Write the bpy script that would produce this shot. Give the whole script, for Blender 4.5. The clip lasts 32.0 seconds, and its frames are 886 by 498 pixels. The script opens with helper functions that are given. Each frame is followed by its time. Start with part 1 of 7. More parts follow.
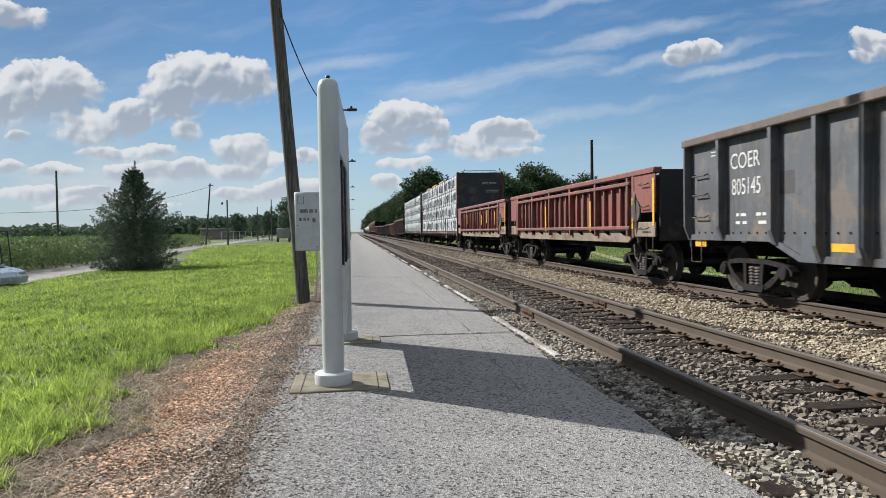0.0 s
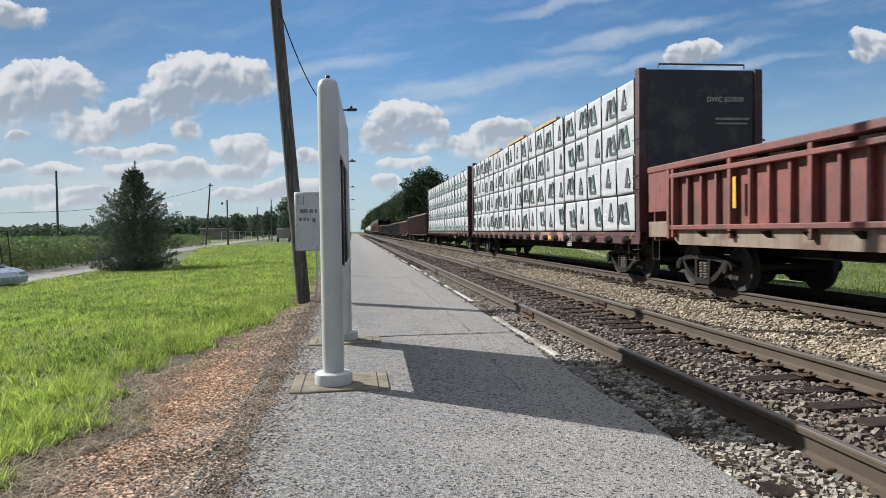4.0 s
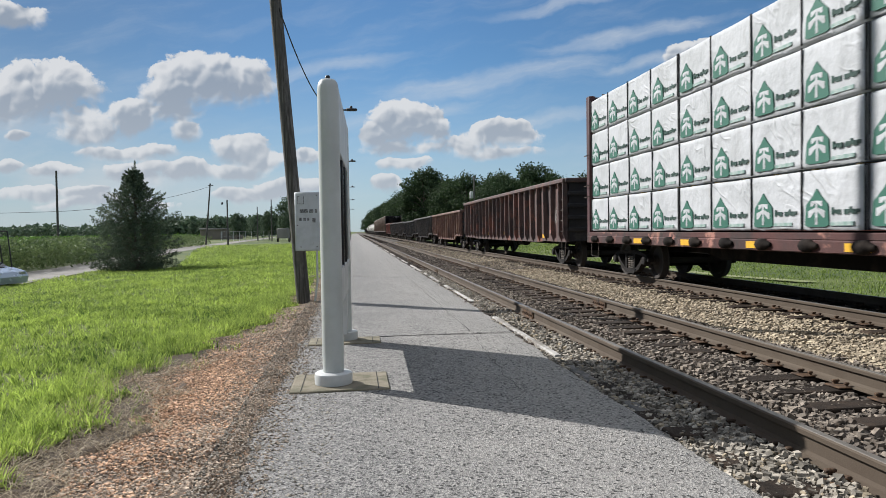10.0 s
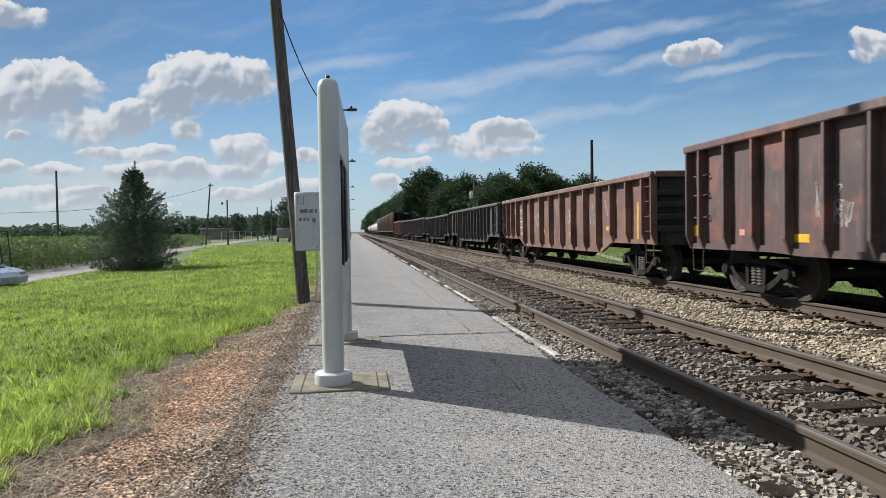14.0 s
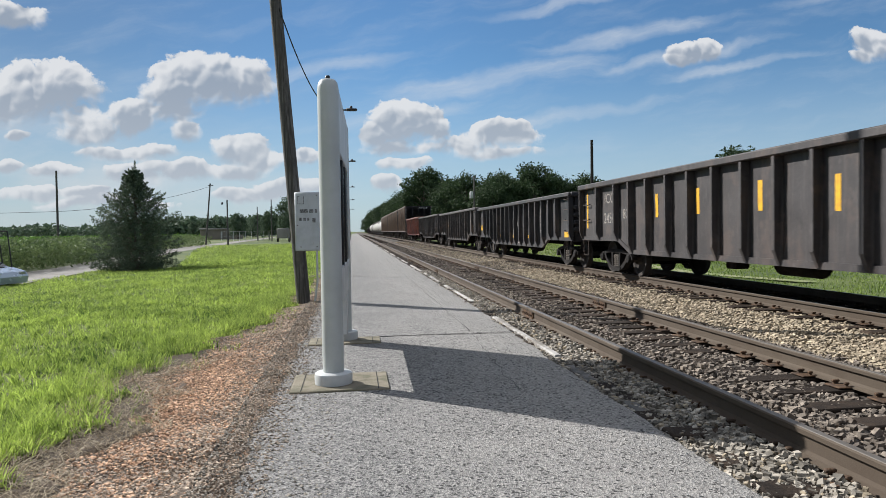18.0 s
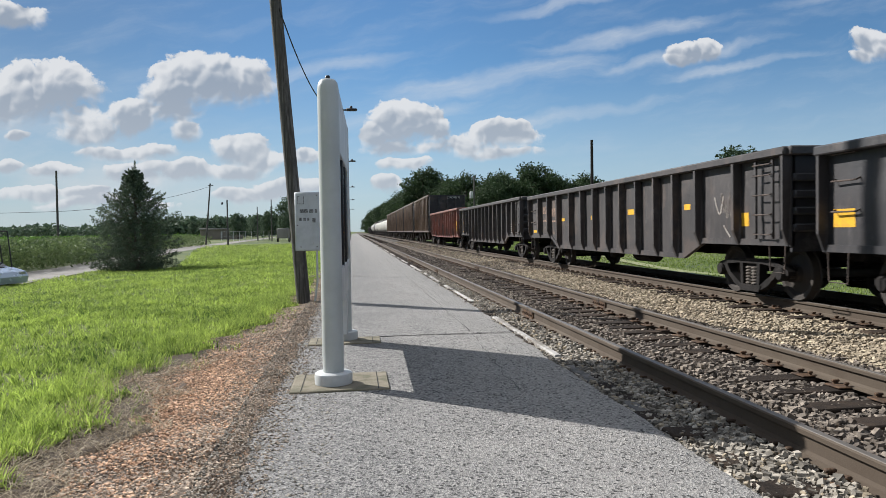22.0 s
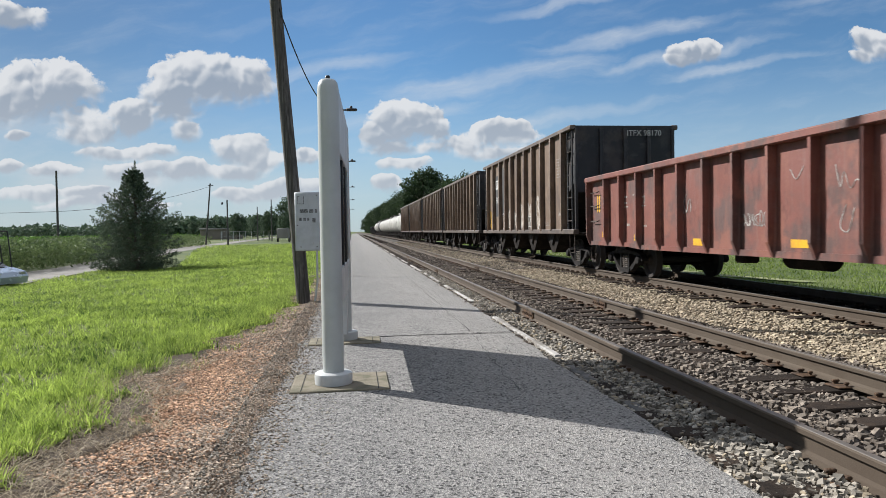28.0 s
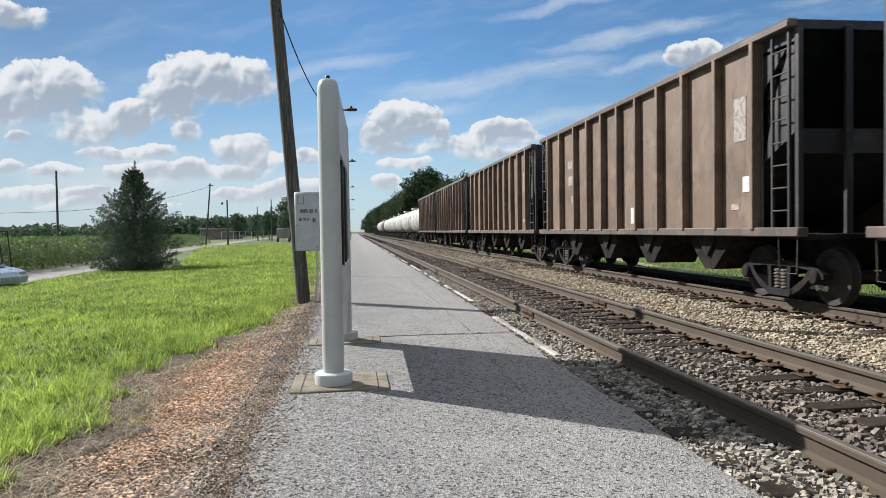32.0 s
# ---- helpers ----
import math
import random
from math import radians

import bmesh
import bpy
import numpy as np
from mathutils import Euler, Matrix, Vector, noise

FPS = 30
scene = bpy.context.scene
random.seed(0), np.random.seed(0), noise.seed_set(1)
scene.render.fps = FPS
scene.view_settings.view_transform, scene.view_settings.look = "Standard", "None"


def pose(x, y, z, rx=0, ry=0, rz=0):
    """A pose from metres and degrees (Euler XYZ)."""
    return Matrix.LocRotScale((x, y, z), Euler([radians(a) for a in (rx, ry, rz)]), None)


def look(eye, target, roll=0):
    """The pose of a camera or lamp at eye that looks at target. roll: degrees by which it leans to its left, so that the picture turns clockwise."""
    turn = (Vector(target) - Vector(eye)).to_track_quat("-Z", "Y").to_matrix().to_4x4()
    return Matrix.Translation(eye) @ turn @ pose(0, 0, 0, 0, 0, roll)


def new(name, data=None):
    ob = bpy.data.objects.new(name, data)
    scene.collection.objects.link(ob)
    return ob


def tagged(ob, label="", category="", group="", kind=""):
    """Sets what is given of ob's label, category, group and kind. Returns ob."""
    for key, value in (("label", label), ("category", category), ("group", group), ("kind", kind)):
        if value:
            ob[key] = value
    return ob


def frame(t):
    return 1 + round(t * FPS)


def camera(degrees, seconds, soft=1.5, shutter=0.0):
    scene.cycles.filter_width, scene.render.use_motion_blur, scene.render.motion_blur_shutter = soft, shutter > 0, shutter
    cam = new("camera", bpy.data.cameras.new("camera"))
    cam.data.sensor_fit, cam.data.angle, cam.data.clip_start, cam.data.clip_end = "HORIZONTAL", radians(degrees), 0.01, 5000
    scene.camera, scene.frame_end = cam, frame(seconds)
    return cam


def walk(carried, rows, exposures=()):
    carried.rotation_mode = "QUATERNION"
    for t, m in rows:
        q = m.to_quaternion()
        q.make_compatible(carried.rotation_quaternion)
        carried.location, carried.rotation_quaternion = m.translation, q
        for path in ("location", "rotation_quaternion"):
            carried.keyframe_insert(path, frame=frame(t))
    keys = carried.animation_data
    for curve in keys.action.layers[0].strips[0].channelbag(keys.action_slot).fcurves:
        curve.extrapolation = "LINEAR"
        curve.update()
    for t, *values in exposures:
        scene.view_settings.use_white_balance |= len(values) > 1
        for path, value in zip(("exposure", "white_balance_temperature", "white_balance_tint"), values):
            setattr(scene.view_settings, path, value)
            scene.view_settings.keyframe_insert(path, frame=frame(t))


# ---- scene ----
cam = camera(64.3, 32.0, soft=0.65, shutter=0.2)
EYE = (0.0, 0.0, 1.367)
YAW, TILT = radians(7.213), radians(-1.541)
AIM = (math.sin(YAW) * math.cos(TILT), math.cos(YAW) * math.cos(TILT), 1.367 + math.sin(TILT))
walk(cam, [(0.0, look(EYE, AIM, -0.914)), (32.0, look(EYE, AIM, -0.914))],
     [(0.0, 0.71), (3.5, 0.70), (6.0, 0.62), (10.0, 0.62), (12.0, 0.70), (28.0, 0.70), (30.0, 0.78), (32.0, 0.86)])

# ---- light ----
SUN_TO = Vector((-0.80, 0.675, 0.72)).normalized()
sun = new("sun", bpy.data.lights.new("sun", "SUN"))
sun.data.energy, sun.data.angle, sun.data.color = 4.7, radians(0.55), (1.0, 0.98, 0.955)
sun.matrix_world = look((-40, 30, 60), Vector((-40, 30, 60)) - SUN_TO)


# ---- node helpers ----
class Nodes:
    """Short writing for node trees."""

    def __init__(self, tree):
        self.tree = tree

    def put(self, kind, **sockets):
        n = self.tree.nodes.new(kind)
        return n

    def link(self, a, b):
        self.tree.links.new(a, b)

    def feed(self, socket, value):
        if isinstance(value, bpy.types.NodeSocket):
            self.tree.links.new(value, socket)
        else:
            socket.default_value = value

    def math(self, op, a, b=0.0, clamp=False):
        n = self.tree.nodes.new("ShaderNodeMath")
        n.operation, n.use_clamp = op, clamp
        self.feed(n.inputs[0], a)
        self.feed(n.inputs[1], b)
        return n.outputs[0]

    def noise(self, vec, scale, detail=4.0, rough=0.55, colour=False):
        n = self.tree.nodes.new("ShaderNodeTexNoise")
        self.link(vec, n.inputs["Vector"])
        n.inputs["Scale"].default_value, n.inputs["Detail"].default_value = scale, detail
        n.inputs["Roughness"].default_value = rough
        return n.outputs["Color" if colour else "Fac"]

    def stretch(self, vec, size, move=(0, 0, 0), turn=(0, 0, 0)):
        n = self.tree.nodes.new("ShaderNodeMapping")
        self.link(vec, n.inputs["Vector"])
        n.inputs["Scale"].default_value = size
        n.inputs["Location"].default_value = move
        n.inputs["Rotation"].default_value = turn
        return n.outputs[0]

    def ramp(self, fac, lo, hi):
        n = self.tree.nodes.new("ShaderNodeMapRange")
        n.interpolation_type = "SMOOTHSTEP"
        self.feed(n.inputs["Value"], fac)
        n.inputs["From Min"].default_value, n.inputs["From Max"].default_value = lo, hi
        return n.outputs[0]

    def mix(self, fac, a, b, blend="MIX"):
        n = self.tree.nodes.new("ShaderNodeMix")
        n.data_type, n.blend_type = "RGBA", blend
        self.feed(n.inputs[0], fac)
        self.feed(n.inputs[6], (*a, 1) if isinstance(a, tuple) else a)
        self.feed(n.inputs[7], (*b, 1) if isinstance(b, tuple) else b)
        return n.outputs[2]


# ---- world: sky with cumulus and thin high cloud ----
world = bpy.data.worlds.new("world")
scene.world = world
world.use_nodes = True
wn = Nodes(world.node_tree)
world.node_tree.nodes.clear()
sky = wn.put("ShaderNodeTexSky")
sky.sky_type, sky.sun_disc = "NISHITA", False
sky.sun_elevation, sky.sun_rotation = math.asin(SUN_TO.z), math.atan2(SUN_TO.x, SUN_TO.y) % math.tau
sky.air_density, sky.dust_density, sky.ozone_density = 1.0, 0.25, 1.8
coord = wn.put("ShaderNodeTexCoord").outputs["Generated"]
split = wn.put("ShaderNodeSeparateXYZ")
wn.link(coord, split.inputs[0])
ahead = wn.math("MAXIMUM", split.outputs[1], 0.02)
flat = wn.put("ShaderNodeCombineXYZ")
wn.link(wn.math("DIVIDE", split.outputs[0], ahead), flat.inputs[0])
wn.link(wn.math("DIVIDE", split.outputs[2], ahead), flat.inputs[1])
plane = flat.outputs[0]
warp = wn.noise(plane, 11.0, 4.0, 0.55, colour=True)
shift = wn.put("ShaderNodeVectorMath")
shift.operation = "MULTIPLY_ADD"
wn.link(warp, shift.inputs[0])
shift.inputs[1].default_value, shift.inputs[2].default_value = (0.050, 0.040, 0), (-0.025, -0.020, 0)
moved = wn.put("ShaderNodeVectorMath")
moved.operation = "ADD"
wn.link(plane, moved.inputs[0])
wn.link(shift.outputs[0], moved.inputs[1])
cut = wn.put("ShaderNodeSeparateXYZ")
wn.link(moved.outputs[0], cut.inputs[0])
# heaps of cloud: across, up, half width, half height
HEAPS = [
    (-0.409, 0.190, 0.074, 0.042), (-0.451, 0.176, 0.046, 0.034), (-0.363, 0.156, 0.036, 0.021), (-0.359, 0.135, 0.040, 0.014),
    (-0.437, 0.134, 0.015, 0.008), (-0.188, 0.210, 0.078, 0.038), (-0.228, 0.196, 0.048, 0.034), (-0.142, 0.207, 0.046, 0.030),
    (-0.291, 0.159, 0.037, 0.026), (-0.338, 0.141, 0.051, 0.015), (-0.236, 0.165, 0.045, 0.020), (-0.217, 0.137, 0.022, 0.017),
    (-0.152, 0.112, 0.038, 0.022), (-0.123, 0.096, 0.027, 0.014), (-0.290, 0.085, 0.038, 0.018), (-0.228, 0.085, 0.041, 0.014),
    (-0.395, 0.088, 0.034, 0.010), (-0.451, 0.094, 0.020, 0.010), (-0.160, 0.083, 0.046, 0.011), (-0.065, 0.101, 0.022, 0.014),
    (-0.441, 0.294, 0.050, 0.020), (-0.300, 0.112, 0.060, 0.012), (-0.330, 0.045, 0.080, 0.010), (-0.08, 0.060, 0.05, 0.012), (-0.423, 0.058, 0.050, 0.010), (-0.359, 0.059, 0.043, 0.008), (-0.145, 0.052, 0.046, 0.011),
    (0.079, 0.148, 0.053, 0.035), (0.034, 0.132, 0.021, 0.019), (0.112, 0.144, 0.029, 0.024), (0.073, 0.115, 0.058, 0.013),
    (0.213, 0.134, 0.056, 0.022), (0.160, 0.120, 0.052, 0.018), (0.248, 0.135, 0.022, 0.011), (0.073, 0.092, 0.035, 0.010),
    (0.049, 0.067, 0.022, 0.011), (0.508, 0.256, 0.039, 0.015), (0.528, 0.265, 0.021, 0.013),
    (0.484, 0.247, 0.021, 0.008), (0.798, 0.274, 0.029, 0.024), (0.784, 0.256, 0.023, 0.012), (0.203, 0.109, 0.058, 0.010),
]
body, height, weight = None, None, None
for u, w, a, b in HEAPS:
    du = wn.math("DIVIDE", wn.math("SUBTRACT", cut.outputs[0], u), a)
    dw = wn.math("DIVIDE", wn.math("SUBTRACT", cut.outputs[1], w), b)
    reach = wn.math("SUBTRACT", 1.0, wn.math("ADD", wn.math("MULTIPLY", du, du), wn.math("MULTIPLY", dw, dw)))
    share = wn.math("POWER", wn.math("MAXIMUM", wn.math("ADD", reach, 0.8), 0.0), 2.0)
    if body is None:
        body, height, weight = reach, wn.math("MULTIPLY", dw, share), share
    else:
        height = wn.math("ADD", height, wn.math("MULTIPLY", dw, share))
        weight = wn.math("ADD", weight, share)
        body = wn.math("SMOOTH_MAX", reach, body)
        body.node.inputs[2].default_value = 0.35
height = wn.math("DIVIDE", height, wn.math("MAXIMUM", weight, 0.001))


def puffs(step):
    """Rounded heads of cloud in several sizes, looked up a step away."""
    at = wn.put("ShaderNodeVectorMath")
    at.operation = "ADD"
    wn.link(moved.outputs[0], at.inputs[0])
    at.inputs[1].default_value = step
    total = None
    for scale, amount in ((14.0, 0.62), (36.0, 0.30), (85.0, 0.10)):
        cell = wn.put("ShaderNodeTexVoronoi")
        cell.voronoi_dimensions, cell.feature = "2D", "SMOOTH_F1"
        cell.inputs["Smoothness"].default_value = 0.7
        wn.link(at.outputs[0], cell.inputs["Vector"])
        cell.inputs["Scale"].default_value = scale
        d = cell.outputs["Distance"]
        head = wn.math("MULTIPLY", wn.math("SUBTRACT", 0.30, wn.math("MULTIPLY", d, d)), amount)
        total = head if total is None else wn.math("ADD", total, head)
    return total


heads = puffs((0, 0, 0))
relief = wn.math("SUBTRACT", heads, puffs((-0.0045, 0.0065, 0)))
wool = wn.math("SUBTRACT", wn.noise(moved.outputs[0], 30.0, 9.0, 0.66), 0.5)
dense = wn.math("ADD", wn.math("ADD", body, 0.16), wn.math("ADD", wn.math("MULTIPLY", heads, 1.5), wn.math("MULTIPLY", wool, 2.5)))
crisp = wn.math("ADD", 0.72, wn.math("MULTIPLY", wn.math("SUBTRACT", 0.1, height), 1.0))
soft_edge = wn.put("ShaderNodeMapRange")
soft_edge.interpolation_type = "SMOOTHSTEP"
wn.link(dense, soft_edge.inputs["Value"])
soft_edge.inputs["From Min"].default_value = 0.0
wn.link(wn.math("MAXIMUM", crisp, 0.24), soft_edge.inputs["From Max"])
heap = soft_edge.outputs[0]
# thin streaks, high up, drawn out along a rising line
across = wn.math("SUBTRACT", cut.outputs[1], wn.math("MULTIPLY", cut.outputs[0], 0.19))
along = wn.math("ADD", cut.outputs[0], wn.math("MULTIPLY", cut.outputs[1], 0.19))
fibre = wn.put("ShaderNodeCombineXYZ")
wn.link(wn.math("MULTIPLY", along, 6.0), fibre.inputs[0])
wn.link(wn.math("MULTIPLY", across, 30.0), fibre.inputs[1])
hair = wn.noise(fibre.outputs[0], 1.0, 6.0, 0.6)
WISPS = [(0.46, 0.203, 0.17, 0.014), (0.24, 0.176, 0.20, 0.020), (0.10, 0.150, 0.12, 0.012), (0.36, 0.105, 0.16, 0.012), (0.80, 0.208, 0.12, 0.010),
         (0.34, 0.265, 0.12, 0.010), (0.55, 0.160, 0.16, 0.010), (0.02, 0.235, 0.12, 0.012), (0.62, 0.130, 0.14, 0.009)]
wisp = None
for u, w, a, b in WISPS:
    du = wn.math("DIVIDE", wn.math("SUBTRACT", along, u), a)
    dw = wn.math("DIVIDE", wn.math("SUBTRACT", across, w), b)
    one = wn.math("SUBTRACT", 1.0, wn.math("ADD", wn.math("MULTIPLY", du, du), wn.math("MULTIPLY", dw, dw)))
    wisp = one if wisp is None else wn.math("MAXIMUM", wisp, one)
thin = wn.math("ADD", wn.math("MULTIPLY", wn.ramp(wn.math("ADD", wisp, wn.math("MULTIPLY", wn.math("SUBTRACT", hair, 0.5), 2.2)), -0.5, 1.9), 0.50),
               wn.math("MULTIPLY", wn.ramp(hair, 0.42, 0.8), 0.16), True)
# milky air low down, thickest to the sun's side
veil = wn.ramp(wn.noise(wn.stretch(plane, (1.0, 2.2, 1), move=(3, 1, 0)), 5.0, 5.0, 0.55), 0.38, 0.66)
low = wn.ramp(split.outputs[2], 0.24, 0.0)
high = wn.ramp(split.outputs[1], 0.0, 0.2)
sunward = wn.ramp(wn.math("DIVIDE", split.outputs[0], ahead), 0.15, -0.5)
thick = wn.ramp(dense, 0.25, 1.45)
lit = wn.math("ADD", wn.math("MULTIPLY", height, 0.50), wn.math("MULTIPLY", relief, 5.5))
lit = wn.math("ADD", wn.math("SUBTRACT", lit, wn.math("MULTIPLY", thick, 0.54)), wn.math("ADD", 0.62, wn.math("MULTIPLY", wool, 0.55)))
cloud_colour = wn.mix(wn.ramp(lit, -0.05, 1.0), (3.9, 4.6, 5.65), (9.5, 9.65, 9.9))
cloud_colour = wn.mix(wn.math("MULTIPLY", low, 0.50), cloud_colour, (7.9, 8.4, 9.0))
tone = wn.mix(1.0, sky.outputs[0], wn.mix(sunward, (0.68, 0.99, 1.24), (0.49, 0.64, 0.77)), "MULTIPLY")
hazed = wn.mix(wn.math("MULTIPLY", low, 0.62), tone, (6.3, 7.5, 8.9))
milky = wn.mix(wn.math("MULTIPLY", wn.math("MULTIPLY", veil, wn.math("MULTIPLY", low, sunward)), 0.8), hazed, (7.9, 8.3, 8.7))
veiled = wn.mix(wn.math("MULTIPLY", thin, high), milky, (8.0, 8.6, 9.3))
clouded = wn.mix(wn.math("MULTIPLY", wn.math("MULTIPLY", heap, 0.93), high), veiled, cloud_colour)
# the broken cloud goes on overhead and behind, unseen, added to lift the shadows
aloft = wn.math("MAXIMUM", wn.ramp(split.outputs[2], 0.36, 0.52), wn.math("MULTIPLY", wn.math("MULTIPLY", wn.ramp(split.outputs[1], 0.05, -0.25), 0.35), wn.ramp(split.outputs[2], 0.0, 0.12)))
overhead = wn.math("MULTIPLY", aloft, wn.ramp(wn.noise(wn.stretch(coord, (1, 1, 1), (5, 2, 7)), 3.0, 6.0, 0.6), 0.36, 0.54))
clouded = wn.mix(wn.math("MULTIPLY", overhead, 0.9), clouded, (9.2, 9.6, 10.2))
back = wn.put("ShaderNodeBackground")
wn.link(clouded, back.inputs[0])
back.inputs[1].default_value = 0.05
wout = wn.put("ShaderNodeOutputWorld")
wn.link(back.outputs[0], wout.inputs[0])


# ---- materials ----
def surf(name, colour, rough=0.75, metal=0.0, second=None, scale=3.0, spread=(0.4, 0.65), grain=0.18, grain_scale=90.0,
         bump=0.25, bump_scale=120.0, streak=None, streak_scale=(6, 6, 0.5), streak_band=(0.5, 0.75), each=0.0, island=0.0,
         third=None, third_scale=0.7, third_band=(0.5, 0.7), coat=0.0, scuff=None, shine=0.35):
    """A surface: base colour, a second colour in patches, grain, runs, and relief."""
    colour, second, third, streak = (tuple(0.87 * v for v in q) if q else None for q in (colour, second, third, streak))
    m = bpy.data.materials.new(name)
    m.use_nodes = True
    n = Nodes(m.node_tree)
    bsdf = m.node_tree.nodes["Principled BSDF"]
    co = n.put("ShaderNodeTexCoord").outputs["Object"]
    info = n.put("ShaderNodeObjectInfo").outputs["Random"]
    if each:
        add = n.put("ShaderNodeVectorMath")
        add.operation = "MULTIPLY_ADD"
        n.link(info, add.inputs[0])
        add.inputs[1].default_value = (37, 23, 51)
        n.link(co, add.inputs[2])
        co = add.outputs[0]
    c = (*colour, 1)
    big = n.noise(co, scale, 5.0, 0.6)
    if second:
        c = n.mix(n.ramp(big, *spread), colour, second)
    if third:
        c = n.mix(n.ramp(n.noise(n.stretch(co, (1, 1, 1), (7, 3, 5)), third_scale, 6.0, 0.62), *third_band), c if second else colour, third)
    if streak:
        run = n.noise(n.stretch(co, streak_scale), 1.0, 5.0, 0.6)
        c = n.mix(n.ramp(run, *streak_band), c if (second or third) else colour, streak)
    if scuff:
        rub = n.noise(n.stretch(co, (1.0, 3.2, 1.1), (2, 9, 4)), 1.6, 8.0, 0.72)
        c = n.mix(n.math("MULTIPLY", n.ramp(rub, 0.54, 0.64), 0.45), c, scuff)
        drip = n.noise(n.stretch(co, (1.0, 16.0, 0.5), (1, 5, 2)), 1.0, 6.0, 0.65)
        c = n.mix(n.math("MULTIPLY", n.ramp(drip, 0.55, 0.70), 0.35), c, scuff)
        c = n.mix(n.math("MULTIPLY", n.ramp(n.noise(n.stretch(co, (1, 2.0, 0.9), (5, 1, 8)), 2.6, 7.0, 0.7), 0.55, 0.66), 0.45), c, tuple(0.4 * v for v in colour))
    fine = n.noise(co, grain_scale, 3.0, 0.6)
    factor = n.math("ADD", n.math("MULTIPLY", fine, 2 * grain), 1.0 - grain)
    if each:
        factor = n.math("MULTIPLY", factor, n.math("ADD", n.math("MULTIPLY", info, 2 * each), 1.0 - each))
    if island:
        isl = n.put("ShaderNodeNewGeometry").outputs["Random Per Island"]
        factor = n.math("MULTIPLY", factor, n.math("ADD", n.math("MULTIPLY", isl, 2 * island), 1.0 - island))
    scaler = n.put("ShaderNodeVectorMath")
    scaler.operation = "SCALE"
    n.feed(scaler.inputs[0], c if isinstance(c, bpy.types.NodeSocket) else c[:3])
    n.link(factor, scaler.inputs["Scale"])
    n.link(scaler.outputs[0], bsdf.inputs["Base Color"])
    n.link(n.math("ADD", n.math("MULTIPLY", big, 0.3), rough - 0.15, True), bsdf.inputs["Roughness"])
    bsdf.inputs["Metallic"].default_value = metal
    bsdf.inputs["Coat Weight"].default_value = coat
    bsdf.inputs["Specular IOR Level"].default_value = shine
    if bump:
        b = n.put("ShaderNodeBump")
        b.inputs["Strength"].default_value, b.inputs["Distance"].default_value = bump, 0.02
        n.link(n.math("ADD", n.noise(co, bump_scale, 4.0, 0.6), n.math("MULTIPLY", big, 0.6)), b.inputs["Height"])
        n.link(b.outputs[0], bsdf.inputs["Normal"])
    return m


def leafy(name, dark, light, through_light=0.25, scale=0.5):
    """Leaves and blades: colour varies from blade to blade and over the plant; light passes through a little."""
    m = bpy.data.materials.new(name)
    m.use_nodes = True
    n = Nodes(m.node_tree)
    bsdf = m.node_tree.nodes["Principled BSDF"]
    isl = n.put("ShaderNodeNewGeometry").outputs["Random Per Island"]
    co = n.put("ShaderNodeTexCoord").outputs["Object"]
    patch = n.math("ADD", n.math("MULTIPLY", n.ramp(n.noise(co, scale, 4.0, 0.6), 0.35, 0.65), 0.6), n.math("MULTIPLY", n.ramp(n.noise(co, scale * 7, 3.0, 0.6), 0.38, 0.62), 0.5))
    patch = n.math("ADD", patch, n.math("MULTIPLY", n.math("SUBTRACT", n.ramp(n.noise(co, scale * 26, 2.0, 0.6), 0.40, 0.60), 0.5), 0.75))
    col = n.mix(n.math("ADD", n.math("MULTIPLY", isl, 0.45), n.math("MULTIPLY", patch, 0.5), True), dark, light)
    n.link(col, bsdf.inputs["Base Color"])
    bsdf.inputs["Roughness"].default_value = 0.7
    bsdf.inputs["Specular IOR Level"].default_value = 0.2
    tr = n.put("ShaderNodeBsdfTranslucent")
    n.link(col, tr.inputs[0])
    mixer = n.put("ShaderNodeMixShader")
    mixer.inputs[0].default_value = through_light
    n.link(bsdf.outputs[0], mixer.inputs[1])
    n.link(tr.outputs[0], mixer.inputs[2])
    n.link(mixer.outputs[0], m.node_tree.nodes["Material Output"].inputs[0])
    return m


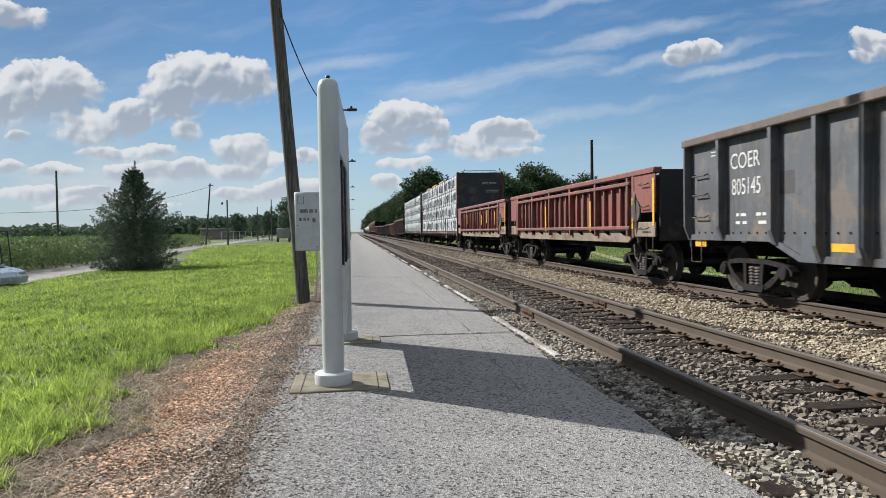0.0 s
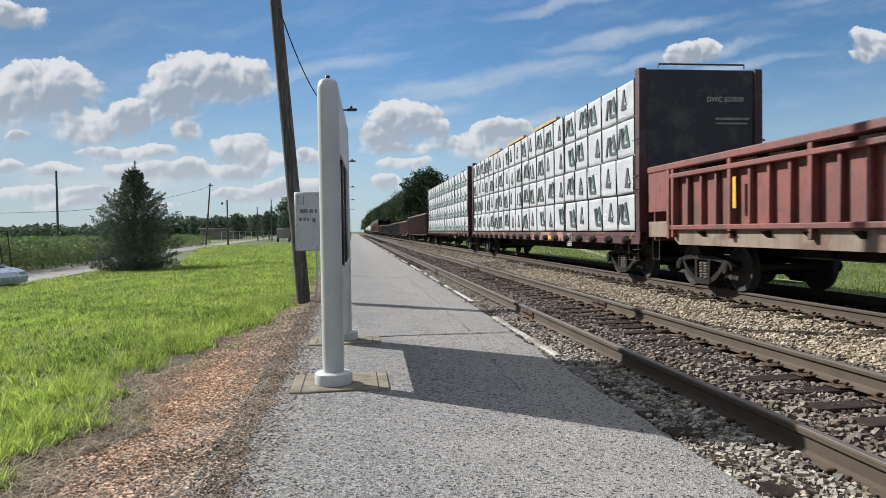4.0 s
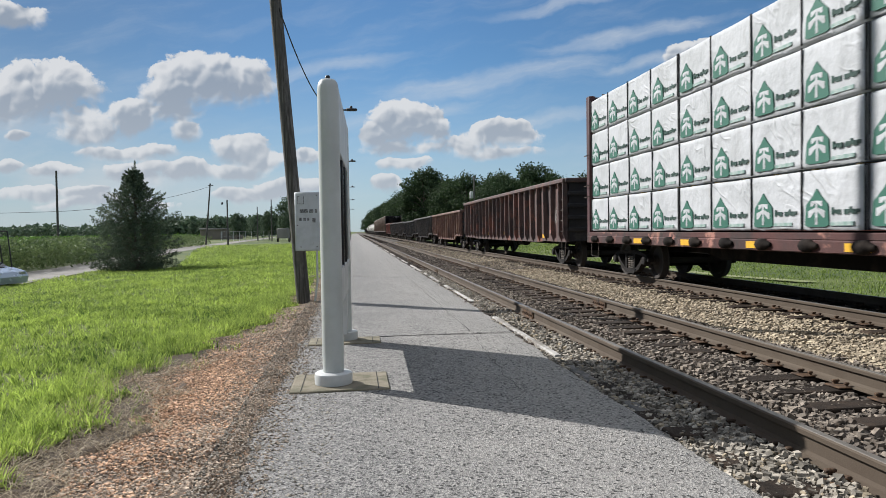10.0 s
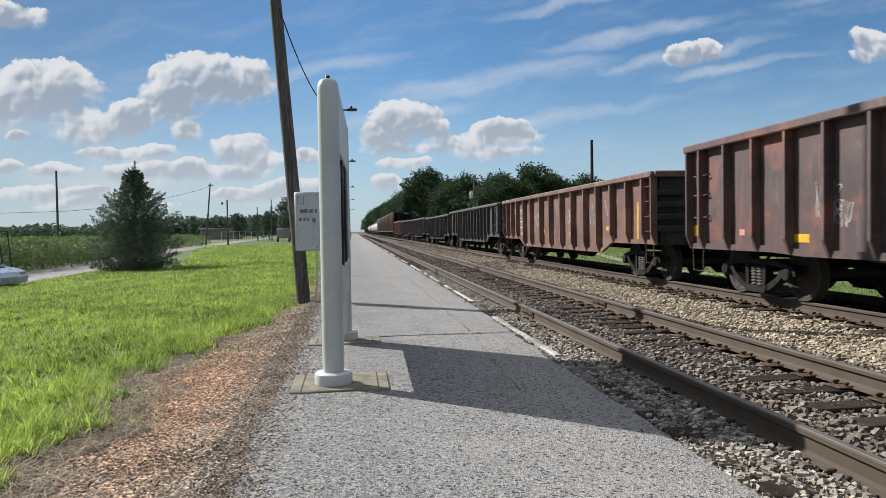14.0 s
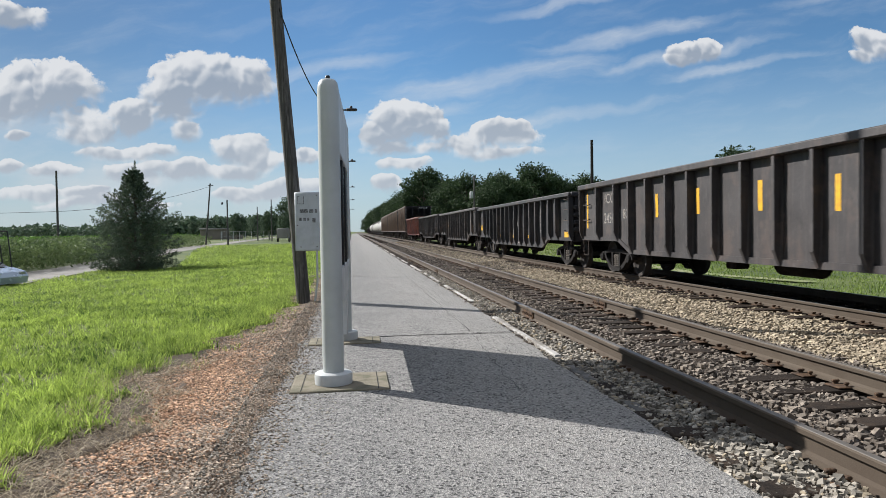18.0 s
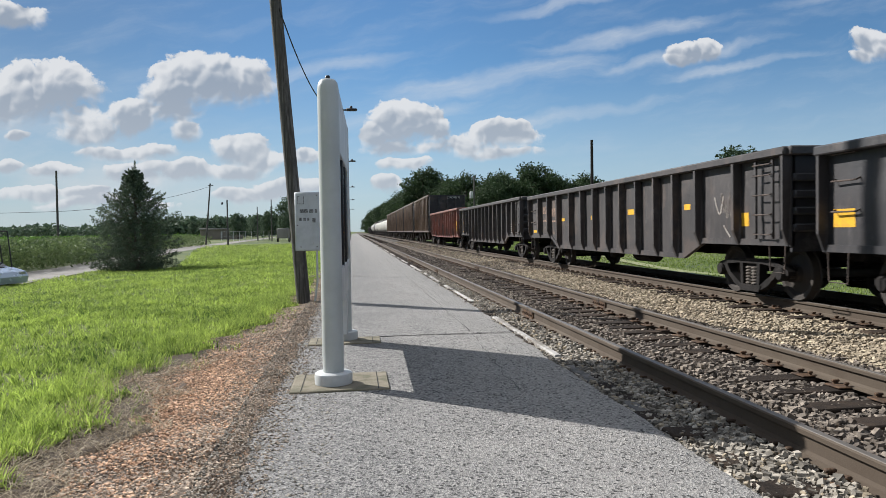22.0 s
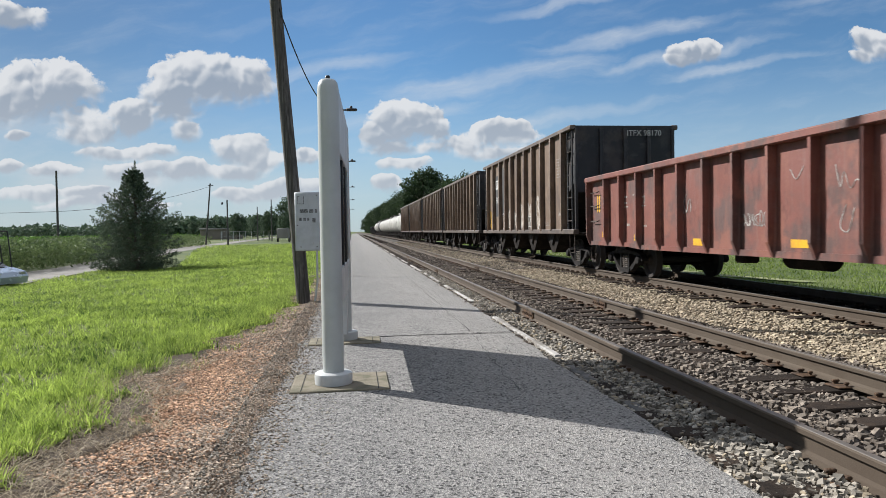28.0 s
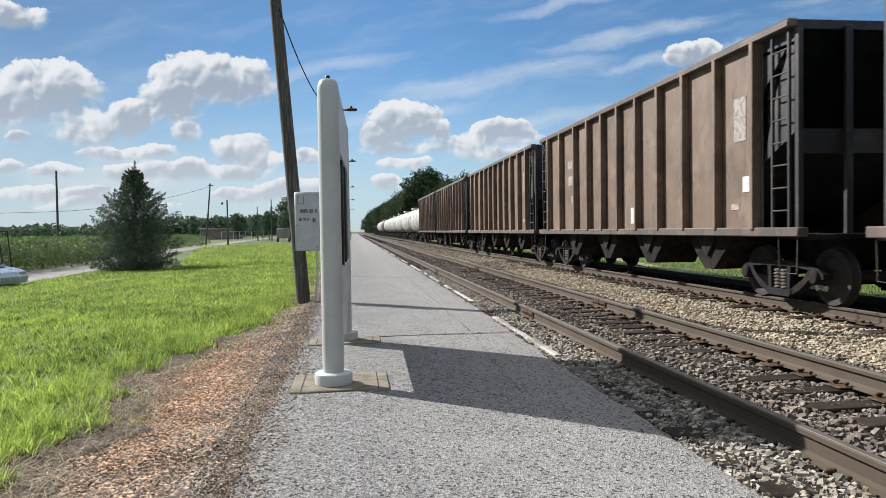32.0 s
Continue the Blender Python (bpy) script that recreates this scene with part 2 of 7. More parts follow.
def speckled(name, dark, mid, pale, size, patch, bump):
    """Worn asphalt: pale and dark stone chips in a grey binder, with broad stains."""
    m = bpy.data.materials.new(name)
    m.use_nodes = True
    n = Nodes(m.node_tree)
    bsdf = m.node_tree.nodes["Principled BSDF"]
    co = n.put("ShaderNodeTexCoord").outputs["Object"]
    cell = n.put("ShaderNodeTexVoronoi")
    n.link(co, cell.inputs["Vector"])
    cell.inputs["Scale"].default_value = size
    pick = n.put("ShaderNodeSeparateColor")
    n.link(cell.outputs["Color"], pick.inputs[0])
    coarse = n.put("ShaderNodeTexVoronoi")
    n.link(co, coarse.inputs["Vector"])
    coarse.inputs["Scale"].default_value = size * 0.42
    lump = n.put("ShaderNodeSeparateColor")
    n.link(coarse.outputs["Color"], lump.inputs[0])
    chip = n.mix(n.ramp(pick.outputs[0], 0.06, 0.30), dark, mid)
    chip = n.mix(n.ramp(pick.outputs[1], 0.55, 0.95), chip, pale)
    chip = n.mix(n.math("MULTIPLY", n.ramp(lump.outputs[0], 0.70, 0.95), 0.35), chip, pale)
    grain = n.noise(co, size * 0.45, 3.0, 0.7)
    chip = n.mix(n.ramp(grain, 0.56, 0.63), chip, dark)
    stain = n.noise(co, patch, 6.0, 0.62)
    worn = n.mix(n.math("MULTIPLY", n.ramp(stain, 0.40, 0.68), 0.30), chip, (0.13, 0.128, 0.126))
    old = n.mix(n.math("MULTIPLY", n.ramp(n.noise(n.stretch(co, (1, 0.4, 1), (4, 2, 0)), patch * 3, 5.0, 0.6), 0.48, 0.7), 0.35), worn, (0.30, 0.285, 0.265))
    along = n.put("ShaderNodeSeparateXYZ")
    n.link(co, along.inputs[0])
    tread = n.ramp(n.math("ADD", along.outputs[0], n.math("MULTIPLY", n.math("SUBTRACT", n.noise(co, 1.3, 5.0, 0.6), 0.5), 1.6)), 0.0, 1.5)
    old = n.mix(n.math("MULTIPLY", n.math("SUBTRACT", 1.0, tread), 0.30), old, (0.085, 0.085, 0.088))
    old = n.mix(n.math("MULTIPLY", tread, 0.26), old, (0.36, 0.34, 0.315))
    pit = n.math("MULTIPLY", n.ramp(lump.outputs[1], 0.76, 0.82), n.ramp(coarse.outputs["Distance"], 0.62, 0.40))
    old = n.mix(n.math("MULTIPLY", pit, 0.88), old, dark)
    old = n.mix(n.math("MULTIPLY", n.ramp(lump.outputs[2], 0.84, 0.92), 0.45), old, pale)
    n.link(old, bsdf.inputs["Base Color"])
    bsdf.inputs["Roughness"].default_value = 0.92
    b = n.put("ShaderNodeBump")
    b.inputs["Strength"].default_value, b.inputs["Distance"].default_value = bump, 0.006
    n.link(n.math("ADD", n.math("ADD", cell.outputs["Distance"], coarse.outputs["Distance"]), n.math("MULTIPLY", grain, -1.4)), b.inputs["Height"])
    n.link(b.outputs[0], bsdf.inputs["Normal"])
    return m


ASPHALT = speckled("asphalt", (0.016, 0.015, 0.015), (0.200, 0.194, 0.185), (0.42, 0.402, 0.372), 110.0, 0.55, 1.0)
CONCRETE = surf("concrete", (0.235, 0.205, 0.15), 0.9, second=(0.15, 0.14, 0.095), scale=7, third=(0.29, 0.25, 0.19), third_scale=3.0, grain=0.25, grain_scale=120, bump=0.3)
GRAVEL = surf("gravel_soil", (0.115, 0.085, 0.062), 0.95, second=(0.15, 0.10, 0.068), scale=1.2, grain=0.5, grain_scale=45, bump=1.0,
              bump_scale=50, third=(0.20, 0.17, 0.14), third_scale=0.8)
BED = surf("ballast_bed", (0.055, 0.047, 0.04), 0.95, second=(0.11, 0.095, 0.08), scale=14, grain=0.5, grain_scale=40, bump=1.0, bump_scale=30)
STONE_GREY = surf("stone_grey", (0.32, 0.288, 0.24), 0.85, second=(0.15, 0.132, 0.108), scale=9, grain=0.2, bump=0.2, island=0.6)
STONE_PALE = surf("stone_pale", (0.43, 0.357, 0.255), 0.85, second=(0.21, 0.17, 0.12), scale=9, grain=0.2, bump=0.2, island=0.38)
STONE_BROWN = surf("stone_brown", (0.225, 0.188, 0.152), 0.85, second=(0.09, 0.072, 0.058), scale=9, grain=0.2, bump=0.2, island=0.5)
PEBBLE = surf("pebble_orange", (0.64, 0.42, 0.275), 0.9, second=(0.44, 0.275, 0.175), scale=2.0, grain=0.2, bump=0.2, island=0.55)
PEBBLE_GREY = surf("pebble_grey", (0.43, 0.345, 0.265), 0.9, second=(0.24, 0.19, 0.145), scale=2.5, grain=0.2, bump=0.2, island=0.55)
SOIL = surf("field_soil", (0.060, 0.088, 0.020), 0.95, second=(0.11, 0.14, 0.035), scale=0.25, grain=0.22, grain_scale=25, bump=0.8, bump_scale=20,
            third=(0.15, 0.16, 0.06), third_scale=0.06)
ROAD = surf("road_gravel", (0.26, 0.245, 0.225), 0.95, second=(0.21, 0.195, 0.175), scale=0.5, grain=0.3, grain_scale=20, bump=0.5, bump_scale=25)
STEEL = surf("rail_side_rust", (0.085, 0.064, 0.045), 0.85, 0.0, second=(0.078, 0.057, 0.040), scale=3, streak=(0.105, 0.08, 0.056),
             streak_scale=(2, 0.6, 9), grain=0.2, bump=0.15)
HEAD = surf("rail_head_worn", (0.20, 0.18, 0.16), 0.45, 0.5, second=(0.17, 0.15, 0.13), scale=4, grain=0.1, bump=0.05)
TIE = surf("tie_timber", (0.032, 0.024, 0.019), 0.9, shine=0.15, second=(0.062, 0.044, 0.032), scale=4, streak=(0.035, 0.027, 0.022),
           streak_scale=(0.8, 14, 14), grain=0.3, grain_scale=60, bump=0.7, bump_scale=60, each=0.35)
IRON = surf("tie_plate_iron", (0.12, 0.072, 0.042), 0.75, 0.4, second=(0.065, 0.045, 0.034), scale=12, each=0.25)
GREY_PAINT = surf("grey_paint", (0.56, 0.58, 0.56), 0.42, second=(0.50, 0.52, 0.50), scale=2.5, grain=0.04, bump=0.04, bump_scale=200,
                  streak=(0.47, 0.48, 0.45), streak_scale=(9, 9, 0.5), streak_band=(0.55, 0.9))
WHITE_PANEL = surf("white_panel", (0.62, 0.63, 0.62), 0.45, second=(0.55, 0.56, 0.55), scale=3, grain=0.04, bump=0.04)
DARK_GLASS = surf("dark_glass", (0.015, 0.017, 0.02), 0.2, grain=0.05, bump=0.0)
BLACK = surf("black_metal", (0.02, 0.02, 0.022), 0.5, second=(0.03, 0.028, 0.027), grain=0.1, bump=0.1)
POLE_WOOD = surf("pole_wood", (0.105, 0.098, 0.09), 0.9, second=(0.165, 0.155, 0.14), scale=3, streak=(0.062, 0.057, 0.050),
                 streak_scale=(30, 30, 0.7), streak_band=(0.42, 0.62), grain=0.25, bump=0.6, bump_scale=40)
# dark copy of the pole wood, with a backlit pole's shade in its colour
SHADED_WOOD = surf("shaded_pole_wood", (0.022, 0.019, 0.017), 0.85, second=(0.035, 0.029, 0.025), scale=3, bump=0.4, bump_scale=40)
CABINET = surf("cabinet_paint", (0.55, 0.57, 0.60), 0.5, second=(0.48, 0.50, 0.52), scale=5, grain=0.06, bump=0.05,
               streak=(0.36, 0.30, 0.24), streak_scale=(14, 14, 2.0), streak_band=(0.68, 0.8))
BAR_DARK = surf("faded_lettering", (0.10, 0.10, 0.11), 0.7, second=(0.3, 0.3, 0.3), scale=30, bump=0.0)
WHITE_BOARD = surf("white_board", (0.46, 0.44, 0.41), 0.85, second=(0.21, 0.19, 0.165), scale=5, grain=0.2, bump=0.4, bump_scale=50,
                   streak=(0.16, 0.13, 0.10), streak_scale=(20, 1.2, 20), streak_band=(0.55, 0.7), each=0.15)
DARK_BOARD = surf("dark_board", (0.11, 0.105, 0.10), 0.9, second=(0.20, 0.19, 0.18), scale=5, grain=0.3, bump=0.6, bump_scale=40, each=0.2)
GRASS_DARK = leafy("field_grass", (0.065, 0.11, 0.022), (0.28, 0.36, 0.09), 0.35, 0.3)
GRASS = leafy("grass_blades", (0.029, 0.078, 0.018), (0.53, 0.66, 0.145), 0.42, 0.55)
GRASS_DRY = leafy("dry_grass", (0.20, 0.155, 0.10), (0.52, 0.44, 0.31), 0.2, 1.0)
WEEDS = leafy("weed_leaves", (0.056, 0.090, 0.036), (0.20, 0.26, 0.105), 0.25, 0.5)
CORN = leafy("corn_leaves", (0.06, 0.135, 0.022), (0.13, 0.24, 0.05), 0.3, 0.2)
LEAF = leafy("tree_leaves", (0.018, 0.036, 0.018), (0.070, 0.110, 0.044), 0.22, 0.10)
# paler leaf colour with the haze of distance mixed into it
LEAF_HAZE = leafy("hazed_leaves", (0.065, 0.100, 0.065), (0.125, 0.175, 0.105), 0.2, 0.15)
CEDAR = leafy("cedar_sprays", (0.044, 0.068, 0.046), (0.140, 0.180, 0.112), 0.2, 0.8)
BARK = surf("bark", (0.09, 0.07, 0.055), 0.95, second=(0.14, 0.11, 0.09), scale=6, bump=0.8, bump_scale=30)
WIRE = surf("cable", (0.03, 0.03, 0.033), 0.6, bump=0.0)


# ---- mesh helpers ----
class Geo:
    """Gathers vertices and faces of one mesh."""

    def __init__(self):
        self.v, self.f = [], []

    def add(self, verts, faces):
        k = len(self.v)
        self.v += [tuple(p) for p in verts]
        self.f += [tuple(i + k for i in face) for face in faces]
        return self

    def box(self, lo, hi, b=0.0):
        (x0, y0, z0), (x1, y1, z1) = lo, hi
        if b <= 0:
            vs = [(x, y, z) for z in (z0, z1) for y in (y0, y1) for x in (x0, x1)]
            return self.add(vs, [(0, 2, 3, 1), (4, 5, 7, 6), (0, 1, 5, 4), (2, 6, 7, 3), (0, 4, 6, 2), (1, 3, 7, 5)])
        b = min(b, (x1 - x0) / 2.01, (y1 - y0) / 2.01, (z1 - z0) / 2.01)
        vs, idx = [], {}
        for sx in (0, 1):
            for sy in (0, 1):
                for sz in (0, 1):
                    cx, cy, cz = (x0, x1)[sx], (y0, y1)[sy], (z0, z1)[sz]
                    ix, iy, iz = (b, -b)[sx], (b, -b)[sy], (b, -b)[sz]
                    for ax, p in enumerate(((cx, cy + iy, cz + iz), (cx + ix, cy, cz + iz), (cx + ix, cy + iy, cz))):
                        idx[sx, sy, sz, ax] = len(vs)
                        vs.append(p)
        fs = []
        for s in (0, 1):
            for ax, order in ((0, lambda a, c: (s, a, c)), (1, lambda a, c: (a, s, c)), (2, lambda a, c: (a, c, s))):
                ring = [idx[(*order(a, c), ax)] for a, c in ((0, 0), (1, 0), (1, 1), (0, 1))]
                fs.append(ring)
        for a in (0, 1):
            for c in (0, 1):
                fs.append([idx[0, a, c, 1], idx[1, a, c, 1], idx[1, a, c, 2], idx[0, a, c, 2]])
                fs.append([idx[a, 0, c, 0], idx[a, 1, c, 0], idx[a, 1, c, 2], idx[a, 0, c, 2]])
                fs.append([idx[a, c, 0, 0], idx[a, c, 1, 0], idx[a, c, 1, 1], idx[a, c, 0, 1]])
                for d in (0, 1):
                    fs.append([idx[a, c, d, 0], idx[a, c, d, 1], idx[a, c, d, 2]])
        return self.add(vs, fs)

    def tube(self, pts, r, n=8, caps=True):
        """A round bar along points; r one radius or one for each point."""
        pts = [Vector(q) for q in pts]
        rs = r if isinstance(r, (list, tuple)) else [r] * len(pts)
        rings, vs = [], []
        side = None
        for i, q in enumerate(pts):
            d = (pts[min(i + 1, len(pts) - 1)] - pts[max(i - 1, 0)]).normalized()
            if side is None or abs(side.dot(d)) > 0.95:
                side = d.orthogonal().normalized()
            side = (side - d * side.dot(d)).normalized()
            up = d.cross(side)
            rings.append(len(vs))
            vs += [q + (side * math.cos(math.tau * k / n) + up * math.sin(math.tau * k / n)) * rs[i] for k in range(n)]
        fs = []
        for a, b in zip(rings, rings[1:]):
            fs += [(a + k, a + (k + 1) % n, b + (k + 1) % n, b + k) for k in range(n)]
        if caps:
            fs += [tuple(rings[0] + k for k in reversed(range(n))), tuple(rings[-1] + k for k in range(n))]
        return self.add(vs, fs)

    def prism(self, outline, axis, a, b):
        """An outline in the other two axes, drawn from a to b along an axis."""
        def at(p, s):
            return {"x": (s, p[0], p[1]), "y": (p[0], s, p[1]), "z": (p[0], p[1], s)}[axis]
        n = len(outline)
        vs = [at(p, a) for p in outline] + [at(p, b) for p in outline]
        fs = [(k, (k + 1) % n, n + (k + 1) % n, n + k) for k in range(n)] + [tuple(reversed(range(n))), tuple(range(n, 2 * n))]
        return self.add(vs, fs)

    def lathe(self, profile, axis="z", centre=(0, 0, 0), n=24):
        """A profile of (radius, along) turned round an axis."""
        vs, fs = [], []
        for r, h in profile:
            for k in range(n):
                c, s = math.cos(math.tau * k / n) * r, math.sin(math.tau * k / n) * r
                p = {"z": (c, s, h), "x": (h, c, s), "y": (c, h, s)}[axis]
                vs.append(tuple(p[i] + centre[i] for i in range(3)))
        for j in range(len(profile) - 1):
            fs += [(j * n + k, j * n + (k + 1) % n, (j + 1) * n + (k + 1) % n, (j + 1) * n + k) for k in range(n)]
        fs += [tuple(range(n - 1, -1, -1)), tuple(range((len(profile) - 1) * n, len(profile) * n))]
        return self.add(vs, fs)

    def mesh(self, name, material, smooth=40):
        me = bpy.data.meshes.new(name)
        me.from_pydata(self.v, [], self.f)
        bm = bmesh.new()
        bm.from_mesh(me)
        bmesh.ops.recalc_face_normals(bm, faces=bm.faces)
        bm.to_mesh(me)
        bm.free()
        if smooth:
            me.shade_smooth()
            me.set_sharp_from_angle(angle=radians(smooth))
        else:
            me.shade_flat()
        me.materials.append(material)
        return me


def part(name, geo, material, parent=None, label="", smooth=40):
    """One mesh object, under a thing or a part."""
    ob = new(name, geo if isinstance(geo, bpy.types.Mesh) else geo.mesh(name, material, smooth))
    ob.parent = parent
    return tagged(ob, label) if label else ob


def empty(name, m, label, category, group="", kind=""):
    ob = new(name)
    ob.matrix_basis = m
    return tagged(ob, label, category, group, kind)


def soup(name, verts, faces, material, parent=None, smooth=False):
    """A large mesh from arrays; faces all with the same number of corners."""
    verts, faces = np.asarray(verts, dtype=np.float32), np.asarray(faces, dtype=np.int32)
    k = faces.shape[1]
    me = bpy.data.meshes.new(name)
    me.vertices.add(len(verts))
    me.vertices.foreach_set("co", verts.ravel())
    me.loops.add(faces.size)
    me.loops.foreach_set("vertex_index", faces.ravel())
    me.polygons.add(len(faces))
    me.polygons.foreach_set("loop_start", np.arange(0, faces.size, k, dtype=np.int32))
    me.polygons.foreach_set("loop_total", np.full(len(faces), k, dtype=np.int32))
    me.update(calc_edges=True)
    me.validate()
    me.shade_smooth() if smooth else me.shade_flat()
    me.materials.append(material)
    ob = new(name, me)
    ob.parent = parent
    return ob


rng = np.random.default_rng(5)


# ---- ground ----
def flat_grid(name, xs, ys, height, material, parent=None):
    """A sheet over lists of x and y, with a height for each."""
    gx, gy = np.meshgrid(np.array(xs), np.array(ys))
    gz = height(gx, gy)
    verts = np.stack([gx, gy, gz], -1).reshape(-1, 3)
    w = len(xs)
    i, j = np.meshgrid(np.arange(w - 1), np.arange(len(ys) - 1))
    a = (j * w + i).ravel()
    return soup(name, verts, np.stack([a, a + 1, a + w + 1, a + w], -1), material, parent, smooth=True)


def bumps(x, y, size, seed=0.0):
    return (np.sin(x / size * 1.7 + 1.3 * np.sin(y / size * 1.1 + seed)) * np.cos(y / size * 1.9 + seed + 0.7 * np.sin(x / size * 2.3))) * 0.5


def land(x, y):
    """Height of the land: level by the track, dipping a little to the road."""
    left = np.clip((-2.2 - x) / 9.5, 0, 1)
    right = np.clip((x - 9.6) / 1.5, 0, 1)
    return -0.09 - 0.14 * np.clip((x + 0.9) / 0.4, 0, 1) - 0.33 * left * left * (3 - 2 * left) - 0.40 * right + 0.05 * bumps(x, y, 2.2) * np.clip(left * 3 + right, 0, 1)


near_x = [-3000, -1200, -500, -200, -120, -70, -45, -32] + list(np.linspace(-26, 14, 81)) + [18, 26, 40, 70, 120, 250, 600, 1500, 3000]
near_y = [-900, -400, -120, -40, -15] + list(np.linspace(-6, 60, 111)) + [70, 85, 110, 150, 220, 350, 600, 1100, 2000, 4000]
ground = tagged(flat_grid("ground", near_x, near_y, land, SOIL), "level green meadow and field soil on both sides of the railway", "ground", kind="structure")


# ---- platform: asphalt slabs with open joints ----
platform = empty("pavement", pose(0, 0, 0), "worn grey asphalt station platform with cracked joints", "platform", kind="structure")
JOINTS = [-7.0, 9.08, 34.2, 62, 95, 140, 210, 420]


def asphalt_slab(y0, y1):
    n = max(6, int(min(y1 - y0, 46) * 5))
    g = Geo()
    ys = np.linspace(y0 + 0.012, y1 - 0.012, n)
    right = [2.04 + 0.05 * noise.noise((0, y * 1.3, 3)) + 0.03 * noise.noise((0, y * 5, 8)) + (0.10 * min(1, max(0, (y - 7) / 5))) for y in ys]
    left = [-0.68 + 0.16 * noise.noise((9, y * 0.9, 3)) + 0.10 * noise.noise((0, y * 3.1, 2)) + 0.05 * noise.noise((4, y * 9, 6)) for y in ys]
    vs = []
    for y, a, b in zip(ys, left, right):
        for x, z in ((a - 0.05, -0.12), (a, -0.012), (a + 0.07, 0.0), ((a + b) / 2, 0.008), (b - 0.06, 0.0), (b, -0.015), (b + 0.04, -0.12)):
            vs.append((x, y + 0.012 * noise.noise((x * 2, y0, 1)), z + (0.004 * noise.noise((x * 1.5, y * 1.5, 0)) if z > -0.1 else 0)))
    fs = [(i * 7 + k, i * 7 + k + 1, i * 7 + k + 8, i * 7 + k + 7) for i in range(n - 1) for k in range(6)]
    fs += [tuple(range(7)), tuple(range((n - 1) * 7, n * 7))]
    g.add(vs, fs)
    return part("asphalt_slab", g, ASPHALT, platform, smooth=50)


for y0, y1 in zip(JOINTS, JOINTS[1:]):
    asphalt_slab(y0, y1)

# cracks that wander across the slabs, filled with dark dirt
CRACK = surf("crack_dirt", (0.035, 0.033, 0.03), 0.95, bump=0.3)


def crack(points, width):
    g = Geo()
    vs = []
    for i, (x, y) in enumerate(points):
        w = width * (0.5 + random.random())
        vs += [(x - w * 0.7, y - w, 0.0125), (x + w * 0.7, y + w, 0.0125)]
    g.add(vs, [(2 * i, 2 * i + 2, 2 * i + 3, 2 * i + 1) for i in range(len(points) - 1)])
    return part("crack", g, CRACK, platform, smooth=0)


def wander(a, b, n, amount):
    return [(a[0] + (b[0] - a[0]) * k / n + random.uniform(-amount, amount), a[1] + (b[1] - a[1]) * k / n + random.uniform(-amount, amount)) for k in range(n + 1)]


crack(wander((-0.66, 9.075), (2.10, 9.085), 44, 0.010), 0.019)
crack(wander((-0.66, 34.2), (2.10, 34.2), 20, 0.01), 0.02)
crack(wander((1.55, 40.0), (1.52, 9.2), 60, 0.03), 0.006)
crack(wander((1.50, 9.0), (1.35, 5.8), 22, 0.03), 0.004)
crack(wander((-0.70, 14.35), (0.5, 14.5), 16, 0.03), 0.007)
crack(wander((0.10, 10.6), (0.35, 10.9), 8, 0.02), 0.006)

# ---- boards along the platform's edge ----
edge_board_y = [(-6.0, -3.7, 0), (-3.6, -1.3, 0), (4.6, 6.0, 0), (6.05, 7.25, 0), (7.3, 10.75, 1), (13.2, 15.8, 1), (16.0, 17.2, 1), (18.4, 20.6, 1), (21.5, 22.3, 1),
                (23.4, 27.8, 1), (29.5, 33.0, 1), (34.5, 36.0, 1), (38, 43, 1), (45, 52, 1), (55, 60, 1), (64, 76, 1), (80, 96, 1), (100, 125, 1)]
for y0, y1, white in edge_board_y:
    g = Geo()
    n = 9
    ys = np.linspace(y0, y1, n)
    wide = 0.085 if white else 0.11
    base = 2.085 + 0.10 * min(1, max(0, (y0 - 6) / 5))
    vs = []
    for y in ys:
        jx, jz = 0.012 * noise.noise((y * 3, 1, 2)), 0.012 * noise.noise((y * 2, 5, 2)) - (0 if white else 0.03)
        e = wide * (0.8 + 0.35 * noise.noise((y * 2.2, 4, 4)))
        vs += [(base + jx, y, -0.13), (base + jx, y, 0.004 + jz), (base + jx + 0.015, y, 0.016 + jz), (base + jx + e, y, 0.014 + jz), (base + jx + e + 0.015, y, -0.002 + jz), (base + jx + e + 0.015, y, -0.13)]
    g.add(vs, [(i * 6 + k, i * 6 + (k + 1) % 6, (i + 1) * 6 + (k + 1) % 6, (i + 1) * 6 + k) for i in range(n - 1) for k in range(6)] + [tuple(range(6)), tuple(range(6 * n - 6, 6 * n))])
    part("edge_board", g, WHITE_BOARD if white else DARK_BOARD, platform, "weathered white-painted edge timber" if white else "dark rotten edge timber")

# ---- gravel shoulder between asphalt and grass ----
def verge(y):
    """Where the grass begins, left of the gravel."""
    return 0.13 * np.sin(y * 2.3 + 1.0) + 0.10 * np.sin(y * 5.1) + 0.06 * np.sin(y * 11.7 + 2.0) + np.interp(y, [-6, 3, 6.3, 8.3, 10.5, 12.8, 19, 30, 120, 300], [-1.9, -1.95, -2.1, -2.1, -1.6, -1.35, -1.25, -1.1, -0.95, -0.9])


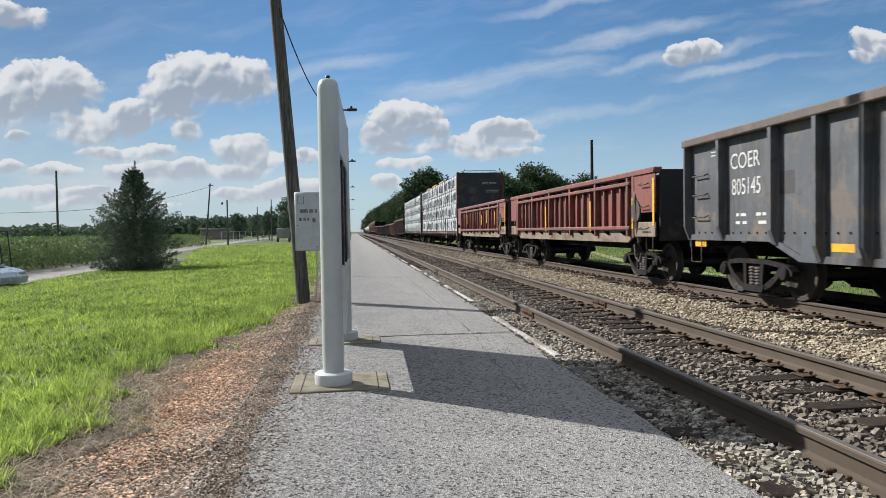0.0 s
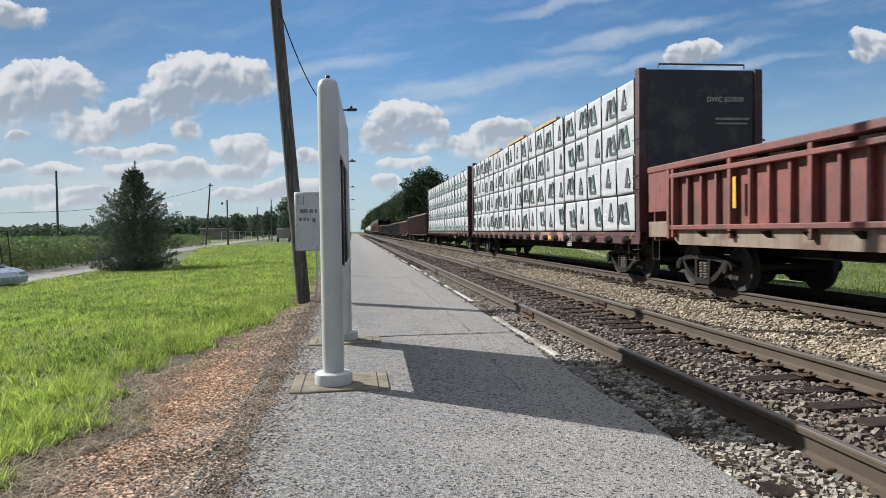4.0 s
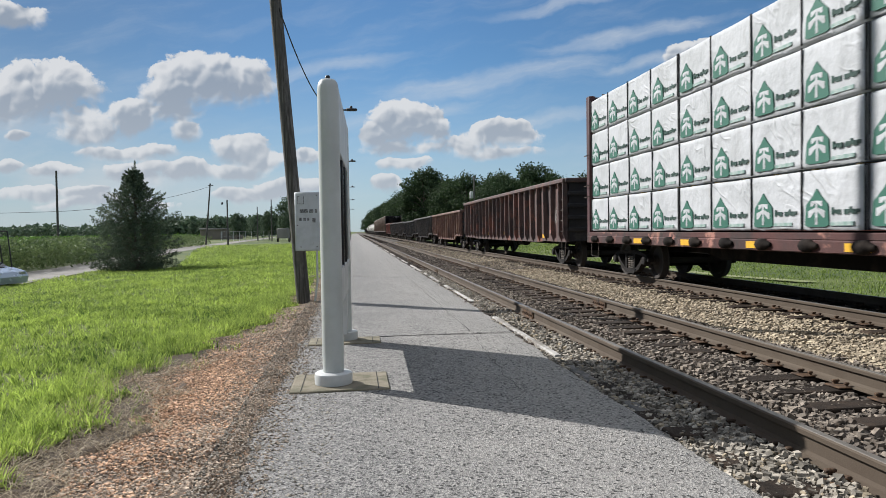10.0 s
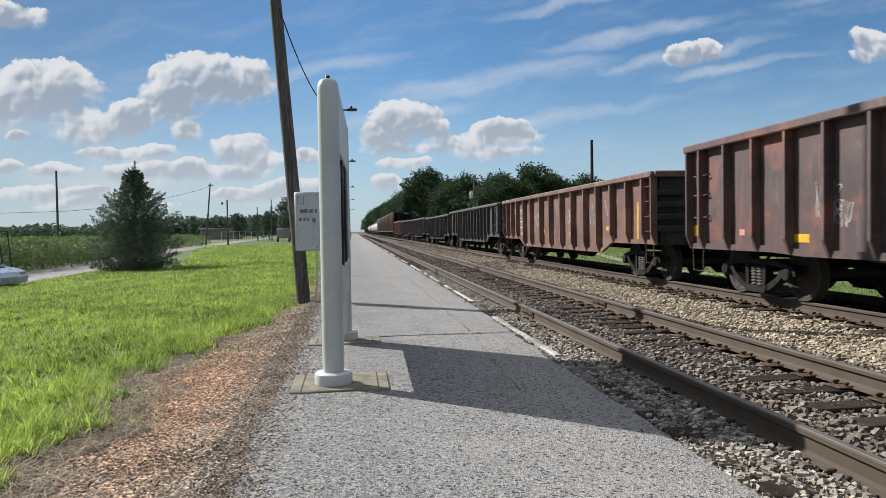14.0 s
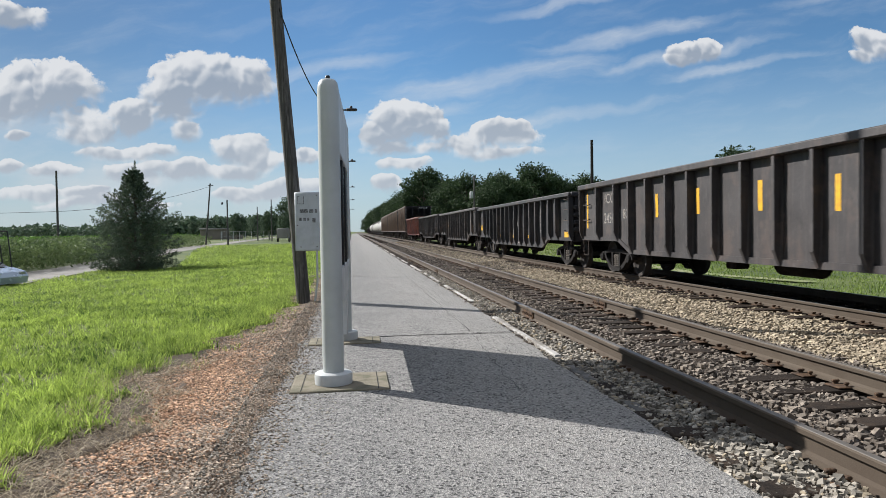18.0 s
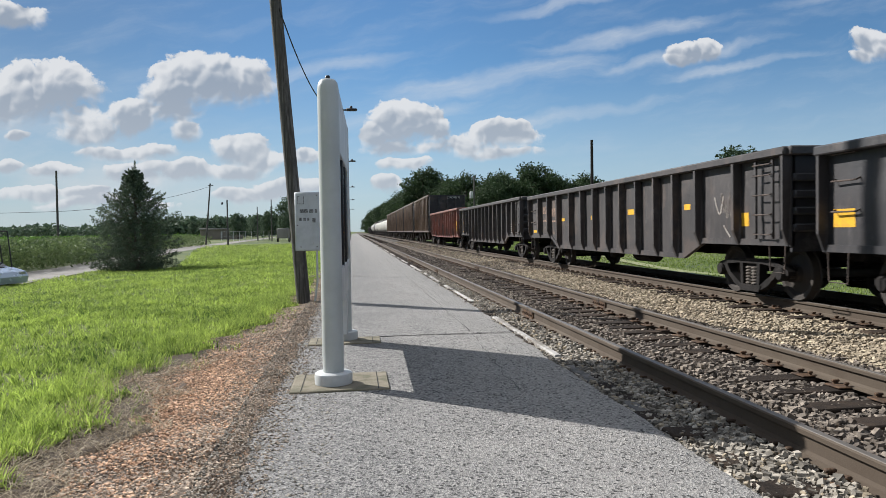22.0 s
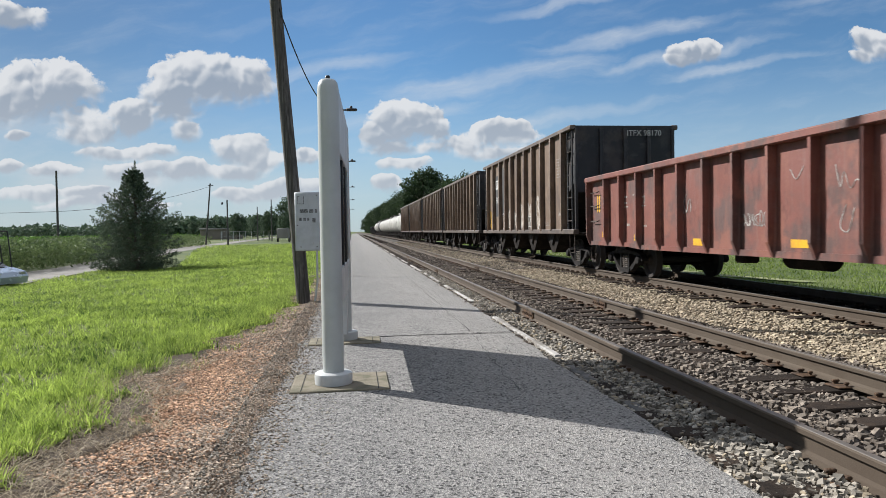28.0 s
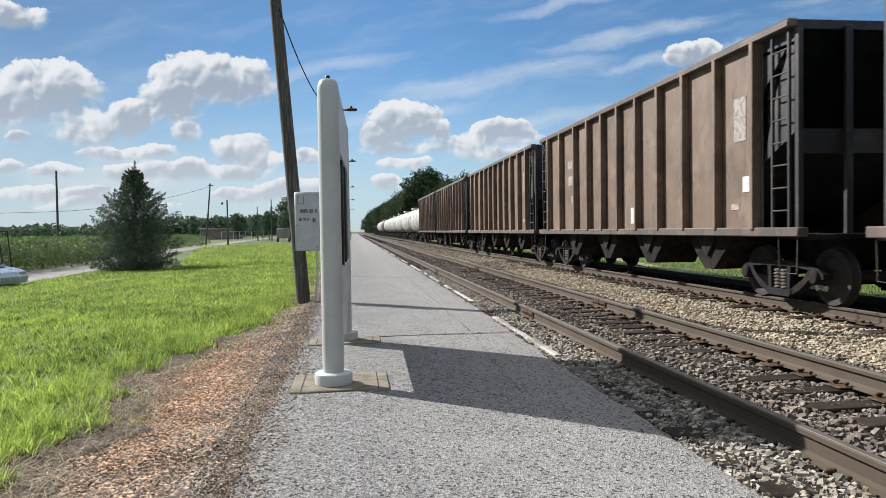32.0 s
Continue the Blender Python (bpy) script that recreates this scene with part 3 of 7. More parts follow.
sh_y = np.concatenate([np.linspace(-6, 30, 180), np.linspace(31, 300, 60)])
sh_t = np.linspace(0, 1, 26)
vx = np.stack([verge(sh_y) - 0.35 + t * (-0.60 - verge(sh_y) + 0.35) for t in sh_t], 1)
vy = np.repeat(sh_y[:, None], len(sh_t), 1)
vz = -0.075 + 0.05 * np.repeat(sh_t[None], len(sh_y), 0) + 0.022 * bumps(vx, vy, 0.5) + rng.normal(0, 0.004, vx.shape)
vz[:, 0] -= 0.06
w = len(sh_t)
a = (np.arange(len(sh_y) - 1)[:, None] * w + np.arange(w - 1)[None]).ravel()
tagged(soup("gravel_shoulder", np.stack([vx, vy, vz], -1).reshape(-1, 3), np.stack([a, a + 1, a + w + 1, a + w], -1), GRAVEL, smooth=True),
       "orange-brown gravel shoulder beside the asphalt", "gravel", kind="structure")

# ---- stones ----
CUB_V = np.array([(x, y, z) for z in (-1, 1) for y in (-1, 1) for x in (-1, 1)]) * 0.8
CUB_F = np.array([(0, 2, 3), (0, 3, 1), (4, 5, 7), (4, 7, 6), (0, 1, 5), (0, 5, 4), (2, 6, 7), (2, 7, 3), (0, 4, 6), (0, 6, 2), (1, 3, 7), (1, 7, 5)])


def stones(name, x, y, z, size, material, label, category="gravel"):
    """Broken stones at the given places, joined."""
    n = len(x)
    jag = CUB_V[None] * (1 + rng.uniform(-0.42, 0.20, (n, 8, 3)))
    jag = jag * (np.stack([rng.uniform(0.65, 1.3, n), rng.uniform(0.65, 1.3, n), rng.uniform(0.5, 0.95, n)], -1) * size[:, None])[:, None, :]
    spin = rng.uniform(0, math.tau, n)
    c, s = np.cos(spin)[:, None], np.sin(spin)[:, None]
    tip = rng.uniform(-0.6, 0.6, n)[:, None]
    px, py, pz = jag[..., 0] * c - jag[..., 1] * s, jag[..., 0] * s + jag[..., 1] * c, jag[..., 2]
    pz2 = pz * np.cos(tip) + px * np.sin(tip)
    px2 = px * np.cos(tip) - pz * np.sin(tip)
    verts = np.stack([px2 + x[:, None], py + y[:, None], pz2 + z[:, None]], -1).reshape(-1, 3)
    faces = (CUB_F[None] + (np.arange(n) * 8)[:, None, None]).reshape(-1, 3)
    return tagged(soup(name, verts, faces, material), label, category, kind="stuff")


# ---- railway: two tracks ----
UNDER_RAIL = surf("black_gap", (0.01, 0.01, 0.01), 0.9, bump=0.0)
GAUGE_A, GAUGE_B = (2.63, 4.135), (6.94, 8.445)
RAIL_TOP = 0.17


def bed_height(x, y):
    z = np.interp(x, [1.98, 2.15, 2.35, 2.55, 4.6, 5.3, 6.4, 8.9, 9.6, 10.8], [-0.10, -0.10, -0.075, -0.045, -0.045, -0.075, -0.05, -0.05, -0.16, -0.55])
    return z + 0.02 * bumps(x, y, 0.45, 2.0)


tagged(flat_grid("ballast_bed", list(np.linspace(1.98, 10.8, 60)), [-260, -120, -40] + list(np.linspace(-8, 40, 200)) + [50, 70, 100, 150, 220, 330, 500, 900], bed_height, BED),
       "packed ballast bed of crushed stone under both tracks", "ballast", kind="structure")


def rail_profile(x):
    """Half of a flat-bottomed rail and its mirror: foot, web, head."""
    half = [(0.069, -0.17), (0.069, -0.160), (0.030, -0.146), (0.0095, -0.128), (0.0085, -0.062), (0.013, -0.045), (0.035, -0.037), (0.0365, -0.010), (0.028, -0.002)]
    return [(x + a, RAIL_TOP + b) for a, b in half] + [(x - a, RAIL_TOP + b) for a, b in reversed(half)]


def rail(x, parent):
    g = Geo().prism(rail_profile(x), "y", -260.0, 900.0)
    ob = part("rail", g, STEEL, parent, "rust-brown steel rail with a bright worn head", smooth=0)
    top = Geo().prism([(x - 0.027, RAIL_TOP - 0.003), (x - 0.022, RAIL_TOP + 0.001), (x + 0.022, RAIL_TOP + 0.001), (x + 0.027, RAIL_TOP - 0.003)], "y", -260.0, 900.0)
    part("running_band", top, HEAD, ob, "polished running band", smooth=0)
    return ob


tie_mesh = Geo().box((-1.3, -0.112, -0.17), (1.3, 0.112, 0.0), 0.012).mesh("tie", TIE)
plate_geo = Geo().box((-0.18, -0.095, 0.0), (0.18, 0.095, 0.014), 0.004)
for sx in (-0.115, -0.09, 0.09, 0.115):
    for sy in (-0.06, 0.06):
        if (sx + sy) > -0.16:
            plate_geo.box((sx - 0.009, sy - 0.009, 0.0), (sx + 0.009, sy + 0.009, 0.032)).box((sx - 0.02, sy - 0.016, 0.028), (sx + 0.02, sy + 0.016, 0.048), 0.006)
plate_mesh = plate_geo.mesh("tie_plate", IRON)


def track(rails, label, seed):
    r = random.Random(seed)
    t = empty("railway_track", pose(0, 0, 0), label, "railway track", "parallel tracks", "structure")
    for x in rails:
        rail(x, t)
    mid = sum(rails) / 2
    y, k, far = -9.0, 0, Geo()
    while y < 260:
        turn, dx, dz = r.uniform(-1.2, 1.2), r.uniform(-0.07, 0.07), r.uniform(-0.022, 0.0)
        if k < 165:
            ob = new("tie", tie_mesh)
            ob.parent, ob.matrix_basis = t, pose(mid + dx, y, dz, 0, 0, turn)
            if k < 85:
                for x in rails:
                    pl = new("tie_plate", plate_mesh)
                    pl.parent = ob
                    pl.matrix_basis = ob.matrix_basis.inverted() @ pose(x, y, 0.0)
        else:
            far.box((mid - 1.3 + dx, y - 0.11, -0.17), (mid + 1.3 + dx, y + 0.11, dz))
        y += 0.495 + r.uniform(-0.03, 0.03)
        k += 1
    tagged(part("far_ties", far, TIE, t, smooth=0), kind="stuff")
    return t


track(GAUGE_A, "single railway track with rusty rails on dark timber ties", 3)
track(GAUGE_B, "railway track carrying the freight train, rusty rails on timber ties", 4)

# bolted joint bars in the near track's rails
for x, y in ((2.63, 10.43), (4.135, 11.5), (2.63, 22.3), (4.135, 23.4), (2.63, 34.2), (4.135, 35.2)):
    joint = empty("joint_bar", pose(x, y, 0), "dark bolted joint bar clamped to the rail", "joint bar", "rail joints")
    for s in (-1, 1):
        part("bar", Geo().prism([(s * 0.012, 0.035), (s * 0.040, 0.030), (s * 0.030, 0.08), (s * 0.038, 0.128), (s * 0.012, 0.124)], "y", -0.30, 0.30), IRON, joint)
        for k in (-0.24, -0.14, -0.05, 0.05, 0.14, 0.24):
            part("bolt", Geo().lathe([(0.018, s * 0.030), (0.018, s * 0.052), (0.010, s * 0.060)], "x", (0, k, 0.08), 6), IRON, joint)
    part("gap", Geo().box((-0.0375, -0.006, 0.1), (0.0375, 0.006, 0.1722)), UNDER_RAIL, joint)

# stones lie between the ties, the near track dark and dirty, the strip between the tracks pale
def scatter(n, x0, x1, y0, y1):
    return rng.uniform(x0, x1, n), y0 + (y1 - y0) * rng.uniform(0, 1, n) ** 1.35


def ballast(name, n, x0, x1, y0, y1, lo, hi, material, label, lift=0.01, raised=0.0):
    x, y = scatter(n, x0, x1, y0, y1)
    near_rail = np.min(np.abs(x[:, None] - np.array(GAUGE_A + GAUGE_B)[None]), axis=1)
    keep = near_rail > 0.10
    x, y = x[keep], y[keep]
    size = rng.uniform(lo, hi, len(x))
    return stones(name, x, y, bed_height(x, y) + raised + size * 0.25 + lift * rng.uniform(-1, 1.2, len(x)), size, material, label)


ballast("ballast_stones", 26000, 2.02, 2.56, 2.4, 24, 0.010, 0.028, STONE_GREY, "grey crushed stone between platform and rail", 0.025, 0.045)
ballast("ballast_stones", 40000, 2.56, 4.9, 2.6, 26, 0.011, 0.030, STONE_BROWN, "dirty brown crushed stone between the near rails")
ballast("ballast_stones", 9000, 2.70, 3.35, 2.6, 24, 0.014, 0.034, STONE_BROWN, "dirty brown crushed stone heaped over the ties", 0.03, 0.035)
ballast("ballast_stones", 7000, 4.25, 4.85, 4.0, 24, 0.012, 0.030, STONE_BROWN, "brown crushed stone spilled beside the rail", 0.02, 0.03)
ballast("ballast_stones", 36000, 4.35, 6.75, 4.5, 32, 0.014, 0.033, STONE_PALE, "pale crushed limestone between the two tracks")
ballast("ballast_stones", 1100, 2.05, 2.56, 2.4, 20, 0.009, 0.022, STONE_PALE, "scattered tan stones beside the near rail", 0.02, 0.065)
ballast("ballast_stones", 7000, 6.3, 9.4, 6.0, 34, 0.018, 0.036, STONE_PALE, "pale crushed limestone under the freight train")
ballast("ballast_stones", 9000, 2.1, 6.6, 24, 80, 0.03, 0.055, STONE_BROWN, "brown crushed stone along the tracks farther off")
ballast("ballast_stones", 7000, 4.4, 6.7, 30, 90, 0.03, 0.055, STONE_PALE, "pale crushed stone between the tracks farther off")
# the same stones behind the camera
ballast("ballast_stones", 9000, 2.05, 4.9, -9.0, 2.8, 0.016, 0.034, STONE_BROWN, "dirty brown crushed stone of the near track")
ballast("ballast_stones", 9000, 4.6, 9.4, -9.0, 6.0, 0.020, 0.036, STONE_PALE, "pale crushed limestone beside the freight train")
# pebbles on the shoulder
N_PEB = 84000
py = 2.2 + 19 * rng.uniform(0, 1, N_PEB) ** 1.75
px = verge(py) - 0.05 + 0.22 * np.clip((9 - py) / 5, 0, 1) + rng.uniform(0, 1, N_PEB) ** 0.75 * (-0.66 - verge(py) + 0.10 - 0.22 * np.clip((9 - py) / 5, 0, 1))
pz = -0.072 + 0.05 * np.clip((px - verge(py) + 0.35) / (-0.6 - verge(py) + 0.35), 0, 1) + 0.022 * bumps(px, py, 0.5)
warm = np.exp(-(((px + 1.45) / 0.42) ** 2 + ((py - 6.6) / 2.4) ** 2)) + 0.12 > rng.uniform(0, 1.0, N_PEB)
psize = (0.0045 + 0.0085 * rng.uniform(0, 1, N_PEB) ** 2.0) * (1 + py * 0.025)
stones("pebbles", px[warm], py[warm], pz[warm], psize[warm], PEBBLE, "loose orange pebbles on the shoulder")
stones("pebbles", px[~warm], py[~warm], pz[~warm], psize[~warm], PEBBLE_GREY, "loose grey-brown pebbles on the shoulder")

# chips that have spilled on to the asphalt
sy = 2.2 + 14 * rng.uniform(0, 1, 15000) ** 1.6
sx = -0.86 + 0.38 * rng.uniform(0, 1, 15000) ** 2.2 + 0.08 * bumps(sy, sy, 0.4, 2.0)
stones("pebbles", sx, sy, np.full(15000, 0.002), 0.0022 + 0.0085 * rng.uniform(0, 1, 15000) ** 2.5, PEBBLE_GREY, "small stone chips spilled on to the asphalt edge")
sy = 2.2 + 12 * rng.uniform(0, 1, 9000) ** 1.5
sx = -0.90 + 0.75 * rng.uniform(0, 1, 9000) ** 1.8
stones("pebbles", sx, sy, np.full(9000, 0.001), 0.003 + 0.008 * rng.uniform(0, 1, 9000) ** 2.0, STONE_GREY, "dark grey crumbs of broken asphalt along the edge")
# bare brown soil between grass and gravel
TURF_SOIL = surf("bare_soil", (0.070, 0.050, 0.034), 0.95, second=(0.115, 0.082, 0.054), scale=4, grain=0.45, grain_scale=50, bump=1.0, bump_scale=45)
bs_t = np.linspace(0, 1, 14)
bx = np.stack([verge(sh_y) - 0.5 + 0.95 * t for t in bs_t], 1)
by = np.repeat(sh_y[:, None], len(bs_t), 1)
bz = -0.062 + 0.05 * np.clip((bx - verge(by) + 0.35) / (-0.25 - verge(by)), 0, 1) + 0.03 * np.sin(np.pi * bs_t)[None] + 0.03 * bumps(bx, by, 0.28, 5.0) + 0.02 * bumps(bx, by, 0.11, 1.0) - 0.012 - 0.018 * np.clip((by - 4) / 4, 0, 2)
bz[:, 0] -= 0.05
bz[:, -1] -= 0.05
bw = len(bs_t)
ba = (np.arange(len(sh_y) - 1)[:, None] * bw + np.arange(bw - 1)[None]).ravel()
tagged(soup("soil_strip", np.stack([bx, by, bz], -1).reshape(-1, 3), np.stack([ba, ba + 1, ba + bw + 1, ba + bw], -1), TURF_SOIL, smooth=True),
       "bare brown soil strip between grass and gravel", "soil", kind="structure")

# ---- road and far field ----
WORN_TURF = surf("worn_turf", (0.27, 0.27, 0.15), 0.95, second=(0.16, 0.20, 0.06), scale=1.5, grain=0.3, grain_scale=20, bump=0.5, bump_scale=25)


def ribbon(name, line, width, z, material, label, category):
    g = Geo()
    vs = []
    for x, y in line:
        vs += [(x, y, z), (x - width, y, z)]
    g.add(vs, [(2 * i, 2 * i + 2, 2 * i + 3, 2 * i + 1) for i in range(len(line) - 1)])
    return tagged(part(name, g, material, smooth=0), label, category, kind="structure")


ribbon("road", [(-11.2, -20), (-11.6, 10), (-12.3, 28), (-12.7, 34), (-13.2, 42), (-15.4, 56), (-17.5, 74), (-20.6, 118), (-26.6, 234), (-30, 300)], 3.3, -0.395, ROAD,
       "narrow pale gravel road beyond the grass", "road")
ribbon("path", [(15.6, 22), (14.7, 26), (14.5, 29), (14.9, 33), (16.0, 40), (19.5, 56), (24, 75)], 0.7, -0.575, WORN_TURF, "pale gravel track in the grass beyond the railway", "path")


# ---- grass ----
def blades(name, x, y, z, tall, width, material, label, lean=0.75):
    """Blades of grass, each a bent strip of two faces, joined."""
    n = len(x)
    spin = rng.uniform(0, math.tau, n)
    cx, cy = np.cos(spin) * width / 2, np.sin(spin) * width / 2
    way = rng.uniform(0, math.tau, n)
    bend = lean * tall * rng.uniform(0.3, 1.2, n)
    bx, by = np.cos(way) * bend, np.sin(way) * bend
    a = np.stack([x - cx, y - cy, z], -1)
    b = np.stack([x + cx, y + cy, z], -1)
    c = np.stack([x + cx * 0.7 + bx * 0.35, y + cy * 0.7 + by * 0.35, z + tall * 0.6], -1)
    d = np.stack([x - cx * 0.7 + bx * 0.35, y - cy * 0.7 + by * 0.35, z + tall * 0.6], -1)
    e = np.stack([x + bx, y + by, z + tall], -1)
    verts = np.stack([a, b, c, d, e], 1).reshape(-1, 3)
    k = (np.arange(n) * 5)[:, None]
    faces = np.concatenate([k + np.array([[0, 1, 2]]), k + np.array([[0, 2, 3]]), k + np.array([[3, 2, 4]])])
    return tagged(soup(name, verts, faces, material), label, "grass", kind="stuff")


def meadow(n, y0, y1, reach, tall, width, power=1.5):
    y = y0 + (y1 - y0) * rng.uniform(0, 1, n) ** power
    x = verge(y) - reach * (y * 0.9 + 3) / (y1 * 0.9 + 3) * rng.uniform(0, 1, n) ** 1.1
    clump = 0.45 + 0.55 * bumps(x, y, 0.8, 1.0) + 0.6 * bumps(x, y, 0.27, 4.0) + 0.35 * bumps(x, y, 0.11, 7.0)
    keep = (clump > rng.uniform(-0.05, 0.60, n)) & (x > -12.7 - np.clip((y - 40) / 8, 0, 8))
    x, y, clump = x[keep], y[keep], clump[keep]
    h = tall * rng.uniform(0.35, 1.3, len(x)) * (0.30 + 0.95 * np.clip(clump, 0, 1.3))
    return blades("grass", x, y, land(x, y) - 0.01, h, width * rng.uniform(0.6, 1.5, len(x)), GRASS, "bright green uncut grass on the bank", 0.9)


meadow(125000, 2.5, 14, 11.5, 0.13, 0.012, 1.25)
meadow(105000, 13, 38, 17, 0.13, 0.022, 1.2)
meadow(40000, 34, 110, 22, 0.20, 0.05, 1.3)
by0 = rng.uniform(-8, 2.7, 30000)
bx0 = verge(by0) - 9.0 * rng.uniform(0, 1, 30000)
blades("grass", bx0, by0, land(bx0, by0) - 0.01, rng.uniform(0.05, 0.14, 30000), np.full(30000, 0.016), GRASS, "bright green uncut grass on the bank")
# sparse tufts creeping over the gravel, and dry straw
ty = 2.6 + 16 * rng.uniform(0, 1, 4200)
tx = verge(ty) - 0.3 + 0.75 * rng.uniform(0, 1, 4200) ** 1.8
tuft = (bumps(tx, ty, 0.33, 2.0) > 0.1)
blades("grass", tx[tuft], ty[tuft], np.full(tuft.sum(), -0.08), rng.uniform(0.05, 0.14, tuft.sum()), np.full(tuft.sum(), 0.008), GRASS, "sparse green tufts creeping over the gravel edge")
dy = 2.4 + 11 * rng.uniform(0, 1, 15000) ** 1.6
dx = verge(dy) - 0.45 + 0.85 * rng.uniform(0, 1, 15000) ** 1.3
blades("dry_grass", dx, dy, np.full(15000, -0.075), rng.uniform(0.010, 0.035, 15000), np.full(15000, 0.004), GRASS_DRY, "dry straw and dead grass on the gravel edge", 2.6)
sy = 2.5 + 5.5 * rng.uniform(0, 1, 7000) ** 1.5
sx = verge(sy) - 0.30 + 0.80 * rng.uniform(0, 1, 7000) ** 1.1
blades("dry_grass", sx, sy, np.full(7000, -0.035), rng.uniform(0.010, 0.05, 7000), np.full(7000, 0.0065), GRASS_DRY, "long dry straw lying on the bare soil", 4.5)
# taller clumps along the edge of the bank
cy = rng.uniform(3.0, 22.0, 260)
cx = verge(cy) - rng.uniform(0.0, 0.6, 260)
ky = np.repeat(cy, 40) + rng.normal(0, 0.06, 260 * 40)
kx = np.repeat(cx, 40) + rng.normal(0, 0.06, 260 * 40)
blades("grass", kx, ky, land(kx, ky) - 0.01, rng.uniform(0.10, 0.26, len(kx)), np.full(len(kx), 0.009), GRASS, "tall green grass clumps along the gravel edge", 0.7)
# broad-leaved weeds scattered in the bank
wy = 2.8 + 13 * rng.uniform(0, 1, 420) ** 1.4
wx = verge(wy) - 0.02 - (0.4 + wy * 0.32) * rng.uniform(0, 1, 420) ** 1.5
ly, lx = np.repeat(wy, 16) + rng.normal(0, 0.055, 420 * 16), np.repeat(wx, 16) + rng.normal(0, 0.055, 420 * 16)
blades("weeds", lx, ly, land(lx, ly) + 0.01, rng.uniform(0.06, 0.15, len(lx)), rng.uniform(0.014, 0.024, len(lx)), GRASS, "broad-leaved green weeds among the grass", 0.8)
# grass beyond the train
gy = 6 + 110 * rng.uniform(0, 1, 60000) ** 1.4
gx = 9.9 + (5 + gy * 0.35) * rng.uniform(0, 1, 60000)
blades("grass", gx, gy, land(gx, gy) - 0.02, rng.uniform(0.04, 0.15, 60000), 0.012 + gy * 0.0010, GRASS_DARK, "tall green grass beyond the freight train")

# ---- trees ----
def leaf_cloud(places, size, material_name, flat=0.5):
    """Two-faced leaf sprays at places, turned every way."""
    n = len(places)
    p = np.asarray(places)
    a = rng.normal(0, 1, (n, 3))
    a /= np.linalg.norm(a, axis=1)[:, None]
    b = np.cross(a, rng.normal(0, 1, (n, 3)))
    b /= np.linalg.norm(b, axis=1)[:, None]
    s = size * rng.uniform(0.5, 1.3, (n, 1))
    v = np.stack([p - a * s, p + b * s * flat, p + a * s, p - b * s * flat + np.cross(a, b) * s * 0.3], 1).reshape(-1, 3)
    k = (np.arange(n) * 4)[:, None]
    return v, np.concatenate([k + np.array([[0, 1, 2]]), k + np.array([[0, 2, 3]])])


def tree_meshes(tall, wide, leaves, leaf_size, material, seed, trunk_part=0.22):
    """Trunk with limbs, and a crown of leaf sprays gathered in uneven lobes."""
    r = random.Random(seed)
    g = Geo()
    lean = r.uniform(-0.03, 0.03) * tall
    g.tube([(0, 0, 0), (lean * 0.3, 0, tall * 0.25), (lean, 0.1, tall * 0.55), (lean * 1.2, 0, tall * 0.8)], [tall * 0.028, tall * 0.022, tall * 0.013, tall * 0.004], 7)
    lobes = []
    for k in range(22):
        ang = math.tau * (k * 0.381966) + r.uniform(-0.4, 0.4)
        up = trunk_part + (1 - trunk_part) * (k + 0.5) / 22 * 0.95
        out = wide * 0.5 * (math.sin(math.pi * min(0.97, (up - trunk_part) / (1 - trunk_part) * 0.80 + 0.18))) * r.uniform(0.45, 0.95)
        tip = Vector((math.cos(ang) * out, math.sin(ang) * out, tall * up * 0.93))
        root = Vector((lean * up, 0, tall * up * 0.68))
        g.tube([root, (root + tip) / 2 + Vector((0, 0, tall * 0.02)), tip], [tall * 0.008, tall * 0.005, tall * 0.002], 5)
        lobes.append((tip, wide * r.uniform(0.11, 0.21)))
    centre = np.array([tuple(c) for c, _ in lobes])
    girth = np.array([q for _, q in lobes])
    k = np.arange(leaves) % len(lobes)
    d = rng.normal(0, 1, (leaves, 3))
    d /= np.linalg.norm(d, axis=1)[:, None]
    rad = girth[k] * rng.uniform(0.30, 1.0, leaves) ** 0.45 * (1 + 0.30 * np.sin(d[:, 0] * 5 + d[:, 2] * 7 + k) + 0.16 * np.sin(d[:, 1] * 13 + d[:, 2] * 11 + 2 * k))
    pts = centre[k] + d * rad[:, None] * np.array([1, 1, 0.8])
    v, f = leaf_cloud(pts, leaf_size, "")
    crown = soup("crown", v, f, material)
    me = crown.data
    bpy.data.objects.remove(crown)
    return g.mesh("trunk", BARK), me


def plant(meshes, m, label, name="tree", category="tree", group=""):
    ob = empty(name, m, label, category, group)
    part("trunk", meshes[0], BARK, ob)
    part("crown", meshes[1], LEAF, ob)
    return ob


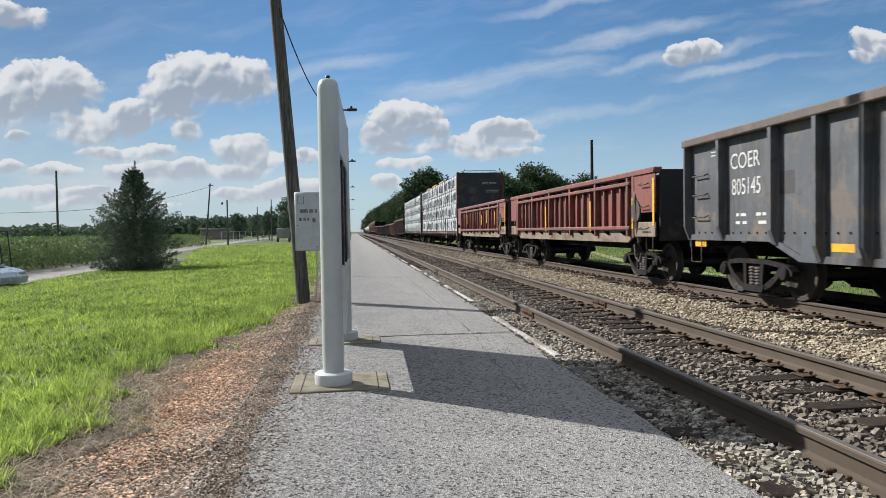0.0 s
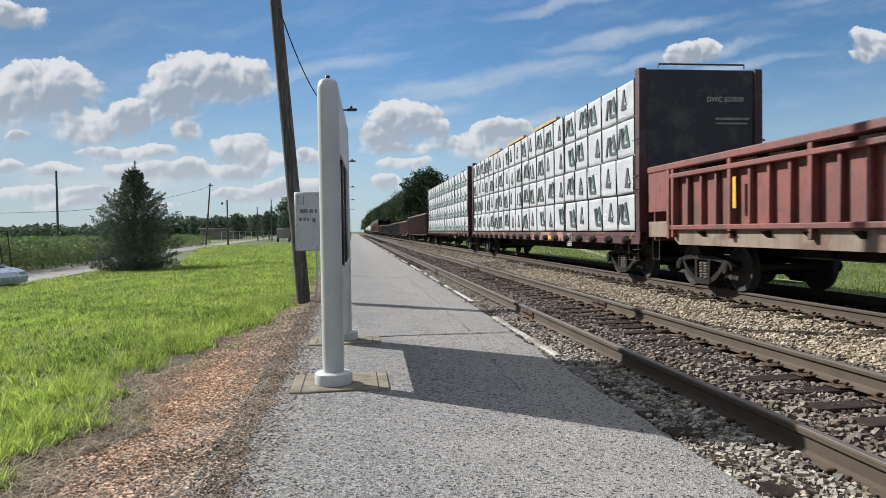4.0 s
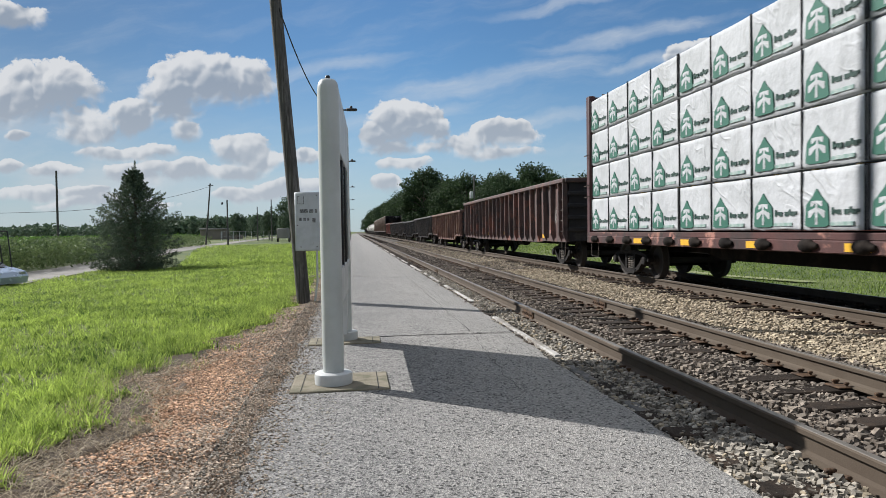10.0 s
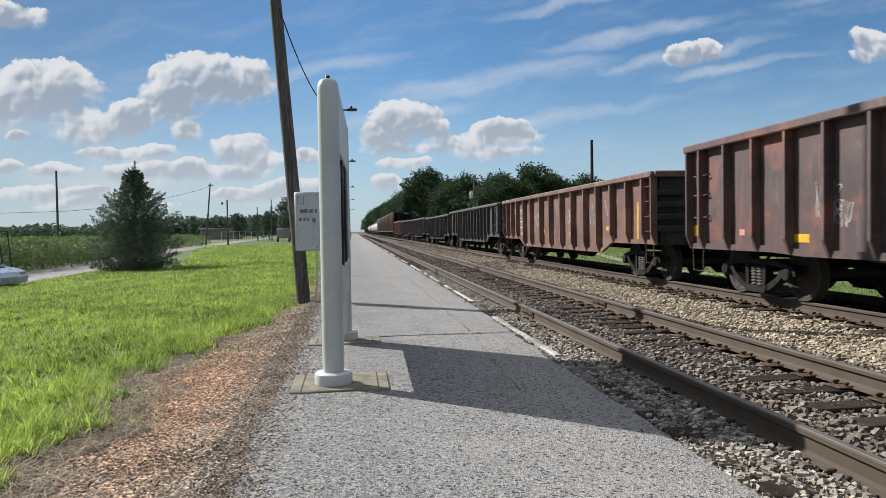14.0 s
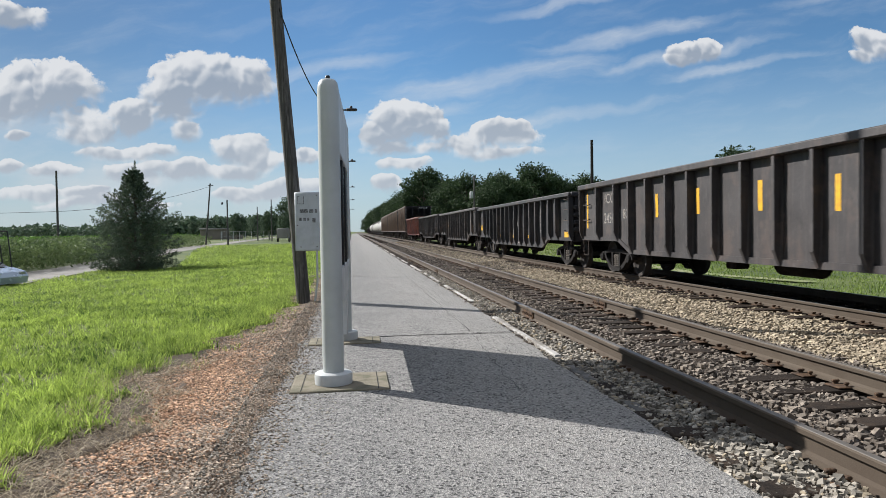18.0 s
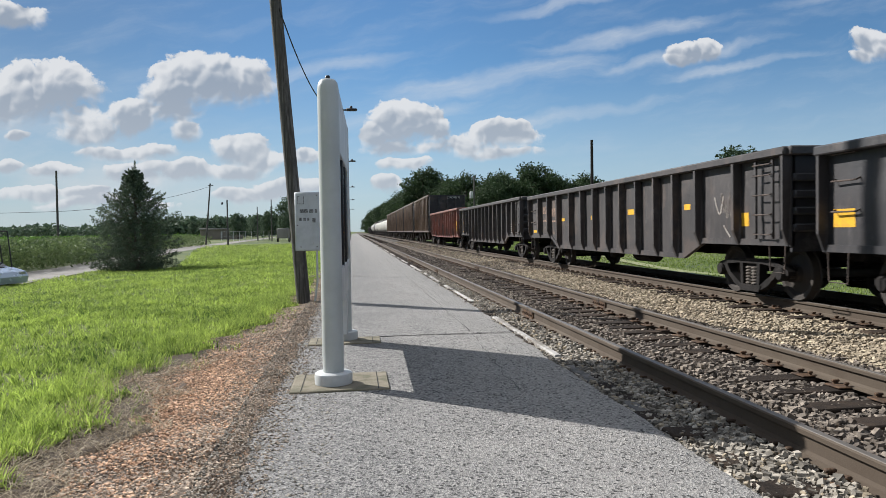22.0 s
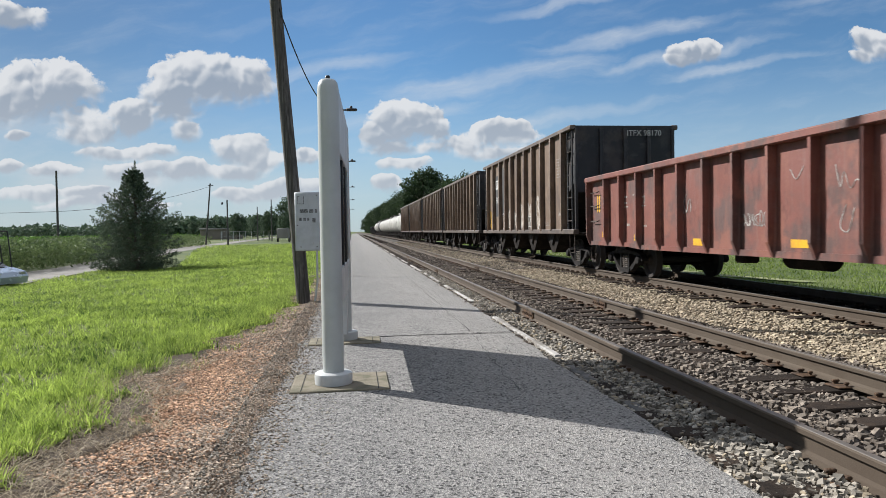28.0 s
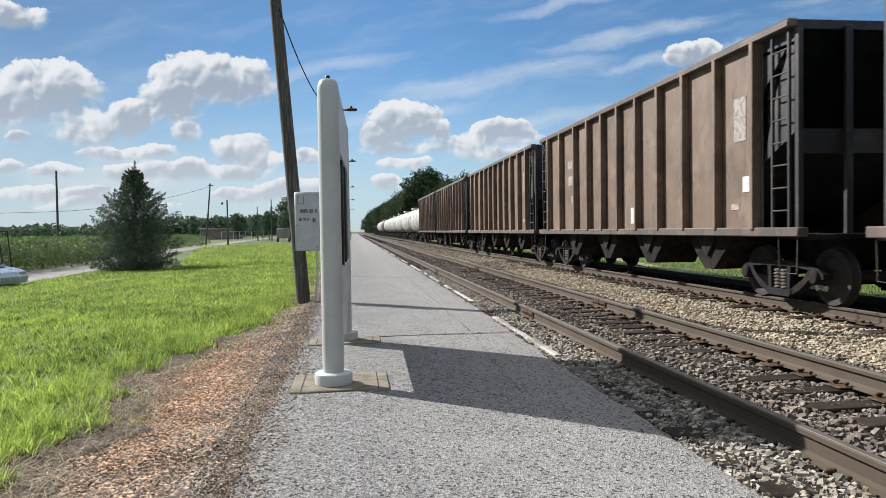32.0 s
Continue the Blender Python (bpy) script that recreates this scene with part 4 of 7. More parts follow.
broad = [tree_meshes(12.0, 9.5, 17000, 0.19, LEAF, 1, 0.10), tree_meshes(11.0, 10.0, 17000, 0.19, LEAF, 2, 0.10), tree_meshes(10.0, 8.0, 15000, 0.185, LEAF, 3, 0.10)]
WOOD = [
    (15.2, 148, 15.4, 0), (17.6, 156, 14.6, 1), (14.6, 176, 12.6, 2), (14.8, 205, 13.2, 1), (14.5, 232, 13.2, 0), (15.5, 262, 14.0, 2), (14.8, 300, 14.6, 1), (15.0, 345, 15.4, 0),
    (14.8, 395, 15.8, 2), (14.6, 450, 16.4, 1), (15.0, 520, 16.6, 0), (14.6, 600, 16.6, 1), (15.0, 690, 17.0, 0), (18.0, 190, 12.0, 0), (19.0, 240, 13.0, 1),
    (24.0, 116, 11.0, 1), (20.5, 128, 12.2, 1), (25.5, 122, 12.0, 2), (30.5, 118, 13.4, 0), (35.5, 121, 11.4, 1), (41.5, 122, 11.6, 2), (18.6, 136, 11.6, 2),
    (22.5, 112, 9.5, 2), (27.8, 130, 11.5, 0), (33.0, 128, 11.6, 1), (38.5, 118, 10.2, 0), (44.5, 126, 10.6, 1), (21.5, 150, 13.0, 0),
    (47, 128, 9.5, 0), (38, 135, 11.5, 2), (28, 140, 11.5, 1), (54, 140, 9.0, 1),
]
for k, (x, y, tall, kind) in enumerate(WOOD):
    s = tall / (12.0, 11.0, 10.0)[kind]
    ob = plant(broad[kind], pose(x, y, -0.5, 0, 0, 47 * k) @ Matrix.Diagonal((s * 1.05, s * 1.05, s, 1)), "dense dark green broadleaf tree in a row beyond the railway", group="trees beyond the railway")
for x, y, tall, kind in ((43.6, 75, 11.0, 0),):
    s = tall / (12.0, 11.0, 10.0)[kind]
    plant(broad[kind], pose(x, y, -0.5, 0, 0, 130) @ Matrix.Diagonal((s * 1.2, s * 1.2, s, 1)), "lone broadleaf tree rising behind the freight train", group="trees beyond the railway")


def cedar(m):
    """A wild cedar: cone of upswept sprays with a ragged tip, branches to the ground."""
    ob = empty("cedar_tree", m, "dark green cedar standing alone on the meadow by the road", "tree")
    g = Geo().tube([(0, 0, 0), (0.03, 0, 2.2), (0, 0.03, 4.3)], [0.10, 0.06, 0.008], 7)
    pts, size = [], []
    r = random.Random(8)
    for k in range(300):
        h = 0.02 + 4.15 * (k / 300) ** 1.3
        prof = np.interp(h, [0, 0.4, 1.0, 1.8, 2.6, 3.3, 3.8, 4.2], [1.62, 1.76, 1.76, 1.54, 1.14, 0.74, 0.42, 0.14])
        ang = k * 2.39996 + r.uniform(-0.3, 0.3)
        out = prof * (r.uniform(0.5, 0.98) if k % 4 else r.uniform(0.92, 1.10))
        rise = (0.05 + 0.30 * min(1.0, h / 1.4)) * out + 0.04
        tip = (math.cos(ang) * out, math.sin(ang) * out, h + rise)
        g.tube([(0, 0, h), (tip[0] * 0.5, tip[1] * 0.5, h + rise * 0.35), tip], [0.014, 0.009, 0.003], 4)
        for j in range(120):
            t = 0.26 + 0.78 * (j / 120) ** 0.7
            w = (0.022 + 0.095 * prof) * (1.2 - t * 0.95)
            pts.append((tip[0] * t + r.gauss(0, w), tip[1] * t + r.gauss(0, w), h + rise * t * t + r.gauss(0, w * 0.8)))
    for a, out, h0, h1 in ((0.3, 0.05, 3.8, 4.62), (2.1, 0.20, 3.6, 4.40), (4.2, 0.26, 3.5, 4.28), (5.4, 0.34, 3.2, 4.05), (1.2, 0.42, 3.1, 3.95)):
        for j in range(110):
            t = j / 110
            pts.append((math.cos(a) * out * (0.6 + 0.4 * t) + r.gauss(0, 0.075 * (1.05 - t)), math.sin(a) * out * (0.6 + 0.4 * t) + r.gauss(0, 0.075 * (1.05 - t)), h0 + (h1 - h0) * t))
    pts = [(x, y, max(z, 0.04)) for x, y, z in pts]
    v, f = leaf_cloud(pts, 0.055, "", 0.26)
    part("trunk", g, BARK, ob)
    crown = soup("crown", v, f, CEDAR, ob)
    return ob


cedar(pose(-10.7, 36.5, -0.38) @ Matrix.Diagonal((1.24, 1.24, 1.17, 1)))


def hedge(name, n, boxes, size, material, label, category):
    """Weeds or far foliage heaped in uneven mounds; boxes of x, y, z ranges."""
    vs, fs, k0 = [], [], 0
    for x0, x1, y0, y1, z0, z1 in boxes:
        m = int(n / len(boxes))
        x, y = rng.uniform(x0, x1, m), rng.uniform(y0, y1, m)
        span = max((x1 - x0), (y1 - y0))
        top = z1 * (0.72 + 0.30 * bumps(x, y, max(0.8, span * 0.06), 1.0) + 0.22 * bumps(x, y, max(0.35, span * 0.021), 3.0))
        z = z0 + (top - z0) * rng.uniform(0, 1, m) ** 0.6
        v, f = leaf_cloud(np.stack([x, y, z], -1), size, "", 0.55)
        vs.append(v)
        fs.append(f + k0)
        k0 += len(v)
    return tagged(soup(name, np.concatenate(vs), np.concatenate(fs), material), label, category, kind="stuff")


hedge("weeds", 60000, [(-21, -15.6, 24, 50, -0.4, 1.45), (-24, -18.6, 50, 72, -0.4, 1.5), (-30, -21.5, 72, 112, -0.4, 1.5)], 0.10, WEEDS, "tall tangled roadside weeds and brambles", "weeds")
hedge("corn_field", 34000, [(-70, -21, 34, 76, 0.1, 1.25), (-130, -32, 76, 150, 0.1, 1.4)], 0.22, CORN, "green corn field beyond the roadside weeds", "corn field")
hedge("corn_field", 9000, [(-330, -45, 150, 330, 0.1, 1.5)], 0.7, CORN, "far green corn field", "corn field")
hedge("far_woods", 30000, [(-420, -180, 420, 470, 0, 8.5), (-190, -60, 330, 380, 0, 7.5), (-95, -24, 300, 330, 0, 10.0), (-40, -12, 420, 480, 0, 7)], 1.1, LEAF_HAZE, "hazy row of far trees along the horizon", "woods")
small = tree_meshes(8.0, 6.5, 9000, 0.15, LEAF_HAZE, 5)
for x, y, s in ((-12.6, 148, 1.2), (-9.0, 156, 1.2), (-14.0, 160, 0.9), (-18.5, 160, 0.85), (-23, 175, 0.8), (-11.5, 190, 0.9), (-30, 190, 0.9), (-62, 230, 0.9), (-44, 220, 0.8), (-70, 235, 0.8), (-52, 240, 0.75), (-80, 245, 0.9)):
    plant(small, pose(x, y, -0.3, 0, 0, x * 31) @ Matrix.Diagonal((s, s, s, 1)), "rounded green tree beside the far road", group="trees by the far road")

# ---- station sign on two posts ----
def station_sign():
    s = empty("station_sign", pose(0, 0, 0), "tall grey-white station sign with two posts and dark display", "sign")
    a, b = Vector((-0.200, 6.32, 0)), Vector((-0.135, 8.90, 0))
    for c in (a, b):
        g = Geo().lathe([(0.094, 0.02), (0.094, 2.60), (0.092, 2.64), (0.083, 2.68), (0.062, 2.705), (0.02, 2.715)], centre=(c.x, c.y, 0), n=28)
        post = part("post", g, GREY_PAINT, s, "round grey-white painted post")
        part("cap_knob", Geo().lathe([(0.022, 2.712), (0.022, 2.735), (0.016, 2.742)], centre=(c.x, c.y, 0), n=12), BLACK, post)
        part("base_collar", Geo().lathe([(0.165, 0.022), (0.168, 0.09), (0.164, 0.115), (0.15, 0.125), (0.10, 0.128)], centre=(c.x, c.y, 0), n=28), WHITE_PANEL, s, "white round base collar")
    along = (b - a).normalized()
    side = Vector((along.y, -along.x, 0))

    def slab(t0, t1, w0, w1, z0, z1, bev=0.008):
        g = Geo().box((w0, t0, z0), (w1, t1, z1), bev)
        g.v = [tuple(a + along * p[1] + side * p[0] + Vector((0, 0, p[2]))) for p in g.v]
        return g
    top = part("header_panel", slab(0.06, 2.52, -0.075, 0.082, 2.10, 2.685), WHITE_PANEL, s, "white upper panel")
    body = part("display_case", slab(0.08, 2.50, -0.06, 0.060, 0.97, 2.10), BLACK, s, "black display case")
    for k in range(3):
        t0 = 0.20 + k * 0.78
        part("display_pane", slab(t0, t0 + 0.66, 0.060, 0.066, 1.08, 2.02, 0.002), DARK_GLASS, body, "dark glazed display pane")
    for k in range(4):
        t0 = 0.08 + k * 0.785
        part("mullion", slab(t0, t0 + 0.07, 0.058, 0.082, 0.99, 2.09), GREY_PAINT if k in (0, 3) else BLACK, body)
    part("sill_rail", slab(0.06, 2.52, -0.075, 0.082, 0.955, 1.03), WHITE_PANEL, s, "white lower frame rail")
    part("lower_panel", slab(0.08, 2.50, -0.05, 0.062, 0.65, 0.955), WHITE_PANEL, s, "white lower panel")
    part("kick_panel", slab(2.25, 2.50, -0.05, 0.05, 0.12, 0.96), WHITE_PANEL, s)
    return s


station_sign()


def concrete_pad(x0, x1, y0, y1):
    g = Geo().box((x0, y0, -0.1), (x1, y1, 0.020), 0.01)
    ob = tagged(part("concrete_pad", g, CONCRETE), "tan concrete footing pad set in the asphalt", "concrete pad", "footing pads")
    for x in (x0 + 0.10, x1 - 0.10):
        part("groove", Geo().box((x - 0.004, y0 + 0.01, 0.018), (x + 0.004, y1 - 0.01, 0.0225)), CRACK, ob)
    return ob


concrete_pad(-0.57, 0.29, 6.03, 6.76)
concrete_pad(-0.57, 0.31, 8.55, 9.05)

# ---- poles and wires ----
def utility_pole(x, y, tall, r, lean, label, group="utility poles", name="utility_pole", wood=None):
    ob = empty(name, pose(x, y, -0.15), label, "utility pole", group)
    wood = wood or POLE_WOOD
    part("shaft", Geo().tube([(0, 0, 0), (lean[0] * 0.5, lean[1] * 0.5, tall * 0.5), (lean[0], lean[1], tall)], [r, r * 0.86, r * 0.72], 14), wood, ob)
    return ob


utility_pole(-1.0, 14.25, 13.0, 0.137, (-0.98, 0.62), "weathered grey wooden utility pole leaning slightly, beside the platform", "")
cab = empty("meter_cabinet", pose(-0.90, 13.98, 1.0), "grey-white steel meter cabinet with faded lettering on a wooden pole", "cabinet")
part("body", Geo().box((-0.23, 0.02, 0.0), (0.25, 0.12, 1.15), 0.012), CABINET, cab)
part("door", Geo().box((-0.215, 0.0, 0.02), (0.235, 0.022, 1.13), 0.006), CABINET, cab)
for x, z, wd, h in ((-0.10, 0.78, 0.06, 0.07), (-0.02, 0.78, 0.09, 0.07), (0.09, 0.78, 0.08, 0.07), (0.18, 0.78, 0.04, 0.07), (-0.12, 0.62, 0.05, 0.06), (-0.04, 0.62, 0.05, 0.06), (0.03, 0.62, 0.04, 0.06), (0.14, 0.60, 0.06, 0.09)):
    part("faded_lettering", Geo().box((x - wd / 2, -0.004, z - h / 2), (x + wd / 2, 0.0, z + h / 2)), BAR_DARK, cab)
g = Geo()
for lo, hi in (((-0.17, 0.92), (-0.16, 1.07)), ((-0.06, 0.92), (-0.05, 1.07)), ((-0.17, 0.915), (-0.05, 0.925)), ((-0.17, 1.06), (-0.13, 1.07))):
    g.box((lo[0], -0.003, lo[1]), (hi[0], 0.0, hi[1]))
part("label_outline", g, BAR_DARK, cab)
for x, z in ((-0.12, 0.08), (0.19, 0.08), (0.2, 1.08), (-0.18, 0.5)):
    part("screw", Geo().lathe([(0.012, -0.006), (0.012, 0.002)], "y", (x, 0, z), 8), IRON, cab)
part("conduit", Geo().tube([(0.18, 0.08, 0.0), (0.18, 0.08, -0.6), (0.12, 0.12, -1.0)], 0.02, 8), GREY_PAINT, cab)


def cable(points, r, label, sag=0.0, n=18):
    a, b = Vector(points[0]), Vector(points[-1])
    pts = [a.lerp(b, k / n) - Vector((0, 0, sag * 4 * (k / n) * (1 - k / n))) for k in range(n + 1)]
    return tagged(part("cable", Geo().tube(pts, r, 6), WIRE), label, "cable")


def lamp_post(y, x=-0.55):
    ob = empty("platform_lamp", pose(x, y, -0.05), "slim dark platform lamp post with a flat lamp head", "lamp post", "platform lamps")
    part("post", Geo().tube([(0, 0, 0), (0, 0, 5.15)], [0.06, 0.045], 10), BLACK, ob)
    part("arm", Geo().tube([(0, 0, 5.08), (0.3, 0, 5.16), (0.45, 0, 5.16)], 0.025, 8), BLACK, ob)
    head = part("lamp_head", Geo().box((0.38, -0.10, 5.13), (0.74, 0.10, 5.20), 0.03), BLACK, ob)
    part("sensor", Geo().lathe([(0.045, 5.20), (0.045, 5.26), (0.03, 5.28)], centre=(0.55, 0, 0), n=10), BLACK, head)
    return ob


for y in (22, 38, 60, 84, 120):
    lamp_post(y)
cable([(-1.36, 14.2, 5.75), (-0.55, 22, 5.1)], 0.014, "thin black cable hanging from the wooden pole to a lamp", 0.45)

utility_pole(-31.35, 80, 8.5, 0.13, (0, 0), "dark wooden pole standing in the corn field")
p2 = utility_pole(-20.1, 100, 8.4, 0.12, (0.75, 0), "leaning wooden pole with a short crossarm")
part("crossarm", Geo().box((0.45, -0.06, 8.1), (1.15, 0.06, 8.2), 0.01), POLE_WOOD, p2)
p3 = utility_pole(-16.3, 95, 5.9, 0.12, (0, 0), "short wooden pole with a lamp beside the road")
part("lamp_head", Geo().box((-0.75, -0.1, 5.3), (-0.5, 0.1, 5.6), 0.04), BLACK, p3)
utility_pole(-14.6, 130, 7.5, 0.12, (0, 0), "wooden pole beside the far road")
utility_pole(-18.4, 140, 6.6, 0.12, (0, 0), "wooden pole beside the far road")
utility_pole(21.4, 61.4, 9.4, 0.17, (0, 0), "tall dark wooden pole beyond the railway", wood=SHADED_WOOD)
p7 = utility_pole(17.3, 100, 9.2, 0.13, (0, 0), "grey pole with a transformer in front of the trees")
part("transformer", Geo().lathe([(0.25, 6.0), (0.27, 6.1), (0.27, 6.9), (0.2, 7.0)], centre=(-0.4, 0, 0), n=12), GREY_PAINT, p7)
cable([(-80, 85, 4.4), (-31.35, 80, 4.0)], 0.02, "thin sagging overhead wire over the field", 0.3)
cable([(-31.35, 80, 4.0), (-19.5, 100, 7.8)], 0.02, "thin sagging overhead wire over the field", 0.6)

# ---- buildings and things far down the road ----
WALL_TAN = surf("tan_wall", (0.26, 0.22, 0.18), 0.8, second=(0.22, 0.19, 0.16), scale=0.6, bump=0.2)
ROOF = surf("grey_roof", (0.30, 0.28, 0.27), 0.7, second=(0.25, 0.23, 0.22), scale=0.6, bump=0.2)
shed = empty("low_building", pose(-38, 222, -0.3), "low tan industrial building with a flat roof, far off", "building")
part("wall", Geo().box((-7, -6, 0), (3.6, 6, 2.9), 0.05), WALL_TAN, shed)
part("roof", Geo().box((-7.3, -6.4, 2.9), (3.9, 6.4, 3.25), 0.05), ROOF, shed)
for k in range(3):
    part("doorway", Geo().box((-1.2 + k * 1.6, -6.05, 0.2), (-0.5 + k * 1.6, -5.9, 2.2), 0.02), ROOF, shed)
box = empty("box_trailer", pose(-10.7, 112, -0.1), "small pale grey box trailer parked by the far road", "trailer")
part("body", Geo().box((-0.9, -2, 0.6), (0.7, 2, 2.1), 0.06), ROOF, box)
for x in (-0.85, 0.85):
    for y in (-1.4, -0.6):
        part("wheel", Geo().lathe([(0.1, -0.1), (0.33, -0.1), (0.35, 0), (0.33, 0.1), (0.1, 0.1)], "x", (x, y, 0.35), 16), BLACK, box)
fence = empty("fence", pose(0, 0, -0.2), "grey chain-link fence by the far road", "fence")
for k in range(12):
    part("post", Geo().tube([(-27 + k * 1.2, 150, 0), (-27 + k * 1.2, 150, 2.0)], 0.04, 6), GREY_PAINT, fence)
for z in (0.3, 1.0, 1.95):
    part("wire_rail", Geo().tube([(-27, 150, z), (-13.8, 150, z)], 0.02, 5), GREY_PAINT, fence)


# ---- parked car beyond the grass ----
CAR_PAINT = surf("car_paint", (0.55, 0.60, 0.68), 0.25, 0.3, grain=0.02, bump=0.0, coat=0.6)
CAR_GLASS = surf("car_glass", (0.02, 0.025, 0.03), 0.08, grain=0.0, bump=0.0)
RUBBER = surf("tyre_rubber", (0.02, 0.02, 0.02), 0.85, grain=0.1, bump=0.1)
CHROME = surf("wheel_rim", (0.5, 0.5, 0.52), 0.3, 0.8, grain=0.05, bump=0.0)


def parked_car(m):
    c = empty("car", m, "pale blue sedan parked beyond the grass", "car")
    lower = [(-2.25, 0.30), (-2.30, 0.80), (-2.15, 0.95), (-1.5, 0.98), (1.0, 0.92), (1.75, 0.83), (2.2, 0.70), (2.32, 0.52), (2.25, 0.28), (1.8, 0.22), (-1.9, 0.22)]
    part("body", Geo().prism([(a, b) for a, b in lower], "y", -0.86, 0.86), CAR_PAINT, c, smooth=30)
    cabin = [(-1.45, 0.97), (-0.8, 1.38), (0.1, 1.45), (0.75, 1.36), (1.62, 0.88)]
    part("cabin", Geo().prism(cabin, "y", -0.70, 0.70), CAR_GLASS, c, "dark car windows", smooth=30)
    part("roof", Geo().prism([(-0.8, 1.385), (0.1, 1.455), (0.75, 1.365), (0.70, 1.41), (0.1, 1.49), (-0.78, 1.42)], "y", -0.68, 0.68), CAR_PAINT, c, smooth=30)
    for x in (-1.4, 1.4):
        for y in (-0.8, 0.8):
            w = part("wheel", Geo().lathe([(0.2, -0.1), (0.31, -0.1), (0.33, -0.05), (0.33, 0.05), (0.31, 0.1), (0.2, 0.1)], "y", (x, y, 0.33), 20), RUBBER, c)
            part("rim", Geo().lathe([(0.03, -0.11), (0.2, -0.10), (0.2, 0.10), (0.03, 0.11)], "y", (x, y, 0.33), 14), CHROME, w)
    for y in (-0.62, 0.62):
        part("headlight", Geo().box((2.1, y - 0.16, 0.58), (2.29, y + 0.16, 0.70), 0.03), CHROME, c)
    return c


parked_car(pose(-14.45, 27.6, -0.60, 0, 0, -14))
frame_gate = empty("metal_gate", pose(-12.8, 27.6, -0.45), "thin black steel gate frame beside the parked car", "gate")
part("top_bar", Geo().tube([(-1.6, 0.4, 2.05), (0.05, 0.4, 2.03)], 0.025, 6), BLACK, frame_gate)
for x0, x1 in ((0.05, 0.24), (-0.28, -0.05), (-1.6, -1.6)):
    part("upright", Geo().tube([(x0, 0.4, 2.03), (x1, 0.4, 0.0)], 0.025, 6), BLACK, frame_gate)
for x in (0.12, 0.42, -0.5):
    part("low_post", Geo().tube([(x - 0.04, -1.6, 0.65), (x, -1.6, 0.0)], 0.03, 6), BLACK, frame_gate)
part("low_bar", Geo().tube([(-1.2, -1.6, 0.48), (0.42, -1.6, 0.42)], 0.02, 6), BLACK, frame_gate)


# ---- freight train ----
def painted(name, c, c2, rust, band=(0.45, 0.62), streak=None, sband=(0.52, 0.78), rough=0.58, third=None):
    return surf(name, c, rough, 0.0, second=c2, scale=1.1, spread=band, third=third or rust, third_scale=1.3, third_band=(0.53, 0.63), streak=streak or rust,
                streak_scale=(0.9, 5.5, 0.45), streak_band=sband, grain=0.18, grain_scale=45, bump=0.16, bump_scale=14, shine=0.5, scuff=tuple(0.60 * a + 0.045 for a in rust))


BROWN_CAR = painted("brown_car_paint", (0.092, 0.056, 0.051), (0.060, 0.043, 0.042), (0.175, 0.070, 0.051))
OXIDE_CAR = painted("oxide_car_paint", (0.165, 0.082, 0.061), (0.108, 0.060, 0.049), (0.22, 0.125, 0.09))
DARK_CAR = painted("dark_car_paint", (0.036, 0.031, 0.031), (0.047, 0.040, 0.039), (0.072, 0.054, 0.047))
# black body paint; also used to put shade on car ends
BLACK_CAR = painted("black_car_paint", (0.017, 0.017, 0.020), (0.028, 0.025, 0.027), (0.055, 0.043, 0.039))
GREY_CAR = painted("grey_car_paint", (0.084, 0.092, 0.103), (0.060, 0.064, 0.071), (0.145, 0.12, 0.10))
RED_CAR = painted("red_car_paint", (0.225, 0.064, 0.050), (0.155, 0.050, 0.042), (0.11, 0.054, 0.043))
REDRUST_CAR = painted("red_rust_car_paint", (0.200, 0.066, 0.048), (0.105, 0.058, 0.050), (0.235, 0.088, 0.060))
DUST = painted("dusty_sill", (0.26, 0.20, 0.145), (0.20, 0.15, 0.11), (0.15, 0.09, 0.06))
TAN_HOPPER = painted("dusty_brown_hopper", (0.168, 0.112, 0.076), (0.115, 0.076, 0.054), (0.21, 0.145, 0.10))
CHORD = painted("rusty_top_chord", (0.105, 0.078, 0.064), (0.075, 0.056, 0.047), (0.15, 0.108, 0.084))
TRUCK = surf("truck_casting", (0.022, 0.019, 0.018), 0.75, 0.0, second=(0.013, 0.012, 0.011), scale=6, grain=0.3, bump=0.3, third=(0.036, 0.029, 0.025), third_scale=4, shine=0.15)
SPRING = surf("spring_steel", (0.16, 0.14, 0.12), 0.7, 0.0, second=(0.09, 0.072, 0.06), scale=9, bump=0.1)
WHEEL = surf("wheel_steel", (0.060, 0.052, 0.047), 0.7, 0.1, shine=0.2, second=(0.06, 0.052, 0.046), scale=5, bump=0.1)
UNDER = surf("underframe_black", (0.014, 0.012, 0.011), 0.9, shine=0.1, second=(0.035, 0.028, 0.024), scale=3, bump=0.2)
YELLOW = surf("reflector_yellow", (0.75, 0.42, 0.02), 0.6, second=(0.62, 0.33, 0.03), scale=9, grain=0.15, bump=0.0)
PINK = surf("faded_pink_patch", (0.55, 0.25, 0.2), 0.7, bump=0.0)
LETTER = surf("white_lettering", (0.62, 0.61, 0.58), 0.7, second=(0.45, 0.43, 0.40), scale=12, spread=(0.5, 0.75), grain=0.15, bump=0.0)
FADED = surf("faded_white_paint", (0.36, 0.33, 0.30), 0.75, second=(0.22, 0.18, 0.155), scale=16, spread=(0.45, 0.62), grain=0.2, bump=0.0)
GRAB = surf("grab_iron", (0.07, 0.055, 0.048), 0.7, 0.2, second=(0.12, 0.09, 0.075), scale=8, bump=0.0)
